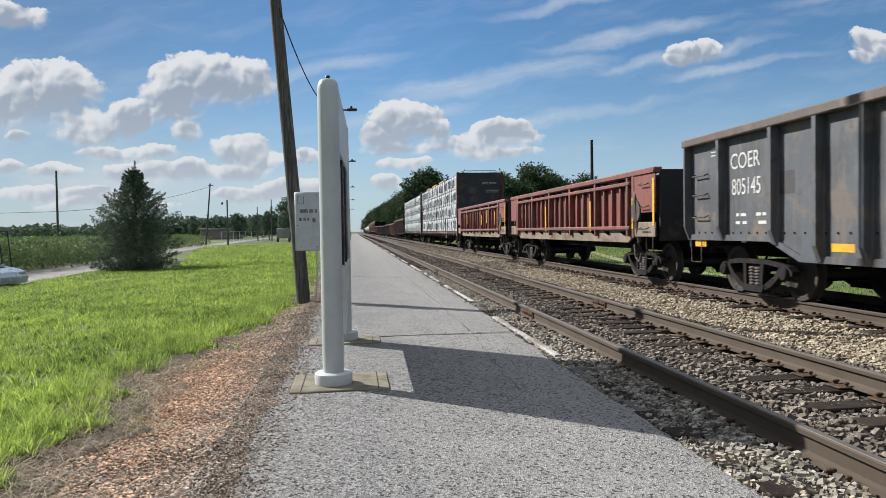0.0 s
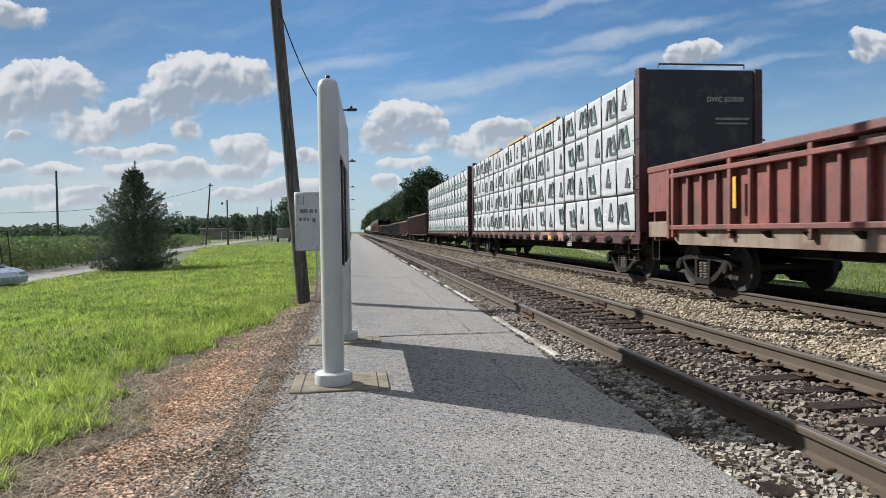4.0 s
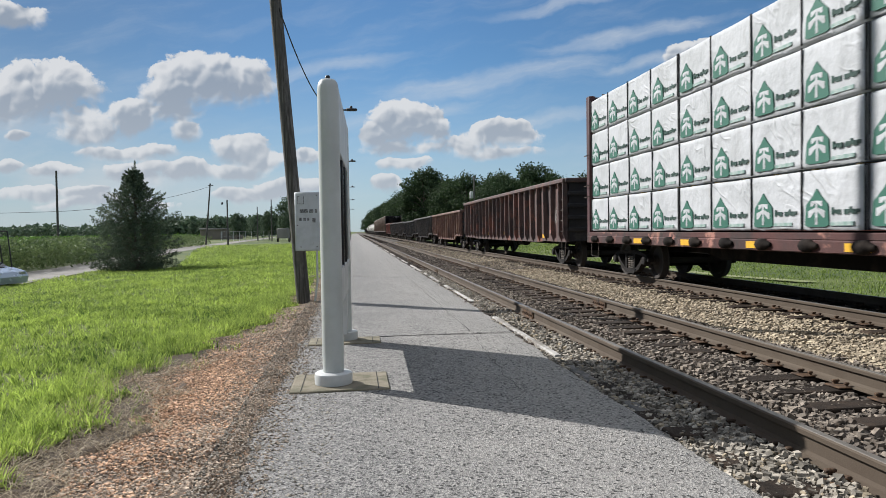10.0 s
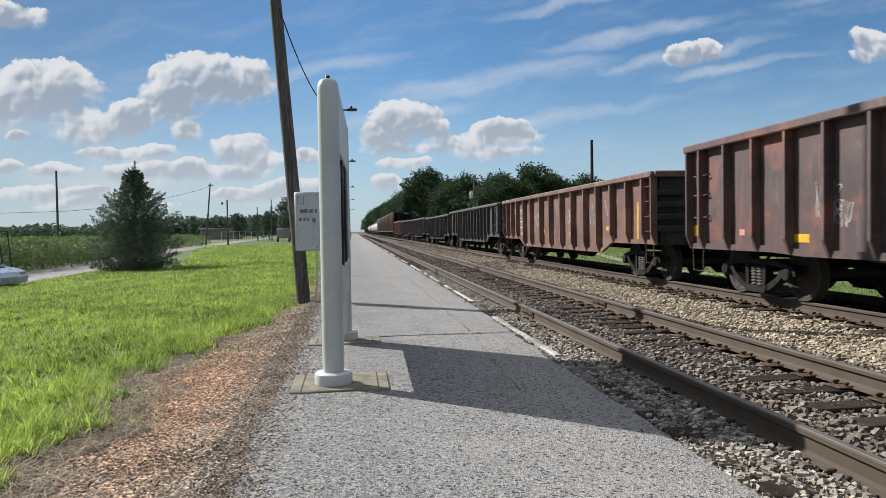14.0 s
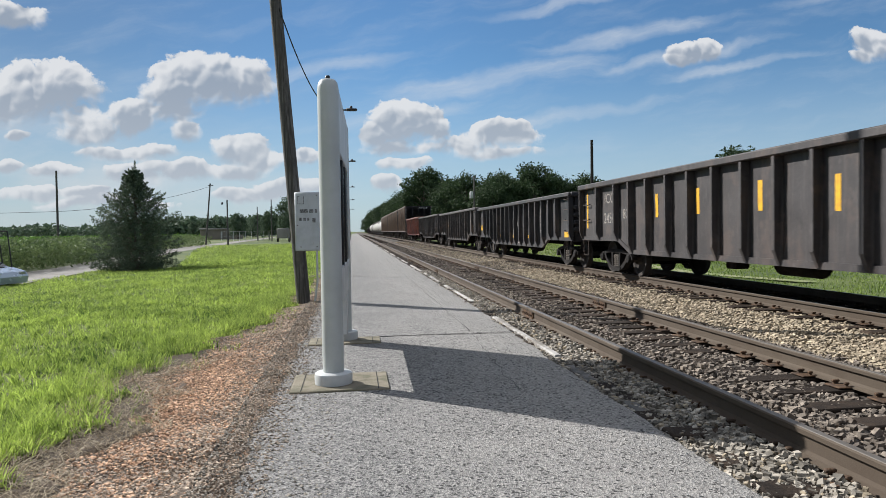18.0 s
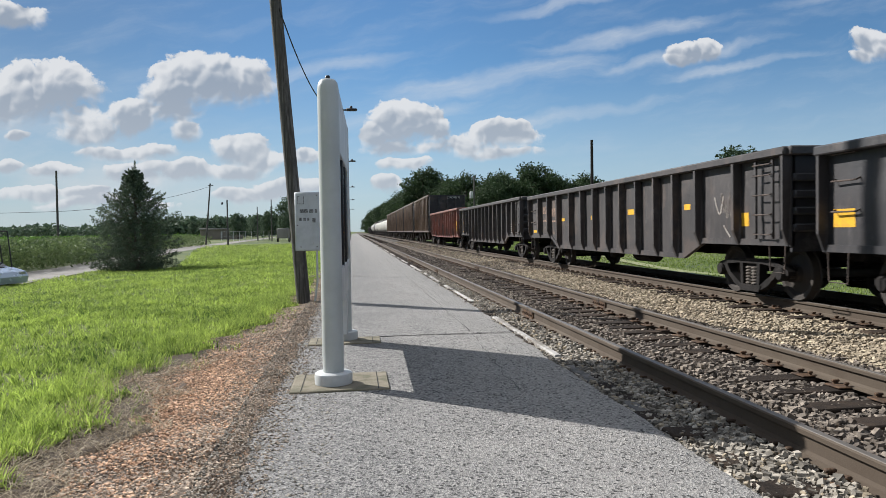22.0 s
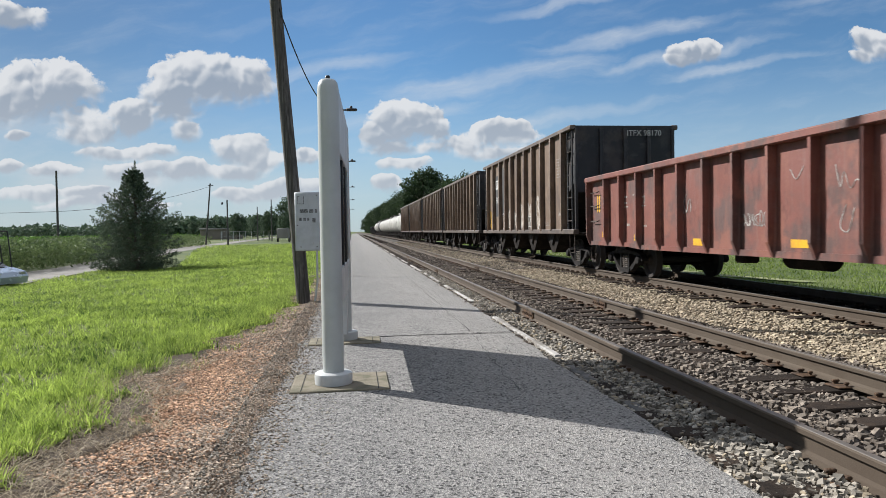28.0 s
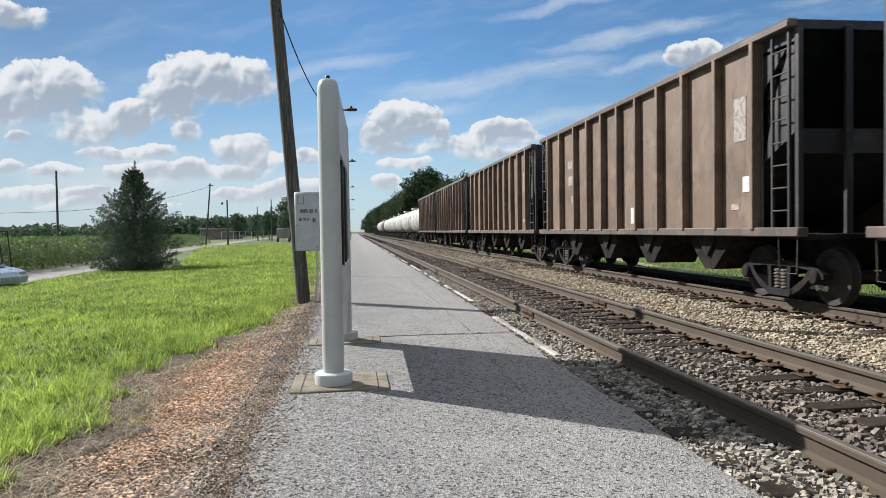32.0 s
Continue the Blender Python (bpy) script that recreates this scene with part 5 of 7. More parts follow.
DARK_PATCH = surf("dark_paint_patch", (0.06, 0.058, 0.06), 0.7, second=(0.085, 0.078, 0.075), scale=3, bump=0.1)
TRACK_X = 7.69

# --- trucks, with wheelsets that roll ---
def side_frame(sx):
    g = Geo()
    a, b = sorted((sx * 0.93, sx * 1.07))
    top = [(-1.06, 0.47), (-0.96, 0.55), (-0.72, 0.60), (-0.40, 0.635), (0.40, 0.635), (0.72, 0.60), (0.96, 0.55), (1.06, 0.47)]
    under = [(1.06, 0.40), (0.98, 0.40), (0.94, 0.475), (0.70, 0.525), (0.38, 0.555), (-0.38, 0.555), (-0.70, 0.525), (-0.94, 0.475), (-0.98, 0.40), (-1.06, 0.40)]
    g.prism(top + under, "x", a, b)
    for m in (-1, 1):
        g.prism([(m * 0.84, 0.52), (m * 0.74, 0.54), (m * 0.60, 0.38), (m * 0.28, 0.20), (m * 0.31, 0.125), (m * 0.50, 0.20), (m * 0.69, 0.34)], "x", a, b)
        g.prism([(m * 0.27, 0.16), (m * 0.20, 0.16), (m * 0.21, 0.57), (m * 0.30, 0.57)], "x", a, b)
    g.prism([(-0.34, 0.20), (0.34, 0.20), (0.27, 0.09), (-0.27, 0.09)], "x", a - 0.015, b + 0.015)
    return g


def coils(sx):
    g = Geo()
    for y in (-0.085, 0.085):
        prof, z = [], 0.20
        for k in range(6):
            prof += [(0.055, z), (0.078, z + 0.012), (0.078, z + 0.030), (0.055, z + 0.042)]
            z += 0.052
        g.lathe(prof, "z", (sx * 1.0, y, 0), 12)
    return g


def wheelset_geo():
    g = Geo()
    g.lathe([(0.075, -0.98), (0.08, -0.72), (0.07, 0), (0.08, 0.72), (0.075, 0.98)], "x", (0, 0, 0), 12)
    for s in (-1, 1):
        prof = [(0.10, -0.10), (0.13, -0.03), (0.30, 0.0), (0.345, -0.055), (0.412, -0.060), (0.420, 0.045), (0.447, 0.055), (0.440, 0.078), (0.345, 0.075), (0.30, 0.035), (0.13, 0.03), (0.10, 0.05)]
        g.lathe([(r, s * (0.7525 - h)) for r, h in prof], "x", (0, 0, 0), 36)
    return g


truck_meshes = {
    "side_frame": [side_frame(s).mesh("side_frame", TRUCK, 25) for s in (-1, 1)],
    "spring_nest": [coils(s).mesh("spring_nest", SPRING, 50) for s in (-1, 1)],
    "bolster": [Geo().box((-1.02, -0.22, 0.46), (1.02, 0.22, 0.62), 0.03).mesh("bolster", UNDER)],
    "bearing": [Geo().lathe([(0.06, s * 0.97), (0.105, s * 0.98), (0.105, s * 1.10), (0.085, s * 1.125), (0.03, s * 1.13)], "x", (0, 0, 0), 14).mesh("bearing_cap", TRUCK, 30) for s in (-1, 1)],
    "wheelset": [wheelset_geo().mesh("wheelset", WHEEL, 30)],
    "shoe": [Geo().box((-0.82, -0.06, 0.26), (0.82, 0.06, 0.34), 0.02).mesh("brake_beam", UNDER)],
}
SPINNERS = {}


def truck(car, y):
    """A four-wheel truck under a car, y from its leading end."""
    t = part("truck", truck_meshes["bolster"][0], UNDER, car, "two-axle cast steel truck")
    t.matrix_basis = pose(0, y, 0)
    for s in (0, 1):
        part("side_frame", truck_meshes["side_frame"][s], TRUCK, t)
        part("spring_nest", truck_meshes["spring_nest"][s], SPRING, t)
    for m in (-0.889, 0.889):
        for s in (0, 1):
            part("bearing_cap", truck_meshes["bearing"][s], SPRING, t).matrix_basis = pose(0, m, 0.42)
        w = part("wheelset", truck_meshes["wheelset"][0], WHEEL, t)
        w.matrix_basis = pose(0, m, 0.42)
        SPINNERS.setdefault(m, []).append(w)
        b = part("brake_beam", truck_meshes["shoe"][0], UNDER, t)
        b.matrix_basis = pose(0, m * 0.42, 0)
    return t


def coupler(car, y, out):
    g = Geo().box((-0.11, min(y, y + out * 0.42), 0.70), (0.11, max(y, y + out * 0.42), 0.92), 0.03)
    g.lathe([(0.13, 0.62), (0.15, 0.68), (0.15, 0.94), (0.12, 0.98)], "z", (0.03, y + out * 0.45, 0), 10)
    part("coupler", g, TRUCK, car)
    part("brake_hose", Geo().tube([(0.3, y, 0.8), (0.32, y + out * 0.22, 0.55), (0.3, y + out * 0.42, 0.42), (0.25, y + out * 0.55, 0.50)], 0.025, 6), UNDER, car)


def rungs(car, x, y0, y1, zs, r=0.012):
    for z in zs:
        s = -1 if x < 0 else 1
        part("grab_iron", Geo().tube([(x, y0, z + 0.03), (x + s * 0.07, y0, z), (x + s * 0.07, y1, z), (x, y1, z + 0.03)], r, 6), GRAB, car)


def stirrup(car, x, y0, y1, z0, z1):
    part("stirrup_step", Geo().tube([(x, y0, z0), (x, y0 + 0.02, z1), (x, y1 - 0.02, z1), (x, y1, z0)], 0.010, 6), GRAB, car)


SHEET_SHIFT = 0.2


SKINS = {}


def skin(car, x, y, z):
    """Where paint meant for x lies on a dented side sheet."""
    face = SKINS.get(car.name)
    return x if face is None or x < -1.40 else -(face(y, z) + max(0.002, -1.382 - x))


def marks(car, x, rows, material=None, name="reflector_patch"):
    for y, z, w, h in rows:
        y += SHEET_SHIFT if x > -1.40 else 0.0
        if car.name in SKINS and x > -1.40:
            nu, nv = int(w / 0.12) + 2, int(h / 0.12) + 2
            at = [(y - w / 2 + w * i / (nu - 1), z - h / 2 + h * j / (nv - 1)) for i in range(nu) for j in range(nv)]
            g = Geo().add([(skin(car, x, *q), *q) for q in at], [(i * nv + j, i * nv + j + 1, (i + 1) * nv + j + 1, (i + 1) * nv + j) for i in range(nu - 1) for j in range(nv - 1)])
        else:
            g = Geo().box((x - 0.004, y - w / 2, z - h / 2), (x, y + w / 2, z + h / 2))
        part(name, g, material or YELLOW, car, smooth=0)


def lettering(car, words, x, y, z, tall, wide, material=None, bold=0.0):
    """Words on the side that faces the platform, from y towards the leading end."""
    cu = bpy.data.curves.new("lettering", "FONT")
    cu.body, cu.size, cu.extrude, cu.offset = words, 1.0, 0.002, bold
    tmp = bpy.data.objects.new("lettering", cu)
    scene.collection.objects.link(tmp)
    me = bpy.data.meshes.new_from_object(tmp.evaluated_get(bpy.context.evaluated_depsgraph_get()))
    bpy.data.objects.remove(tmp)
    co = np.array([v.co[:] for v in me.vertices])
    lo, hi = co.min(0), co.max(0)
    flat = (co - lo) / np.maximum(hi - lo, 1e-6)
    y += SHEET_SHIFT if x > -1.40 else 0.0
    py, pz = y - flat[:, 0] * wide, z + flat[:, 1] * tall
    base = np.array([skin(car, x, a, b) for a, b in zip(py, pz)])
    out = np.stack([base - 0.002 * flat[:, 2] - 0.002, py, pz], -1)
    me.vertices.foreach_set("co", out.astype(np.float32).ravel())
    me.update()
    me.materials.append(material or LETTER)
    return part("lettering", me, LETTER, car)


def gondola(s, L, H, paint, label, ribs, first, low=0.62, end_low=0.92, rib_paint=None, chord=None, width=0.16, kick=2.6, lip=0.13, ladder="rungs", deep=0.135, dents=1.3):
    """An open gondola car: sheets, hat ribs, top chord, ends, floor, trucks and fittings. s: its leading end along the line at the start."""
    car = empty("gondola_car", pose(TRACK_X, s, 0.17), label, "freight car", "cars of the freight train")
    rib_paint, chord = rib_paint or paint, chord or paint
    X = 1.37
    out = [(0.0, end_low), (kick, end_low), (kick + 0.75, low), (L - kick - 0.75, low), (L - kick, end_low), (L, end_low), (L, H - 0.02), (0.0, H - 0.02)]

    def bottom(y):
        return float(np.interp(y, [0, kick, kick + 0.75, L - kick - 0.75, L - kick, L], [end_low, end_low, low, low, end_low, end_low]))
    places = ribs if isinstance(ribs, list) else [first + (L - 2 * first) * k / ribs for k in range(ribs + 1)]
    stops = sorted([0.0, *places, L])

    def face(y, z, m=-1):
        """How far out a side sheet lies at y and z, with its dents."""
        k = max(i for i, q in enumerate(stops) if q <= y + 1e-6 and i < len(stops) - 1)
        f = (y - stops[k]) / (stops[k + 1] - stops[k])
        swell = math.sin(math.pi * min(max(f, 0), 1)) * noise.noise((k * 3.7 + s, m, 0.5)) * 0.022 * dents
        zb = bottom(y)
        up = min(max((z - zb) / (H - 0.02 - zb), 0), 1)
        return min(X - 0.008 + (swell + 0.010 * dents * noise.noise((y * 1.6 + s, z * 1.8, m * 3.0))) * math.sin(math.pi * up), X + 0.012)
    SKINS[car.name] = face
    for m in (-1, 1):
        ny, nz, vs = int(L / 0.10), 12, []
        for j in range(ny + 1):
            y = L * j / ny
            zb = bottom(y)
            for i in range(nz + 1):
                z = zb + (H - 0.02 - zb) * i / nz
                vs.append((m * face(y, z, m), y, z))
        front = len(vs)
        vs += [(m * (X - 0.05), y, z) for _, y, z in vs]
        w = nz + 1
        fs = [(j * w + i, j * w + i + 1, (j + 1) * w + i + 1, (j + 1) * w + i) for j in range(ny) for i in range(nz)]
        fs += [tuple(q + front for q in reversed(face)) for face in fs]
        rim = [j * w for j in range(ny)] + [ny * w + i for i in range(nz)] + [j * w + nz for j in range(ny, 0, -1)] + [i for i in range(nz, 0, -1)]
        fs += [(a, b, b + front, a + front) for a, b in zip(rim, rim[1:] + rim[:1])]
        part("side_sheet", Geo().add(vs, fs), paint, car, smooth=30)
        for y in [0.05, *places, L - 0.05]:
            thick = width * 0.62 if y in places else 0.08
            zb = bottom(y)
            g = Geo().prism([(m * X, H - lip + 0.01), (m * (X + deep), H - lip + 0.01), (m * (X + deep), zb + 0.24), (m * (X + 0.05), zb + 0.02), (m * X, zb + 0.02)], "y", y - thick / 2, y + thick / 2)
            g.v = [(a, y + (b - y) * (0.60 if abs(a) > X + 0.02 else 0.95), c) for a, b, c in g.v]
            part("rib", g, rib_paint, car, smooth=0)
        part("top_chord", Geo().box((min(m * (X - 0.06), m * (X + deep + 0.02)), -0.02, H - lip), (max(m * (X - 0.06), m * (X + deep + 0.02)), L + 0.02, H), 0.02), chord, car)
        part("side_sill", Geo().prism([(y, z + dz) for (y, z), dz in zip(out[:6], [0.0] * 6)] + [(y, z + 0.10) for y, z in reversed(out[:6])], "x", *sorted((m * (X + 0.002), m * (X + 0.03)))), rib_paint, car, smooth=0)
    for y, d in ((0.0, -1), (L, 1)):
        a, b = sorted((y, y - d * 0.05))
        # ends are black instead of body paint: their shade is in the colour
        end = part("end_sheet", Geo().box((-X, a, 0.80), (X, b, H - 0.02)), BLACK_CAR, car, "end sheet with its shade painted in black", smooth=0)
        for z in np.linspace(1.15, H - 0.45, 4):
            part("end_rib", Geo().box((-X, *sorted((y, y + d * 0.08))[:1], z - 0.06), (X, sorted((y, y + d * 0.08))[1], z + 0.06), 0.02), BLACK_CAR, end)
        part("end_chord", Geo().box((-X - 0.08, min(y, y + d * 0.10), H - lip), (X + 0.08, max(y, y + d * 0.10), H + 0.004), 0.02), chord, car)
        coupler(car, y, d)
        for m in (-1, 1):
            ys = sorted((y - d * 0.12, y - d * 0.52))
            stirrup(car, m * (X + 0.03), ys[0], ys[1], end_low, end_low - 0.40)
    part("floor", Geo().box((-X + 0.03, 0.05, 1.02), (X - 0.03, L - 0.05, 1.10)), UNDER, car, smooth=0)
    part("centre_sill", Geo().box((-0.22, 0.0, 0.62), (0.22, L, 1.02), 0.02), UNDER, car)
    part("brake_cylinder", Geo().lathe([(0.05, L * 0.42), (0.12, L * 0.42 + 0.05), (0.12, L * 0.42 + 0.6), (0.05, L * 0.42 + 0.7)], "y", (-0.55, 0, 0.74), 14), UNDER, car)
    part("brake_rod", Geo().tube([(-0.45, 2.8, 0.80), (-0.45, L - 2.8, 0.78)], 0.018, 6), UNDER, car)
    part("air_reservoir", Geo().lathe([(0.06, L * 0.40), (0.19, L * 0.40 + 0.06), (0.19, L * 0.40 + 1.0), (0.06, L * 0.40 + 1.08)], "y", (-0.72, 0, low - 0.02), 16), UNDER, car)
    part("brake_valve", Geo().box((-1.02, L * 0.53, low - 0.16), (-0.72, L * 0.53 + 0.32, low + 0.25), 0.03), UNDER, car)
    for y in (L * 0.3, L * 0.5, L * 0.7):
        part("cross_bearer", Geo().prism([(-X + 0.05, 1.02), (X - 0.05, 1.02), (0.3, 0.62), (-0.3, 0.62)], "y", y - 0.05, y + 0.05), UNDER, car, smooth=0)
    ty = 1.62
    truck(car, ty)
    truck(car, L - ty)
    xs = -(X + 0.0)
    if ladder == "rungs":
        rungs(car, xs, 0.22, 0.72, [1.1, 1.42, 1.74, 2.05])
        rungs(car, xs, L - 0.70, L - 0.24, [1.35, 1.75, 2.1])
    else:
        yl = (0.35, 0.80)
        for y in yl:
            part("ladder_stile", Geo().box((xs - 0.10, y - 0.025, 0.98), (xs - 0.06, y + 0.025, H - 0.15), 0.008), rib_paint, car)
        rungs(car, xs - 0.06, yl[0], yl[1], [1.05, 1.35, 1.65, 1.95, H - 0.22], 0.011)
        rungs(car, xs, L - 0.60, L - 0.22, [1.4, 1.8])
    return car


XS = -1.386
CARS = []


def keep(car):
    CARS.append(car)
    return car


coer = keep(gondola(-3.0, 15.66, 2.80, GREY_CAR, "grey high-sided gondola car with rusty top chord and white lettering", [1.31, 2.67, 3.73, 4.70, 5.76, 6.80, 7.83, 8.88, 9.95, 10.95, 11.85, 12.88, 14.40], 0, 0.66, 0.94, chord=CHORD, width=0.22, lip=0.14))
lettering(coer, "COER", XS, 13.98, 2.13, 0.26, 0.84)
lettering(coer, "805145", XS, 13.96, 1.70, 0.27, 0.84)
marks(coer, XS, [(15.05, 0.93, 0.40, 0.22), (11.25, 0.88, 0.44, 0.11)])
marks(coer, XS, [(13.80, 1.37, 0.08, 0.05), (13.62, 1.37, 0.16, 0.05), (13.18, 1.37, 0.14, 0.05), (13.02, 1.37, 0.10, 0.05), (13.78, 1.24, 0.12, 0.05), (13.58, 1.24, 0.12, 0.05), (13.08, 1.24, 0.22, 0.05), (14.5, 2.55, 0.30, 0.02), (14.5, 2.49, 0.30, 0.02), (14.5, 2.43, 0.30, 0.02), (13.6, 0.93, 0.14, 0.03)], LETTER, "small_lettering")
marks(coer, XS + 0.002, [(12.60, 1.82, 0.62, 0.34)], DARK_PATCH, "paint_patch")


rivet_mesh = Geo().lathe([(0.018, 0.0), (0.016, 0.010), (0.006, 0.016)], "z", n=8).mesh("rivet", UNDER, 40)
for k in range(44):
    ob = part("rivet", rivet_mesh, UNDER, coer)
    ob.matrix_basis = pose(skin(coer, XS + 0.004, 15.3 - k * 0.235, 1.075), 15.3 - k * 0.235, 1.075, 0, -90, 0)


def end_lettering(car, words, x, y, z, tall, wide):
    """Words on a leading end wall."""
    ob = lettering(car, words, 0, 0, 0, tall, wide)
    ob.matrix_basis = pose(x, y, z, 0, 0, 90)
    return ob


def slotted_gondola(s, L, label, H=2.45):
    """A red side-rail gondola: open slot under the top rail, close stakes, dusty sill, brake gear at the leading end."""
    car = empty("gondola_car", pose(TRACK_X, s, 0.17), label, "freight car", "cars of the freight train")
    X = 1.32
    for m in (-1, 1):
        part("side_sheet", Geo().box((min(m * X, m * (X - 0.03)), 1.45, 1.10), (max(m * X, m * (X - 0.03)), L - 1.1, 2.16)), RED_CAR, car, smooth=0)
        lo, hi = sorted((m * (X - 0.05), m * (X + 0.15)))
        part("top_rail", Geo().box((lo, 0.05, H - 0.13), (hi, L - 0.05, H), 0.02), RED_CAR, car)
        part("slot_rail", Geo().box((lo, 1.4, 2.14), (hi, L - 1.1, 2.23), 0.015), RED_CAR, car)
        part("lower_rail", Geo().box((lo, 1.4, 1.13), (hi, L - 1.1, 1.22), 0.015), RED_CAR, car)
        part("sill_plate", Geo().prism([(1.1, 1.13), (L - 0.8, 1.13), (L - 1.3, 0.84), (1.7, 0.84)], "x", *sorted((m * (X + 0.0), m * (X + 0.05)))), DUST, car, smooth=0)
        n = 20
        for k in range(n + 1):
            y = 1.55 + (L - 2.75) * k / n
            if k % 4 == 0:
                part("post", Geo().box((min(m * X, m * (X + 0.14)), y - 0.05, 0.98), (max(m * X, m * (X + 0.14)), y + 0.05, H - 0.13), 0.012), RED_CAR, car)
            else:
                part("stake", Geo().box((min(m * X, m * (X + 0.09)), y - 0.035, 1.22), (max(m * X, m * (X + 0.09)), y + 0.035, 2.14), 0.01), RED_CAR, car)
        for k in range(n // 2):
            y = 1.9 + (L - 3.2) * k / (n // 2)
            part("sill_bracket", Geo().prism([(m * (X + 0.05), 1.10), (m * (X + 0.17), 1.10), (m * (X + 0.05), 1.0)], "y", y - 0.06, y + 0.06), UNDER, car, smooth=0)
        for a, b in ((0.05, 1.2), (L - 1.0, L - 0.05)):
            part("end_panel", Geo().box((min(m * (X + 0.12), m * (X + 0.09)), a, 1.50), (max(m * (X + 0.12), m * (X + 0.09)), b, H - 0.13), 0.01), RED_CAR, car)
            part("end_apron", Geo().box((min(m * (X + 0.12), m * (X + 0.09)), a, 0.98), (max(m * (X + 0.12), m * (X + 0.09)), b, 1.30), 0.01), DUST, car)
            part("end_column", Geo().box((min(m * X, m * (X + 0.14)), (b if a < 1 else a) - 0.06, 0.95), (max(m * X, m * (X + 0.14)), (b if a < 1 else a) + 0.06, H - 0.1), 0.012), RED_CAR, car)
    for k in range(11):
        y = 1.9 + (L - 3.4) * k / 10
        part("load_bar", Geo().tube([(-1.2, y - 0.3, 2.27), (-1.2, y + 0.35, 2.28)], 0.045, 8), DUST if k % 3 else UNDER, car)
    part("floor", Geo().box((-X, 0.1, 1.0), (X, L - 0.1, 1.12)), UNDER, car, smooth=0)
    # dark box closes the slot and stands in for the shaded interior
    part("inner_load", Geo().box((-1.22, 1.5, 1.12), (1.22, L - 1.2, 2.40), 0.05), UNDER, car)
    part("centre_sill", Geo().box((-0.22, 0.0, 0.62), (0.22, L, 1.0), 0.02), UNDER, car)
    for y, d in ((0.05, -1), (L - 0.05, 1)):
        # leading wall blackened for the shade on it; trailing wall keeps the red
        part("end_wall", Geo().box((-X, min(y, y - d * 0.06), 0.9), (X, max(y, y - d * 0.06), H - 0.05), 0.01), BLACK_CAR if d < 0 else RED_CAR, car)
        coupler(car, y, d)
        for m in (-1, 1):
            stirrup(car, m * (X + 0.1), *sorted((y - d * 0.15, y - d * 0.5)), 0.98, 0.52)
    x = -(X + 0.125)
    rungs(car, x, 0.35, 0.75, [1.15, 1.62, 2.1])
    marks(car, x, [(0.12, 1.72, 0.09, 1.0)])
    marks(car, -(X + 0.145), [(1.2, 1.5, 0.06, 0.7)])
    # brake wheel stand and chain at the leading end
    part("brake_stand", Geo().tube([(-1.38, 1.18, 2.05), (-1.44, 1.05, 1.75), (-1.42, 1.0, 1.25), (-1.36, 1.05, 0.85)], [0.05, 0.09, 0.07, 0.05], 8), GRAB, car)
    part("brake_wheel", Geo().lathe([(0.20, -0.02), (0.24, -0.02), (0.24, 0.02), (0.20, 0.02)], "x", (-1.45, 1.02, 1.55), 18), GRAB, car)
    part("chain", Geo().tube([(-1.35, 1.35, 0.8), (-1.36, 1.25, 0.5), (-1.36, 1.05, 0.42), (-1.36, 0.95, 0.6)], 0.03, 6), GRAB, car)
    truck(car, 1.65)
    truck(car, L - 1.65)
    return car


red_a = keep(slotted_gondola(14.0, 13.6, "faded red side-rail gondola car with yellow stripes and dusty sill"))
red_b = keep(slotted_gondola(28.6, 13.3, "faded red side-rail gondola car with yellow stripes, before the lumber"))
XR = -1.462
marks(red_b, -1.412, [(2.4, 1.70, 0.09, 0.62), (5.65, 1.66, 0.10, 0.48)])
marks(red_b, XR, [(4.1, 1.80, 0.09, 0.62), (9.8, 1.74, 0.1, 0.52)])
marks(red_a, XR, [(4.05, 1.5, 0.09, 0.8), (8.4, 1.5, 0.09, 0.8)])
lettering(red_a, "9", -1.325, 10.3, 1.6, 0.24, 0.16, FADED)
lettering(red_a, "3", -1.325, 9.85, 1.6, 0.24, 0.16, FADED)
marks(red_a, -1.325, [(12.0, 1.68, 0.14, 0.24), (11.75, 1.68, 0.12, 0.24), (12.0, 1.98, 0.1, 0.1), (11.6, 1.98, 0.1, 0.1), (11.1, 1.99, 0.1, 0.1), (10.9, 1.99, 0.1, 0.1)], FADED, "worn_lettering")
marks(red_b, -1.356, [(1.9, 1.60, 0.50, 0.60)], DARK_PATCH, "paint_patch")
marks(red_b, -1.361, [(1.9, 1.95, 0.45, 0.025), (1.9, 1.55, 0.45, 0.02), (1.9, 1.45, 0.45, 0.02), (1.9, 1.75, 0.03, 0.3)], LETTER, "small_lettering")

# --- lumber cars ---
WRAP = surf("white_wrap", (0.50, 0.51, 0.525), 0.6, shine=0.15, second=(0.43, 0.44, 0.45), scale=1.5, grain=0.06, bump=0.0, streak=(0.36, 0.36, 0.36), streak_scale=(1, 2.2, 1.2), streak_band=(0.58, 0.82))


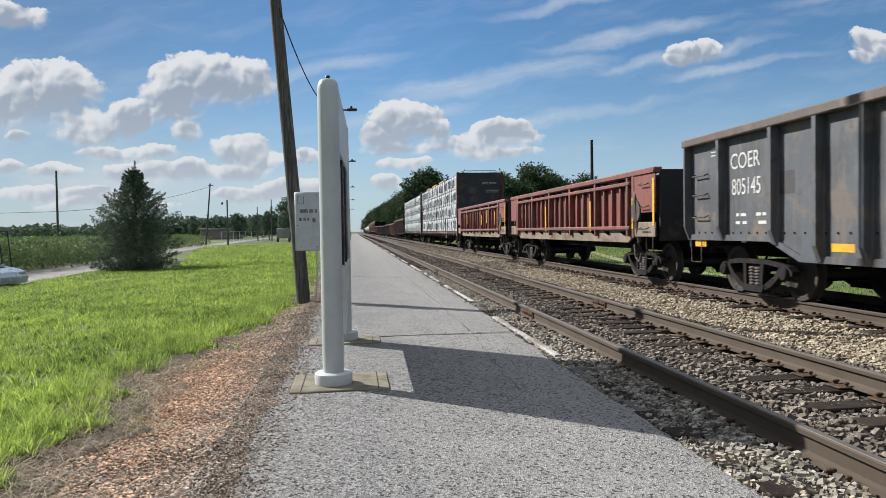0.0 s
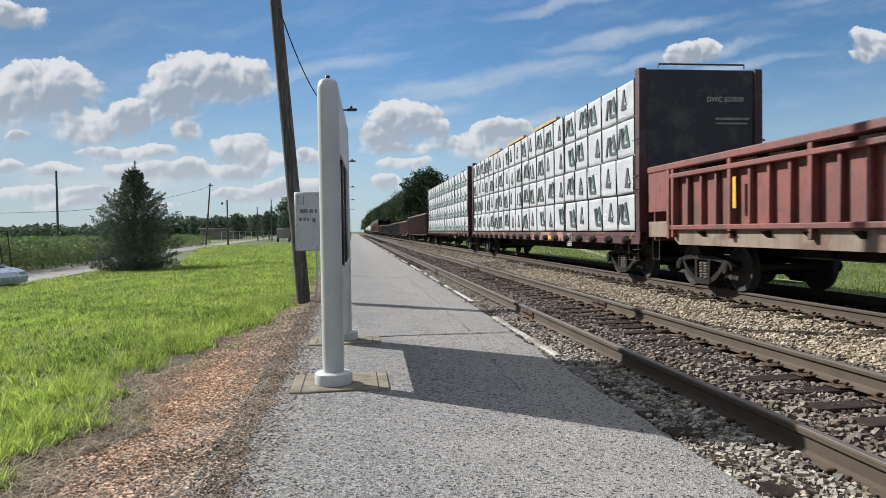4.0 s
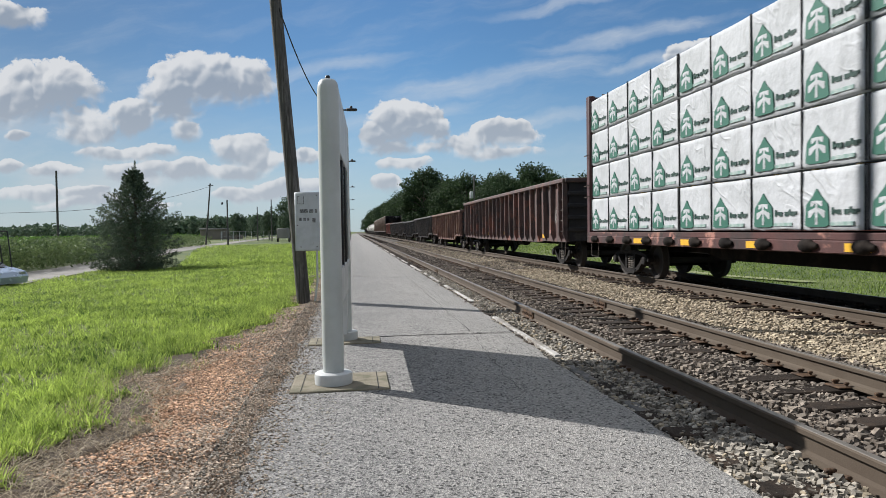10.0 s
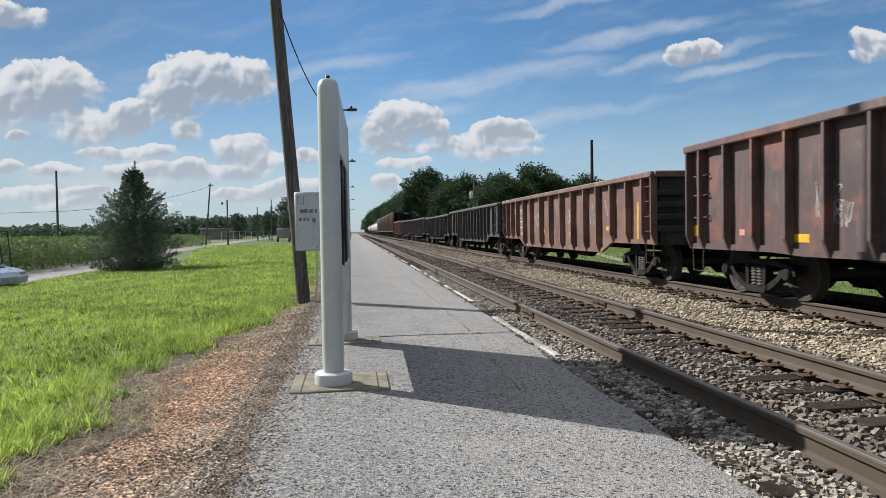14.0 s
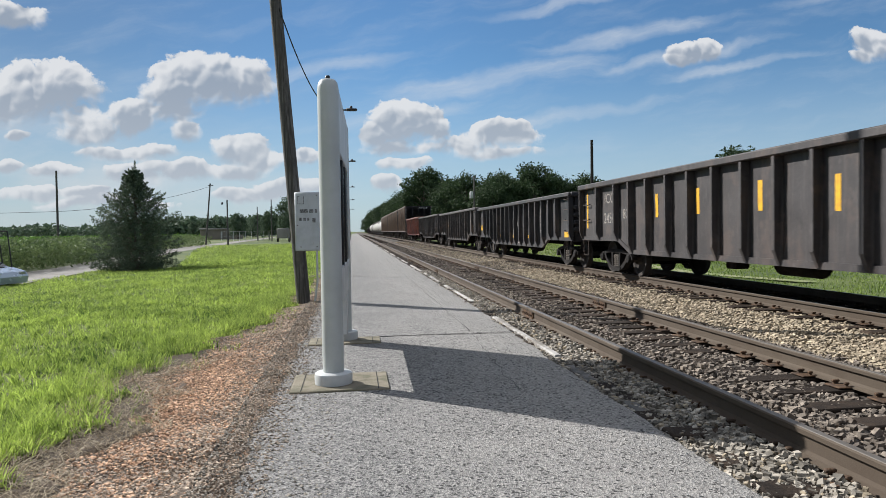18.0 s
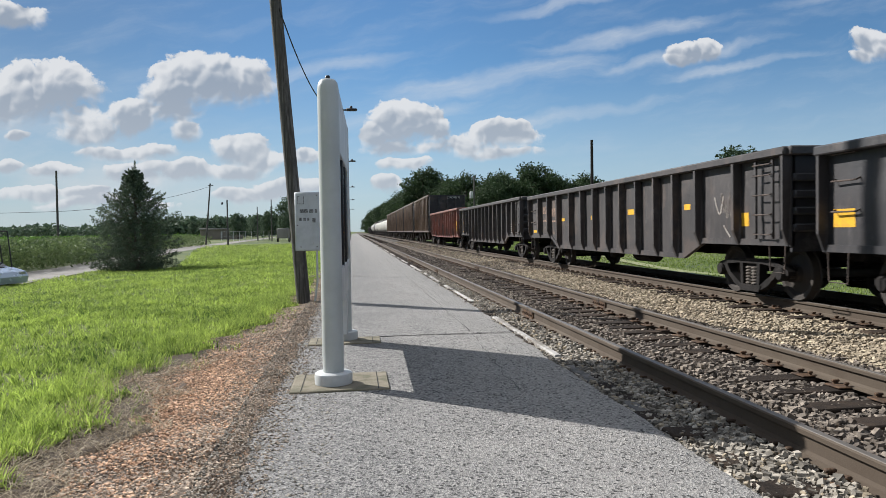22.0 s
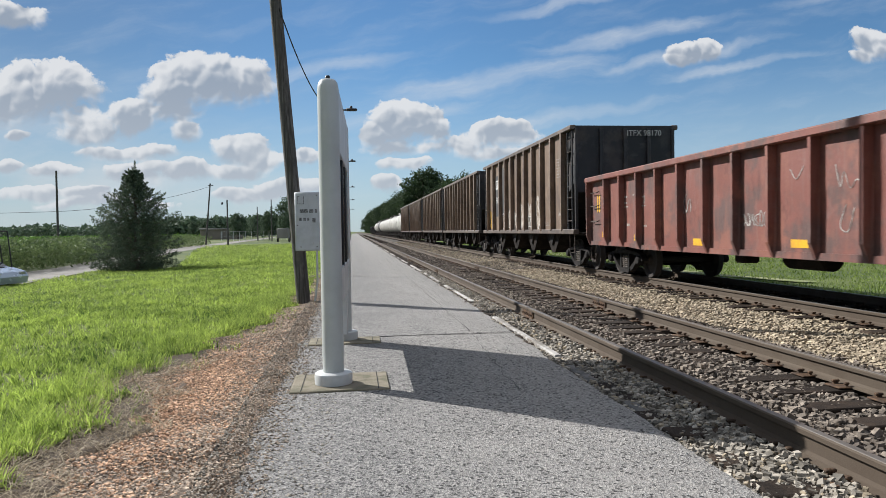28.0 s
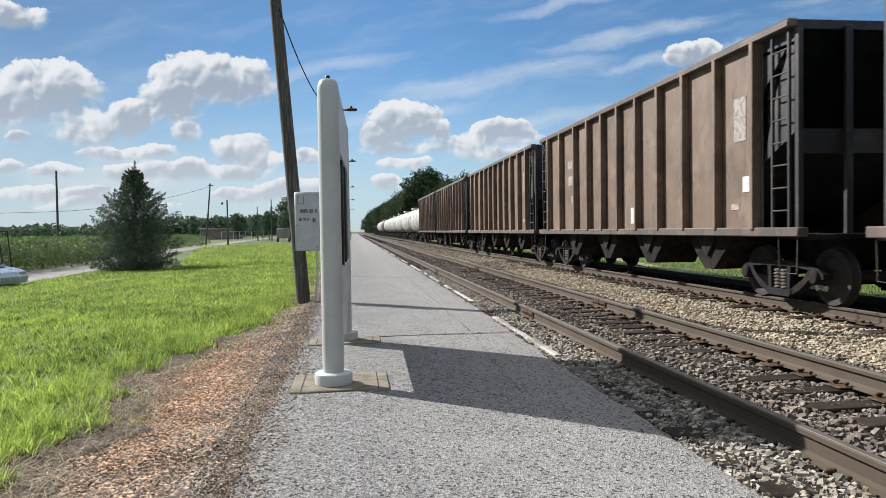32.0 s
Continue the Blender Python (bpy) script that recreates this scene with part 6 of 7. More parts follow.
def creased(m):
    """Slanting pulls and small puckers in a stretched sheet."""
    n = Nodes(m.node_tree)
    co = n.put("ShaderNodeTexCoord").outputs["Object"]
    each = n.put("ShaderNodeObjectInfo").outputs["Random"]
    away = n.put("ShaderNodeVectorMath")
    away.operation = "MULTIPLY_ADD"
    n.link(each, away.inputs[0])
    away.inputs[1].default_value = (13, 29, 17)
    n.link(co, away.inputs[2])
    bent = n.put("ShaderNodeVectorMath")
    bent.operation = "MULTIPLY_ADD"
    n.link(n.noise(away.outputs[0], 0.9, 2.0, 0.5, colour=True), bent.inputs[0])
    bent.inputs[1].default_value = (0.9, 0.9, 0.9)
    n.link(away.outputs[0], bent.inputs[2])
    pull = n.noise(n.stretch(n.stretch(bent.outputs[0], (1, 1, 1), turn=(radians(-42), 0, 0)), (1, 0.8, 3.4)), 1.0, 2.0, 0.5)
    fold = n.math("MINIMUM", n.math("ABSOLUTE", n.math("SUBTRACT", pull, 0.5)), 0.05)
    where = n.ramp(n.noise(away.outputs[0], 0.8, 2.0, 0.5), 0.42, 0.62)
    swag = n.noise(n.stretch(away.outputs[0], (1, 1.6, 1.0)), 2.4, 3.0, 0.6)
    pucker = n.noise(away.outputs[0], 9.0, 4.0, 0.6)
    b = n.put("ShaderNodeBump")
    b.inputs["Strength"].default_value, b.inputs["Distance"].default_value = 0.9, 0.045
    tall = n.math("ADD", n.math("MULTIPLY", n.math("MULTIPLY", fold, where), -7.0), n.math("ADD", n.math("MULTIPLY", swag, 0.75), n.math("MULTIPLY", pucker, 0.28)))
    n.link(tall, b.inputs["Height"])
    n.link(b.outputs[0], m.node_tree.nodes["Principled BSDF"].inputs["Normal"])


creased(WRAP)
SILL_RED = surf("maroon_sill", (0.085, 0.030, 0.026), 0.7, second=(0.055, 0.026, 0.024), scale=1.4, third=(0.36, 0.17, 0.13), third_scale=1.1, third_band=(0.55, 0.60), streak=(0.03, 0.022, 0.02), streak_scale=(1, 1.6, 1.0), streak_band=(0.5, 0.7), grain=0.2, bump=0.2)
MAROON = painted("maroon_bulkhead", (0.060, 0.013, 0.016), (0.042, 0.011, 0.013), (0.070, 0.024, 0.020))
GREEN_INK = surf("green_print", (0.030, 0.125, 0.088), 0.6, bump=0.0, grain=0.1)
DARK_GREEN_INK = surf("dark_green_print", (0.035, 0.080, 0.066), 0.6, second=(0.08, 0.12, 0.105), scale=7, bump=0.0, grain=0.1)
GREY_INK = surf("grey_print", (0.055, 0.062, 0.062), 0.6, bump=0.0, grain=0.1)
STRAP = surf("dark_strap", (0.02, 0.02, 0.022), 0.6, bump=0.0)
DUNNAGE = surf("raw_lumber", (0.50, 0.36, 0.18), 0.8, second=(0.40, 0.28, 0.13), scale=6, bump=0.2)


def flat_shapes(shapes, ink, lift=0.0, size=1.0):
    """Printed shapes, outlines of across and up, turned so that they read from the platform."""
    g = Geo()
    for pts in shapes:
        g.prism([(-u * size, w * size) for u, w in pts], "x", -0.001 - lift, 0.028)
    return g.mesh("print", ink, 0)


HOUSE = [[(-0.27, -0.31), (-0.20, -0.34), (0.16, -0.34), (0.23, -0.31), (0.20, 0.05), (0.06, 0.21), (-0.02, 0.33), (-0.10, 0.21), (-0.24, 0.05)]]
TREE_IN_HOUSE = [[(-0.045, -0.30), (0.005, -0.30), (0.0, 0.12), (-0.04, 0.12)],
                 [(-0.19, -0.18), (-0.155, -0.18), (-0.04, -0.06), (-0.04, 0.0), (-0.19, -0.06)], [(0.15, -0.18), (0.15, -0.06), (0.0, 0.0), (0.0, -0.06), (0.115, -0.18)],
                 [(-0.14, 0.02), (-0.105, 0.02), (-0.04, 0.08), (-0.04, 0.12), (-0.14, 0.11)], [(0.10, 0.02), (0.10, 0.11), (0.0, 0.12), (0.0, 0.08), (0.065, 0.02)]]
WORDS = [[(0.25 + k * 0.043, -0.12 + (0.02 if k % 3 == 1 else 0)), (0.278 + k * 0.043, -0.12 + (0.02 if k % 3 == 1 else 0)), (0.278 + k * 0.043, -0.03 + (0.02 if k in (0, 4, 7) else -0.015)), (0.25 + k * 0.043, -0.03 + (0.02 if k in (0, 4, 7) else -0.015))] for k in range(11) if k != 4]
FOOT = [[(0.23, -0.29), (0.62, -0.29), (0.62, -0.23), (0.23, -0.23)]]
PALE_INK = surf("pale_green_print", (0.20, 0.30, 0.265), 0.6, second=(0.36, 0.42, 0.40), scale=14, bump=0.0)
CHEVRON_DARK = [[(-0.38, -0.20), (-0.27, -0.20), (-0.15, 0.21), (-0.23, 0.21)]]
CHEVRON_GREY = [[(-0.22, 0.21), (-0.12, 0.21), (0.02, -0.16), (-0.08, -0.20)], [(-0.08, 0.21), (-0.02, 0.21), (0.04, -0.04), (0.0, 0.02)]]
CHEVRON_GREEN = [[(-0.03, -0.21), (0.38, -0.21), (0.18, 0.25), (0.10, 0.22)]]
CHEVRON_CUT = [[(0.09, -0.14), (0.26, -0.14), (0.24, -0.09), (0.14, -0.09), (0.16, 0.07), (0.11, 0.03)]]
CHEVRON_TILT = [[(-0.16, -0.18), (0.15, -0.20), (0.03, 0.22), (-0.02, 0.22)]]


PRINTS = {
    "house": {"green": flat_shapes(HOUSE, GREEN_INK, 0.0, 0.9), "cut": flat_shapes(TREE_IN_HOUSE, WRAP, 0.003, 0.9), "words": flat_shapes(WORDS, DARK_GREEN_INK), "foot": flat_shapes(FOOT, PALE_INK)},
    "chevron": {"green": flat_shapes(CHEVRON_GREEN, DARK_GREEN_INK, 0.001, 1.0), "cut": flat_shapes(CHEVRON_CUT, WRAP, 0.004, 1.0), "dark": flat_shapes(CHEVRON_DARK, GREY_INK, 0.002, 1.0), "grey": flat_shapes(CHEVRON_GREY, GREY_INK, 0.003, 1.0)},
    "partial": {"green": flat_shapes(CHEVRON_TILT, GREY_INK, 0.001, 1.0), "cut": flat_shapes(CHEVRON_CUT, WRAP, 0.004, 0.7)},
}
STRAP_MESH = Geo().box((-0.006, -0.007, 0.0), (0.02, 0.007, 1.0)).mesh("strap", STRAP, 0)


def lumber_car(s, L, design, label):
    car = empty("lumber_car", pose(TRACK_X, s, 0.17), label, "freight car", "cars of the freight train")
    HALF, TOP, DECK = 1.44, 4.56, 1.08
    part("deck", Geo().box((-1.45, 0.0, 0.98), (1.45, L, DECK), 0.01), SILL_RED, car)
    for m in (-1, 1):
        lo, hi = sorted((m * 1.32, m * 1.46))
        part("side_sill", Geo().box((lo, 0.0, 0.80), (hi, L, 0.98), 0.015), SILL_RED, car)
        for k in range(19):
            y = 0.7 + (L - 1.4) * k / 18
            part("strap_winch", Geo().lathe([(0.03, y - 0.20), (0.07, y - 0.08), (0.095, y - 0.05), (0.095, y + 0.08), (0.05, y + 0.16)], "y", (m * 1.48, 0, 0.90), 10), UNDER, car)
    part("centre_beam", Geo().box((-0.06, 0.2, DECK), (0.06, L - 0.2, TOP), 0.01), RED_CAR, car)
    part("centre_sill", Geo().box((-0.25, 0.0, 0.60), (0.25, L, 0.98), 0.02), UNDER, car)
    part("side_skirt", Geo().prism([(3.2, 0.98), (L - 3.2, 0.98), (L - 5.2, 0.52), (5.2, 0.52)], "x", -0.5, 0.5), UNDER, car, smooth=0)
    for y, d in ((0.0, -1), (L, 1)):
        a, b = sorted((y, y - d * 0.22))
        # black face paints in the bulkhead's shade; only the posts are maroon
        bulk = part("bulkhead", Geo().box((-1.36, a + 0.05, 0.95), (1.36, b - 0.05, TOP + 0.10), 0.02), BLACK_CAR, car, "tall steel end bulkhead, face painted dark for shade")
        for m in (-1, 1):
            lo, hi = sorted((m * 1.26, m * 1.45))
            part("bulkhead_post", Geo().box((lo, a, 0.85), (hi, b, TOP + 0.12), 0.02), MAROON, bulk)
            rungs(car, m * 1.45, a + 0.03, b - 0.03, [2.0, 2.3, 3.1])
            stirrup(car, m * 1.4, *sorted((y - d * 0.2, y - d * 0.75)), 0.85, 0.45)
        part("top_rail", Geo().tube([(-1.0, y, TOP + 0.12), (-1.0, y, TOP + 0.2), (1.0, y, TOP + 0.2), (1.0, y, TOP + 0.12)], 0.02, 6), GRAB, car)
        coupler(car, y, d)
    rows, cols = 4, 4
    y0, y1 = 0.32, L - 0.32
    long = (y1 - y0) / cols
    tall = (TOP - DECK - 0.04) / rows
    each = 5 if design == "chevron" else 4
    for m in (-1, 1):
        for j in range(rows):
            for i in range(cols):
                r = random.Random(i * 7 + j * 31 + (5 if m > 0 else 0))
                a, b = y0 + i * long + 0.012, y0 + (i + 1) * long - 0.012
                z0, z1 = DECK + 0.03 + j * tall, DECK + 0.03 + (j + 1) * tall - 0.035
                face = HALF - 0.01 - r.uniform(0, 0.035)
                nseg = 36
                g = Geo()
                vs = []
                rise = z1 - z0
                prof = [(0.08, z0), (face - 0.025, z0), (face, z0 + 0.03)] + [(face, z0 + rise * q) for q in (0.1, 0.3, 0.5, 0.7, 0.9)] + [(face, z1 - 0.03), (face - 0.025, z1), (0.08, z1)]
                np_ = len(prof)
                for k in range(nseg + 1):
                    y = a + (b - a) * k / nseg
                    for q, (px, pz) in enumerate(prof):
                        wob = 0.014 * noise.noise((y * 1.7, pz * 2.2, i + j * 3 + m)) + 0.010 * noise.noise((y * 5 + pz * 4, pz * 5 - y * 2, i + 9 * j)) if 1 < q < np_ - 2 else 0
                        vs.append((m * (px + wob), y, pz + (0.014 * noise.noise((y * 1.3, j, i)) if q > np_ - 4 else 0)))
                fs = [(k * np_ + q, k * np_ + (q + 1) % np_, (k + 1) * np_ + (q + 1) % np_, (k + 1) * np_ + q) for k in range(nseg) for q in range(np_)]
                fs += [tuple(range(np_)), tuple(range(nseg * np_, nseg * np_ + np_))]
                g.add(vs, fs)
                pack = part("wrapped_lumber", g, WRAP, car, "white-wrapped lumber with printed marks", smooth=50)
                x = -(face + 0.018)
                if m < 0:
                    turned = r.choice((0, 0, 1)) if design == "chevron" else 0
                    for k in range(each):
                        yc, zc = a + long * (k + 0.5) / each, (z0 + z1) / 2 - (0.10 if design == "house" else 0.03)
                        kind = design if design == "house" or r.random() < 0.72 else "partial"
                        slide, drop = (r.uniform(-0.02, 0.02), 0.0) if design == "house" else (r.uniform(-0.22, 0.22), r.uniform(-0.05, 0.07))
                        for key, me in PRINTS[kind].items():
                            if key in ("dark", "grey") and r.random() < 0.12:
                                continue
                            part("print", me, GREEN_INK, pack).matrix_basis = pose(x, yc + slide + (0.27 if design == "house" else 0.0), zc + drop) @ Matrix.Diagonal((1, *((1.12, 0.86) if design == "house" else (1.02, 1.12)), 1))
                    for k in range(each + 1):
                        y = min(max(a + long * k / each, a + 0.012), b - 0.012)
                        part("strap", STRAP_MESH, STRAP, pack).matrix_basis = pose(x, y, z0) @ Matrix.Diagonal((1, 1, z1 - z0, 1))
                g = Geo()
                for k in range(6):
                    y = a + 0.3 + (long - 0.6) * k / 5
                    g.box((min(m * 0.1, m * (face - 0.12)), y - 0.045, z1), (max(m * 0.1, m * (face - 0.12)), y + 0.045, z1 + 0.034))
                part("dunnage", g, DUNNAGE, pack, smooth=0)
    if design == "chevron":
        for k in range(3):
            part("corner_guard", Geo().box((-HALF - 0.01, y0 + 6 + k * 4.2, TOP - 0.03), (-HALF + 0.12, y0 + 8.6 + k * 4.2, TOP + 0.07), 0.01), DUNNAGE, car, "yellow wooden edge guard")
    truck(car, 2.0)
    truck(car, L - 2.0)
    marks(car, -1.464, [(1.4 + 2.28 * k, 0.89, 0.48, 0.11) for k in range(int((L - 2) / 2.28))] if design == "house" else [(0.75, 0.90, 0.5, 0.10), (7.2, 0.9, 0.40, 0.10)])
    marks(car, -1.466, [(5.05, 0.86, 0.46, 0.36)], BLACK_CAR, "data_panel")
    marks(car, -1.469, [(5.05, 1.03, 0.46, 0.015), (5.05, 0.69, 0.46, 0.015), (4.83, 0.86, 0.015, 0.36), (5.27, 0.86, 0.015, 0.36), (5.05, 0.80, 0.44, 0.012), (5.05, 0.92, 0.012, 0.22), (5.16, 0.98, 0.12, 0.03), (5.16, 0.90, 0.10, 0.03), (5.16, 0.85, 0.12, 0.02), (5.05, 0.74, 0.30, 0.03)], LETTER, "panel_lines")
    return car


lum_a = keep(lumber_car(42.3, 21.9, "chevron", "red centre-beam car stacked with white-wrapped lumber, dark triangle prints"))
keep(lumber_car(65.6, 20.8, "house", "red centre-beam car stacked with white-wrapped lumber, green house prints"))

for words, y in (("DWC", 19.25), ("627", 18.15), ("010", 17.0)):
    lettering(lum_a, words, -1.464, y, 0.82, 0.13, 0.42)
end_lettering(lum_a, "DWC 627010", 0.35, 0.03, 3.95, 0.11, 0.85)
marks_end = Geo().box((0.35, 0.035, 3.55), (1.15, 0.045, 3.60)).box((0.35, 0.035, 3.45), (1.10, 0.045, 3.49))
part("small_lettering", marks_end, FADED, lum_a, smooth=0)

# --- gondolas behind the lumber ---
g1 = keep(gondola(88.4, 18.9, 2.68, BROWN_CAR, "tall rust-brown gondola car with many straight ribs and yellow patches", 21, 0.52, 0.74, 0.78, width=0.15, ladder="rungs"))
marks(g1, XS, [(18.45, 1.11, 0.38, 0.21), (15.45, 1.0, 0.40, 0.12), (12.2, 0.99, 0.43, 0.12), (8.91, 1.02, 0.42, 0.12), (2.41, 0.95, 0.48, 0.13), (0.45, 1.19, 0.33, 0.23), (5.6, 1.0, 0.42, 0.12)])
marks(g1, XS, [(16.97, 1.08, 0.16, 0.10), (1.64, 1.08, 0.26, 0.12)], PINK, "faded_patch")
g2 = keep(gondola(108.8, 14.8, 2.36, OXIDE_CAR, "oxide-brown gondola car with kicked-up ends and white lettering", [0.55, 1.45, 2.45, 3.45, 4.45, 5.55, 6.65, 7.85, 9.0, 10.3, 11.32, 12.43, 13.29, 14.1], 0, 0.56, 0.82, width=0.19))
marks(g2, XS, [(11.65, 1.03, 0.43, 0.11), (8.76, 1.10, 0.42, 0.12), (5.68, 1.03, 0.50, 0.11), (2.57, 1.17, 0.46, 0.10)])
marks(g2, -1.376, [(0.85, 1.33, 0.08, 0.84), (14.0, 1.5, 0.05, 1.0)])
marks(g2, XS, [(12.72, 1.85, 0.10, 0.22), (12.90, 1.85, 0.10, 0.22), (11.7, 1.46, 0.60, 0.03), (11.7, 1.24, 0.60, 0.03), (12.8, 1.15, 0.4, 0.02), (11.9, 1.60, 0.2, 0.04)], LETTER, "small_lettering")
lettering(g2, "190799", XS, 12.02, 1.74, 0.20, 0.60)
g3 = keep(gondola(124.6, 15.3, 2.35, DARK_CAR, "dark grey gondola car with upright yellow stripes and white lettering", [1.36, 2.6, 3.45, 4.36, 5.31, 6.2, 7.1, 8.03, 8.95, 9.88, 10.85, 11.80, 12.70, 13.94], 0, 0.58, 0.86, width=0.19, ladder="ladder"))
marks(g3, XS, [(11.85, 1.62, 0.12, 0.48), (10.36, 1.64, 0.12, 0.49), (8.56, 1.66, 0.13, 0.48), (6.55, 1.66, 0.12, 0.48), (4.77, 1.61, 0.11, 0.49), (14.75, 1.65, 0.10, 0.94)])
lettering(g3, "ICG", XS, 13.42, 1.80, 0.24, 0.62, FADED)
lettering(g3, "2456", XS, 13.47, 1.30, 0.26, 0.66, FADED)
lettering(g3, "82", XS, 12.22, 1.40, 0.22, 0.32, FADED)
marks(g3, XS + 0.001, [(13.0, 1.42, 0.85, 0.34), (12.1, 1.50, 0.55, 0.3)], DARK_PATCH, "paint_patch")
g4 = keep(gondola(140.8, 15.0, 2.24, BLACK_CAR, "black battered gondola car with white scrawls and yellow patches", 15, 1.42, 0.55, 0.82, width=0.17, ladder="rungs", dents=2.2))
marks(g4, XS, [(14.4, 1.27, 0.42, 0.24), (12.19, 0.94, 0.40, 0.12), (9.87, 0.91, 0.43, 0.12), (7.55, 0.91, 0.44, 0.12), (5.2, 0.91, 0.35, 0.12), (3.15, 0.97, 0.35, 0.12), (0.5, 0.97, 0.42, 0.23)])
g5 = keep(gondola(156.5, 15.1, 2.33, DARK_CAR, "dark brown-grey gondola car with a side ladder and small yellow patches", [1.40, 2.7, 3.62, 4.5, 5.45, 6.40, 7.3, 8.25, 9.25, 10.3, 11.55, 12.6, 13.75], 0, 0.58, 0.88, width=0.19, ladder="ladder"))
marks(g5, XS, [(11.08, 1.45, 0.28, 0.09), (8.4, 1.46, 0.34, 0.12), (5.72, 1.54, 0.47, 0.12), (3.04, 1.56, 0.26, 0.11), (1.1, 1.29, 0.36, 0.22), (14.4, 1.10, 0.45, 0.09)])
g6 = keep(gondola(172.8, 15.1, 2.40, DARK_CAR, "dark grey gondola car with side ladder and yellow stripes", 13, 1.38, 0.58, 0.88, width=0.19, ladder="ladder"))
marks(g6, XS, [(0.98, 1.19, 0.14, 0.44), (7.28, 0.96, 0.25, 0.62), (10.16, 1.17, 0.25, 0.48), (14.4, 1.52, 0.13, 0.91)])
marks(g6, XS, [(1.85, 1.38, 0.42, 0.02), (1.85, 1.06, 0.42, 0.02), (2.06, 1.22, 0.02, 0.34), (1.64, 1.22, 0.02, 0.34), (1.85, 1.22, 0.42, 0.015), (1.85, 1.30, 0.34, 0.03), (1.80, 1.13, 0.22, 0.03), (8.31, 0.95, 0.05, 0.5)], FADED, "data_panel")
marks(g6, XS, [(13.6, 1.62, 0.18, 0.2), (13.3, 1.62, 0.18, 0.2), (12.6, 1.65, 0.2, 0.2), (11.7, 1.65, 0.14, 0.2), (11.45, 1.65, 0.14, 0.2)], FADED, "worn_lettering")
PALE_SPRAY = surf("pale_spray", (0.46, 0.44, 0.41), 0.8, second=(0.20, 0.17, 0.155), scale=7, spread=(0.40, 0.60), grain=0.2, bump=0.0)
g7 = keep(gondola(188.9, 14.7, 2.52, REDRUST_CAR, "rust-red gondola car with white scrawls and a row of yellow patches", 12, 1.35, 0.70, 0.74, width=0.18))
marks(g7, XS, [(13.4, 1.02, 0.42, 0.14), (11.35, 0.96, 0.42, 0.14), (8.52, 0.90, 0.43, 0.13), (5.52, 0.92, 0.46, 0.12), (3.65, 0.91, 0.43, 0.12), (1.58, 0.90, 0.44, 0.12)])
marks(g7, XS, [(0.9, 1.45, 0.18, 0.6)], YELLOW, "reflector_patch")


def scrawl(car, lines, r=0.022, material=None, x=XS - 0.002):
    """Sprayed strokes on the side sheet: each a line of y and z."""
    for pts in lines:
        vs, fs = [], []
        n = 5 * (len(pts) - 1)
        path = [Vector((np.interp(k / n * (len(pts) - 1), range(len(pts)), [q[0] for q in pts]), np.interp(k / n * (len(pts) - 1), range(len(pts)), [q[1] for q in pts]))) for k in range(n + 1)]
        for _ in range(4):
            path = [path[0]] + [(path[k - 1] + path[k] * 2 + path[k + 1]) / 4 for k in range(1, n)] + [path[-1]]
        for k, q in enumerate(path):
            d = (path[min(k + 1, n)] - path[max(k - 1, 0)]).normalized()
            w = Vector((-d.y, d.x)) * r
            vs += [(skin(car, x, q.x + w.x, q.y + w.y), q.x + w.x, q.y + w.y), (skin(car, x, q.x - w.x, q.y - w.y), q.x - w.x, q.y - w.y)]
        fs = [(2 * k, 2 * k + 2, 2 * k + 3, 2 * k + 1) for k in range(n)]
        part("spray_stroke", Geo().add(vs, fs), material or FADED, car, smooth=0)


scrawl(g4, [[(9.6, 2.0), (9.2, 2.0), (9.0, 1.7), (9.3, 1.4), (9.2, 1.0), (9.0, 0.75), (8.7, 0.62)], [(8.6, 1.2), (8.4, 1.0), (8.2, 0.75), (7.9, 0.62)], [(7.7, 2.0), (7.6, 1.3), (7.8, 0.9), (7.2, 0.70), (6.6, 0.66)], [(6.4, 1.9), (6.2, 1.2), (6.35, 0.9)]], 0.018)
scrawl(g7, [[(5.0, 1.98), (4.9, 1.6), (4.85, 1.95), (4.72, 1.6), (4.6, 1.8), (4.45, 1.62)], [(4.8, 1.45), (4.95, 1.15), (4.75, 1.05), (4.65, 1.4)], [(5.95, 2.0), (5.8, 1.8), (5.65, 2.02)]], 0.007, PALE_SPRAY)
marks(g7, XS, [(12.40, 1.82, 0.05, 0.22), (12.22, 1.82, 0.05, 0.22), (12.31, 1.84, 0.16, 0.04), (12.03, 1.90, 0.18, 0.04), (12.03, 1.76, 0.18, 0.04), (11.52, 1.93, 0.20, 0.035), (11.45, 1.82, 0.045, 0.20), (11.25, 1.82, 0.045, 0.22), (11.05, 1.86, 0.15, 0.04), (10.99, 1.80, 0.04, 0.2)], FADED, "worn_lettering")
marks(g7, XS, [(12.2, 1.67, 0.62, 0.03), (11.2, 1.66, 0.62, 0.03), (11.9, 1.25, 0.18, 0.05), (10.95, 1.22, 0.20, 0.04)], FADED, "painted_line")
marks(g7, XS, [(13.94, 1.82, 0.07, 0.46), (13.80, 1.82, 0.07, 0.46)])
scrawl(g2, [[(4.4, 2.0), (4.2, 1.3)], [(3.9, 1.9), (3.6, 1.95), (3.55, 1.5), (3.9, 1.3)], [(3.1, 1.9), (2.9, 1.5)]], 0.035)
WORN_BROWN = surf("worn_brown_paint", (0.105, 0.080, 0.066), 0.75, second=(0.045, 0.038, 0.036), scale=1.6, spread=(0.35, 0.60), grain=0.2, bump=0.15, third=(0.16, 0.115, 0.085), third_scale=2.2)
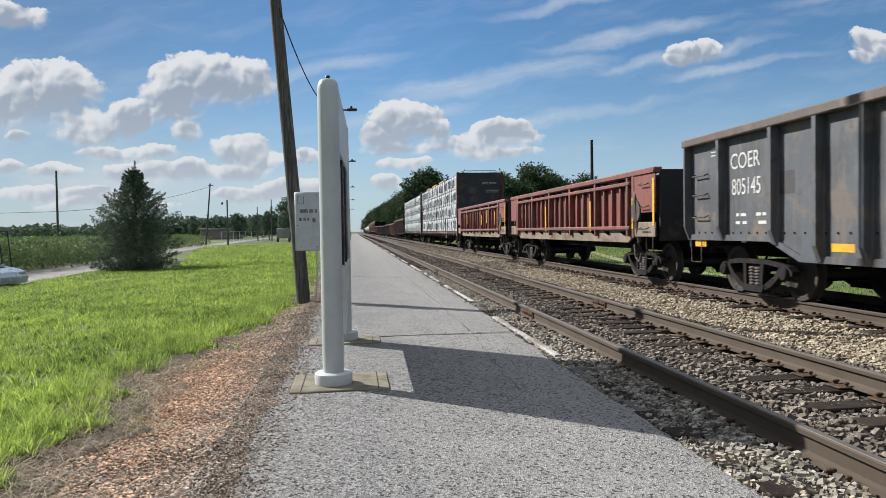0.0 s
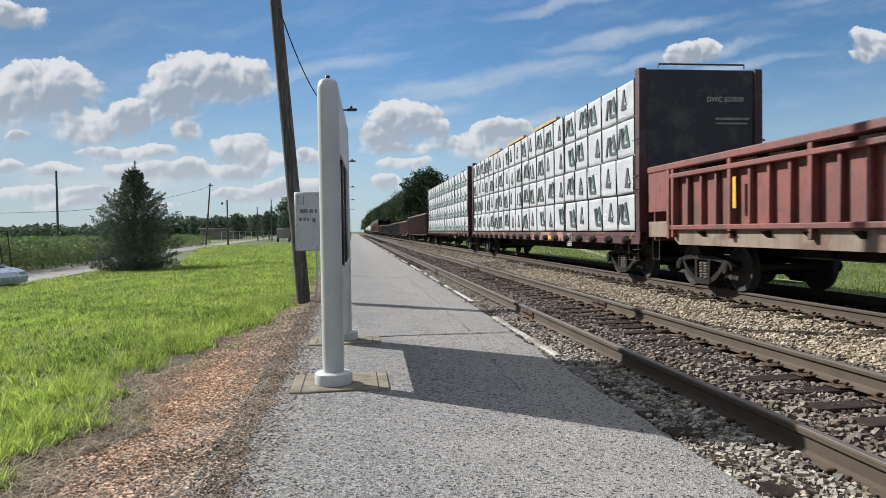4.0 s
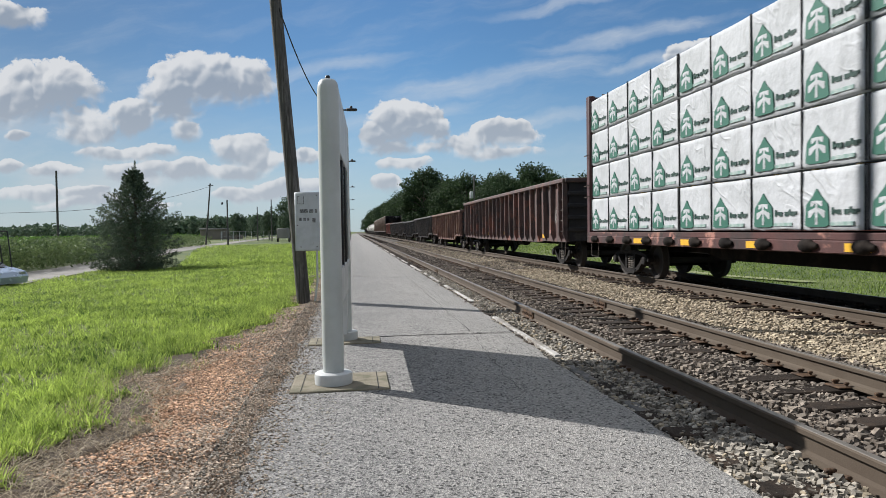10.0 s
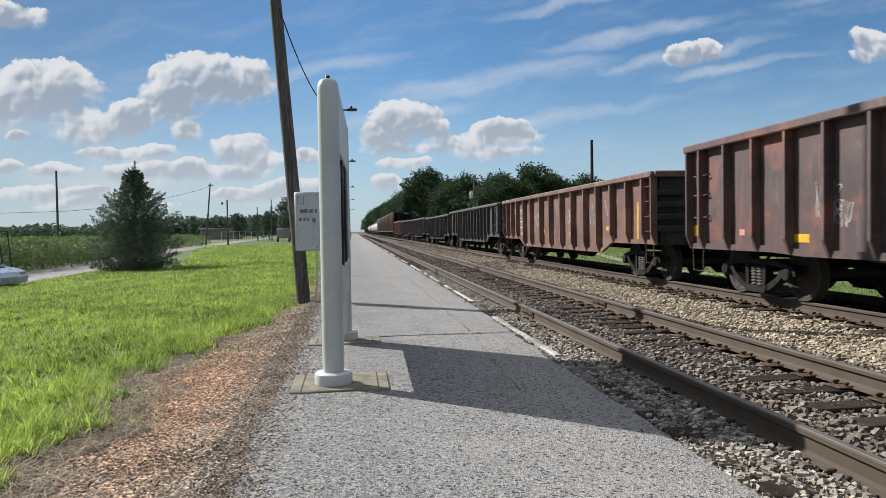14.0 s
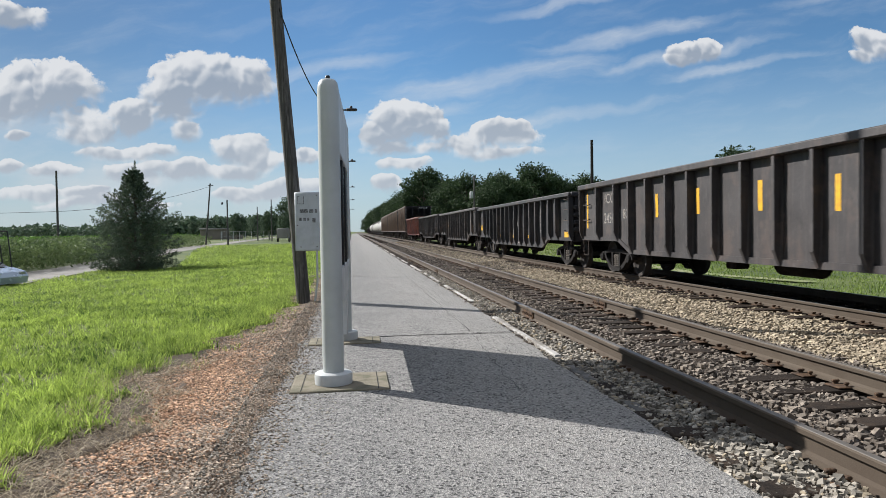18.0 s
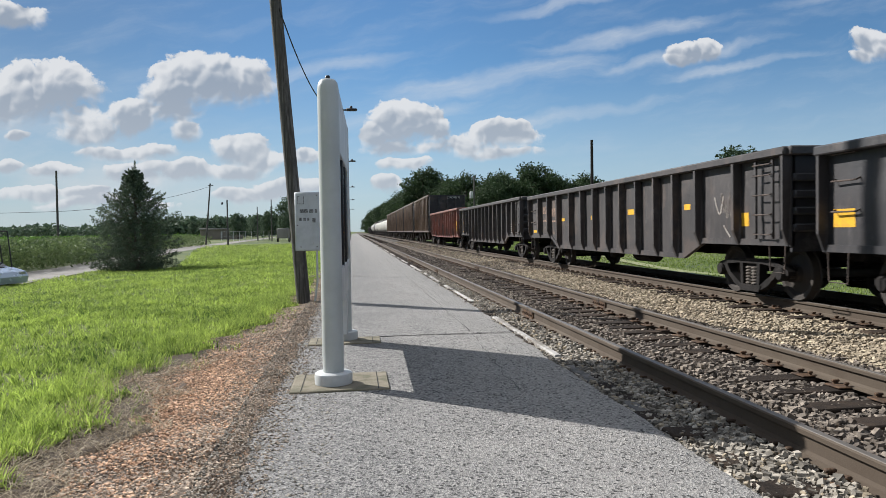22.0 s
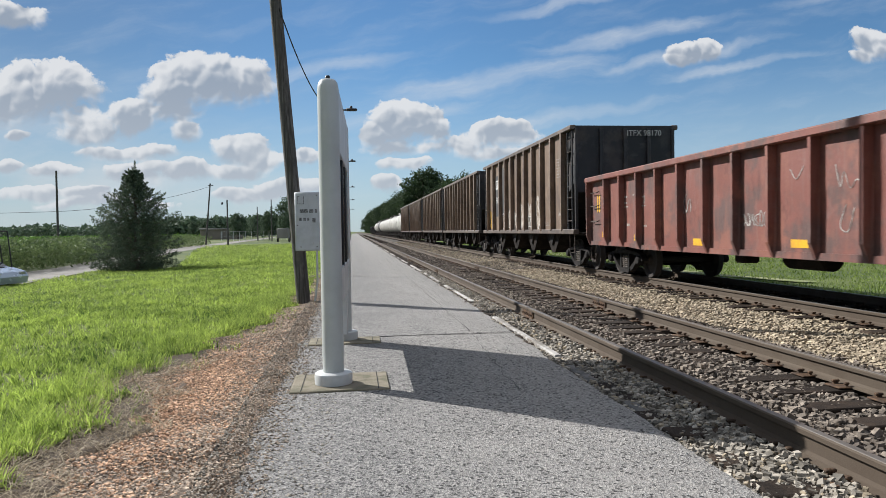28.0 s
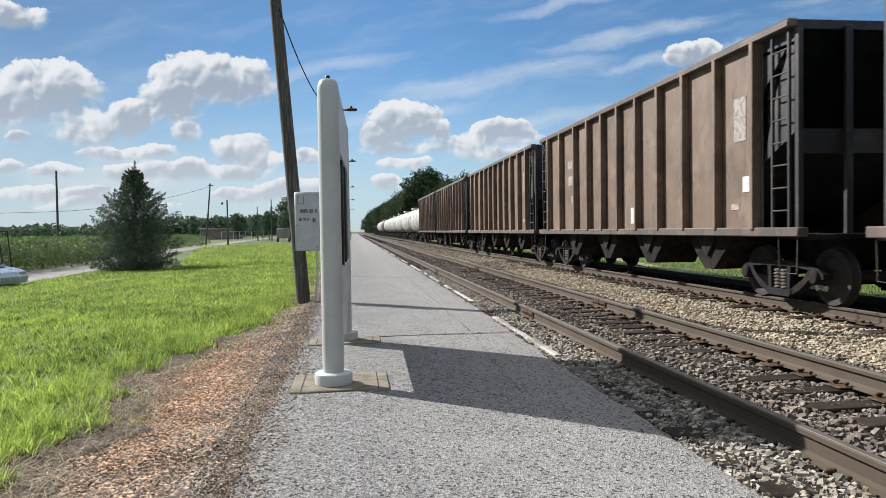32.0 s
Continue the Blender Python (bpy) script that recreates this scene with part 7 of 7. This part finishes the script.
FADED_RUST = surf("faded_rust_lettering", (0.30, 0.19, 0.13), 0.8, second=(0.12, 0.085, 0.07), scale=8, spread=(0.40, 0.60), grain=0.2, bump=0.0)
for y, w in ((14.02, 0.30), (13.05, 0.95), (11.9, 0.85)):
    marks(g5, XS + 0.002, [(y, 1.58, w, 1.15)], WORN_BROWN, "worn_patch")
marks(g5, XS, [(13.32, 1.80, 0.13, 0.24), (13.12, 1.80, 0.13, 0.24), (12.92, 1.80, 0.13, 0.24), (12.22, 1.70, 0.15, 0.26), (12.0, 1.70, 0.15, 0.26), (11.78, 1.70, 0.15, 0.26), (13.1, 1.45, 0.55, 0.06), (12.0, 1.42, 0.5, 0.05)], FADED_RUST, "worn_lettering")
scrawl(g5, [[(2.2, 1.7), (2.0, 1.3), (1.9, 1.7)], [(1.9, 1.2), (1.7, 1.0)]], 0.015)



def tag(car, y, z, wide, tall, seed, r=0.014, material=None, x=XS - 0.002, loops=3):
    """A sprayed tag of looping strokes about y and z."""
    q = random.Random(seed)
    lines = []
    for k in range(loops):
        cy, cz = y + (k - (loops - 1) / 2) * wide / loops, z + q.uniform(-0.08, 0.08) * tall
        a, b, turn = wide / loops * q.uniform(0.35, 0.7), tall * q.uniform(0.3, 0.5), q.uniform(0, 6)
        f, g = q.choice(((1, 2), (2, 1), (2, 3), (1, 1.5), (1.5, 2))), q.uniform(0, 3)
        n = 16
        lines.append([(cy + a * math.cos(turn + f[0] * math.tau * i / n * 0.9), cz + b * math.sin(g + f[1] * math.tau * i / n * 0.9)) for i in range(n + 1)])
    scrawl(car, lines, r, material, x)


GHOST_SPRAY = surf("ghost_spray", (0.17, 0.145, 0.13), 0.8, second=(0.075, 0.062, 0.056), scale=5, spread=(0.40, 0.62), grain=0.3, bump=0.1, third=(0.27, 0.24, 0.21), third_scale=4.0)
CHALK_SPRAY = surf("chalk_spray", (0.40, 0.35, 0.29), 0.8, second=(0.21, 0.155, 0.115), scale=4, spread=(0.42, 0.62), grain=0.3, bump=0.1, third=(0.50, 0.46, 0.41), third_scale=3.0)


def bubble(car, y, z, wide, tall, seed, fill, line, x=XS - 0.001, r=0.013):
    """One fat sprayed letter: an uneven filled patch with a pale outline and a stroke or two inside."""
    q = random.Random(seed)
    n, turn = 18, q.uniform(0, 6)
    rim = []
    for k in range(n):
        a = math.tau * k / n
        push = 1 + 0.16 * math.sin(3 * a + turn) + 0.10 * math.sin(5 * a + 2 * turn) + q.uniform(-0.05, 0.05)
        c, d = math.cos(a), math.sin(a)
        rim.append((y + wide / 2 * push * math.copysign(abs(c) ** 0.75, c), z + tall / 2 * push * math.copysign(abs(d) ** 0.75, d)))
    if fill:
        part("spray_patch", Geo().add([(skin(car, x, y, z), y, z)] + [(skin(car, x, y + (a - y) * e, z + (b - z) * e), y + (a - y) * e, z + (b - z) * e) for e in (0.5, 1.0) for a, b in rim],
                                      [(0, 1 + k, 1 + (k + 1) % n) for k in range(n)] + [(1 + k, 1 + n + k, 1 + n + (k + 1) % n, 1 + (k + 1) % n) for k in range(n)]), fill, car, smooth=0)
    lines = [rim + rim[:2]]
    for k in range(q.choice((1, 2))):
        a = q.uniform(-0.25, 0.25) * wide
        lines.append([(y + a, z + tall * q.uniform(0.1, 0.35)), (y + a * 0.4 + q.uniform(-0.1, 0.1) * wide, z), (y - a, z - tall * q.uniform(0.1, 0.3))])
    scrawl(car, lines, r, line, x - 0.002)


for k in range(13):
    y = 13.1 - k * 0.81
    if k % 2 == 0 or k in (5, 7):
        bubble(g4, y, 1.42 + 0.08 * math.sin(k * 2.1), 0.50, 1.05 + 0.2 * math.sin(k), 10 + k, GHOST_SPRAY, PALE_SPRAY, r=0.010)
    else:
        tag(g4, y, 1.45, 0.42, 0.75, 10 + k, 0.009, PALE_SPRAY, loops=3)
for k, (y, z, w, h) in enumerate(((15.05, 1.55, 0.5, 0.55), (14.8, 1.35, 0.45, 0.4), (4.2, 1.5, 0.5, 0.6), (3.2, 1.4, 0.5, 0.55), (1.2, 1.6, 0.3, 0.6))):
    tag(g1, y, z, w, h, 40 + k, 0.008, PALE_SPRAY, loops=4)
for k, (y, z, w, h) in enumerate(((9.3, 1.6, 0.6, 0.35), (6.9, 1.3, 0.6, 0.3), (3.2, 1.6, 0.7, 0.5), (2.1, 1.5, 0.6, 0.6))):
    tag(g7, y, z, w, h, 60 + k, 0.008, PALE_SPRAY, loops=4)
for k, (y, z, w, h) in enumerate(((3.8, 1.6, 0.6, 0.6), (6.0, 1.5, 0.5, 0.6), (9.6, 1.5, 0.6, 0.5))):
    tag(g2, y, z, w, h, 70 + k, 0.012, PALE_SPRAY)
tag(g5, 1.75, 1.55, 0.5, 0.5, 80, 0.007, GHOST_SPRAY)

# --- coal hoppers ---
def hopper(s, L, label, H=4.08):
    car = empty("hopper_car", pose(TRACK_X, s, 0.17), label, "freight car", "cars of the freight train")
    X, a, b = 1.47, 1.15, L - 1.15
    for m in (-1, 1):
        part("side_sheet", Geo().box((min(m * X, m * (X - 0.03)), a, 1.14), (max(m * X, m * (X - 0.03)), b, H - 0.05)), TAN_HOPPER, car, smooth=0)
        for share in (0.0, 0.099, 0.202, 0.298, 0.395, 0.489, 0.581, 0.674, 0.771, 0.889, 1.0):
            y = a + 0.07 + (b - a - 0.14) * share
            part("post", Geo().box((min(m * X, m * (X + 0.145)), y - 0.05, 1.12), (max(m * X, m * (X + 0.145)), y + 0.05, H - 0.10), 0.012), TAN_HOPPER, car)
        part("top_chord", Geo().box((min(m * (X - 0.05), m * (X + 0.13)), 0.3, H - 0.13), (max(m * (X - 0.05), m * (X + 0.13)), L - 0.3, H), 0.02), CHORD, car)
        part("side_sill", Geo().box((min(m * (X - 0.05), m * (X + 0.12)), 0.1, 1.02), (max(m * (X - 0.05), m * (X + 0.12)), L - 0.1, 1.16), 0.015), CHORD, car)
        for y, d in ((0.3, 1), (L - 0.3, -1)):
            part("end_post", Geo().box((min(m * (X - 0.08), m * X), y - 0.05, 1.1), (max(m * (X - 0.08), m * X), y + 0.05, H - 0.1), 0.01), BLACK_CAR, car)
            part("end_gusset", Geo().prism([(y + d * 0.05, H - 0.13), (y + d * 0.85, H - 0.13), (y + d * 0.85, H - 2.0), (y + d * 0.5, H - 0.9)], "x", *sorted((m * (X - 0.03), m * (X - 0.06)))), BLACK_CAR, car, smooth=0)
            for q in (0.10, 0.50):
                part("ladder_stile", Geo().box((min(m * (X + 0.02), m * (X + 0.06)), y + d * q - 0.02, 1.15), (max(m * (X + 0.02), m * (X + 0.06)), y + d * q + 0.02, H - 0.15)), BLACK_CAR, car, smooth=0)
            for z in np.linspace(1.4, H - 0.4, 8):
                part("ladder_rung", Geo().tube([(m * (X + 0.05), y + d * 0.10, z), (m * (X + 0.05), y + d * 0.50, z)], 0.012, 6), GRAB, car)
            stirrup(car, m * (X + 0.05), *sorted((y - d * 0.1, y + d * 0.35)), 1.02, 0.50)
    # slope sheets and end walls carry their shade as near-black colour
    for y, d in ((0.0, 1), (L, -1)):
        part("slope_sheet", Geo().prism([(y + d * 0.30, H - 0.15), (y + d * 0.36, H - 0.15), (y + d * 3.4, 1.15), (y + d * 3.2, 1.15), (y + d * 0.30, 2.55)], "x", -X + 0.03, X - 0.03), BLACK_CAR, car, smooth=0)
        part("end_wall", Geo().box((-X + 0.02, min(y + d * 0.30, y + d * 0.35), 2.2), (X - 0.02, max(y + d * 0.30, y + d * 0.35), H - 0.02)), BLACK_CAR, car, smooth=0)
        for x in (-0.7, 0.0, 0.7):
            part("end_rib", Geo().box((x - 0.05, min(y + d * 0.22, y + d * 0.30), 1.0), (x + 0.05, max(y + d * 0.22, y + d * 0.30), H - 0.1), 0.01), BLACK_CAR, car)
        part("end_platform", Geo().box((-1.35, min(y, y + d * 0.9), 0.98), (1.35, max(y, y + d * 0.9), 1.06), 0.01), UNDER, car)
        coupler(car, y, -d)
    part("top_cap", Geo().box((-X + 0.03, 0.38, H - 0.35), (X - 0.03, L - 0.38, H - 0.30)), UNDER, car, smooth=0)
    part("centre_sill", Geo().box((-0.25, 0.0, 0.60), (0.25, L, 1.0), 0.02), UNDER, car)
    nb = 4
    for k in range(nb):
        y = 3.1 + (L - 6.2) * k / (nb - 1)
        for m in (-1, 1):
            bay = part("hopper_bay", Geo().prism([(y - 0.85, 1.02), (y + 0.85, 1.02), (y + 0.16, 0.42), (y - 0.16, 0.42)], "x", *sorted((m * 1.30, m * 0.35))), UNDER, car, "dark sloping hopper bay", smooth=0)
            part("bay_gusset", Geo().prism([(y - 0.34, 1.03), (y + 0.34, 1.03), (y + 0.03, 0.66), (y - 0.03, 0.66)], "x", *sorted((m * 1.31, m * 1.36))), TRUCK, bay, smooth=0)
    truck(car, 1.35)
    truck(car, L - 1.35)
    return car


HOP = [(204.3, 14.0), (219.4, 13.9), (233.8, 14.1), (248.7, 14.0), (263.1, 13.9)]
hop = [keep(hopper(s, L, "dusty brown coal hopper car with upright posts and dark ends", H=4.10)) for s, L in HOP]
XH = -1.474
marks(hop[0], XH + 0.001, [(10.83, 2.62, 1.12, 1.75), (9.57, 2.75, 0.94, 2.0)], DARK_PATCH, "paint_patch")
marks(hop[0], XH - 0.001, [(10.95, 3.10, 0.82, 0.38)], LETTER, "white_panel")
lettering(hop[0], "IT FX", XH - 0.006, 11.30, 2.97, 0.26, 0.70, BLACK_CAR)
lettering(hop[0], "98170", XH - 0.002, 11.28, 2.30, 0.28, 0.66)
marks(hop[0], XH, [(12.5, 1.60, 0.10, 0.75), (7.35, 1.45, 0.10, 0.45), (4.80, 1.45, 0.10, 0.5), (1.36, 2.0, 0.11, 1.25)])
marks(hop[0], XH, [(1.9, 2.75 + 0.09 * k, 0.34 - 0.02 * (k % 3), 0.03) for k in range(7)] + [(3.1, 1.30, 0.62, 0.02), (3.1, 1.37, 0.62, 0.02), (2.75, 1.50, 0.12, 0.12), (1.75, 1.62, 0.26, 0.09)], FADED, "worn_lettering")
for k in range(9):
    y = 10.05 - k * 0.70
    bubble(hop[0], y, 1.52 + 0.05 * math.sin(k * 1.7) + 0.02 * k, 0.78, 0.62 + 0.045 * k, 90 + k, CHALK_SPRAY if k > 1 else None, PALE_SPRAY, XH - 0.002, 0.018)
marks(hop[0], XH - 0.008, [(5.42, 1.62, 0.50, 0.025), (5.42, 1.28, 0.50, 0.025), (5.19, 1.45, 0.025, 0.36), (5.34, 1.45, 0.025, 0.36), (5.48, 1.45, 0.025, 0.36), (5.65, 1.45, 0.025, 0.36)], LETTER, "data_panel")
end_lettering(hop[0], "ITFX 98170", 0.25, 0.205, 3.78, 0.16, 1.0)
for k in (1, 2):
    marks(hop[k], XH, [(10.6, 3.0, 0.7, 0.22), (10.6, 2.55, 0.6, 0.26), (10.4, 2.0, 0.5, 0.22), (1.75, 2.9, 0.35, 0.7), (1.9, 1.5, 0.25, 0.1)], FADED, "worn_panel")
    marks(hop[k], XH, [(6.1, 1.45, 0.35, 0.35), (1.55, 1.85, 0.25, 0.25)], LETTER, "data_panel")

# --- tank cars, far back ---
TANK_W = surf("tank_white", (0.50, 0.49, 0.45), 0.5, second=(0.42, 0.40, 0.36), scale=0.8, streak=(0.20, 0.17, 0.14), streak_scale=(0.8, 2.0, 0.5), bump=0.05)
TANK_B = surf("tank_black", (0.03, 0.03, 0.032), 0.5, second=(0.05, 0.045, 0.042), scale=0.8, bump=0.05)


def tank_car(s, L, paint, label):
    car = empty("tank_car", pose(TRACK_X, s, 0.17), label, "freight car", "cars of the freight train")
    R, zc = 1.42, 2.28
    part("tank", Geo().lathe([(0.2, 0.55), (0.9, 0.65), (1.28, 0.85), (R, 1.2), (R, L - 1.2), (1.28, L - 0.85), (0.9, L - 0.65), (0.2, L - 0.55)], "y", (0, 0, zc), 28), paint, car)
    for y in (2.6, L / 2, L - 2.6):
        part("tank_band", Geo().lathe([(R, y - 0.08), (R + 0.02, y - 0.08), (R + 0.02, y + 0.08), (R, y + 0.08)], "y", (0, 0, zc), 28), TANK_B, car)
    part("dome", Geo().lathe([(0.45, zc + 1.3), (0.45, zc + 1.65), (0.4, zc + 1.72)], "z", (0, L / 2, 0), 14), paint, car)
    part("walkway", Geo().box((-1.1, L / 2 - 1.3, zc + 1.36), (1.1, L / 2 + 1.3, zc + 1.42), 0.01), UNDER, car)
    part("sill", Geo().box((-0.3, 0.0, 0.7), (0.3, L, 1.0), 0.02), UNDER, car)
    for y, d in ((0.0, -1), (L, 1)):
        part("end_platform", Geo().box((-1.4, min(y, y - d * 1.6), 0.95), (1.4, max(y, y - d * 1.6), 1.05), 0.01), UNDER, car)
        coupler(car, y, d)
    truck(car, 1.6)
    truck(car, L - 1.6)
    return car


s = 278.6
for k in range(9):
    keep(tank_car(s, 12.6, TANK_B if k == 6 else TANK_W, "dusty black tank car with bands" if k == 6 else "off-white tank car with dark streaks and bands"))
    s += 13.5
for k in range(3):
    keep(gondola(s, 15.0, 2.6, BLACK_CAR, "dark gondola car at the far end of the visible train", 13, 1.3, 0.6, 0.85))
    s += 16.0


# ---- motion of the train ----
def travelled(t):
    """Metres that the train has rolled after t seconds; it slows a little."""
    return 6.912 * t - 0.0105 * t * t


def motions():
    times = [0, 4, 8, 12, 16, 20, 24, 28, 32]
    for car in CARS:
        x, y, z = car.location
        walk(car, [(t, pose(x, y - travelled(t), z)) for t in times])
    n = 480
    for m, wheels in SPINNERS.items():
        first = wheels[0]
        rows = [(32.0 * k / n, pose(0, m, 0.42, math.degrees(travelled(32.0 * k / n) / 0.42), 0, 0)) for k in range(n + 1)]
        walk(first, rows)
        for w in wheels[1:]:
            w.rotation_mode = "QUATERNION"
            keys = w.animation_data_create()
            keys.action = first.animation_data.action
            keys.action_slot = first.animation_data.action_slot


motions()
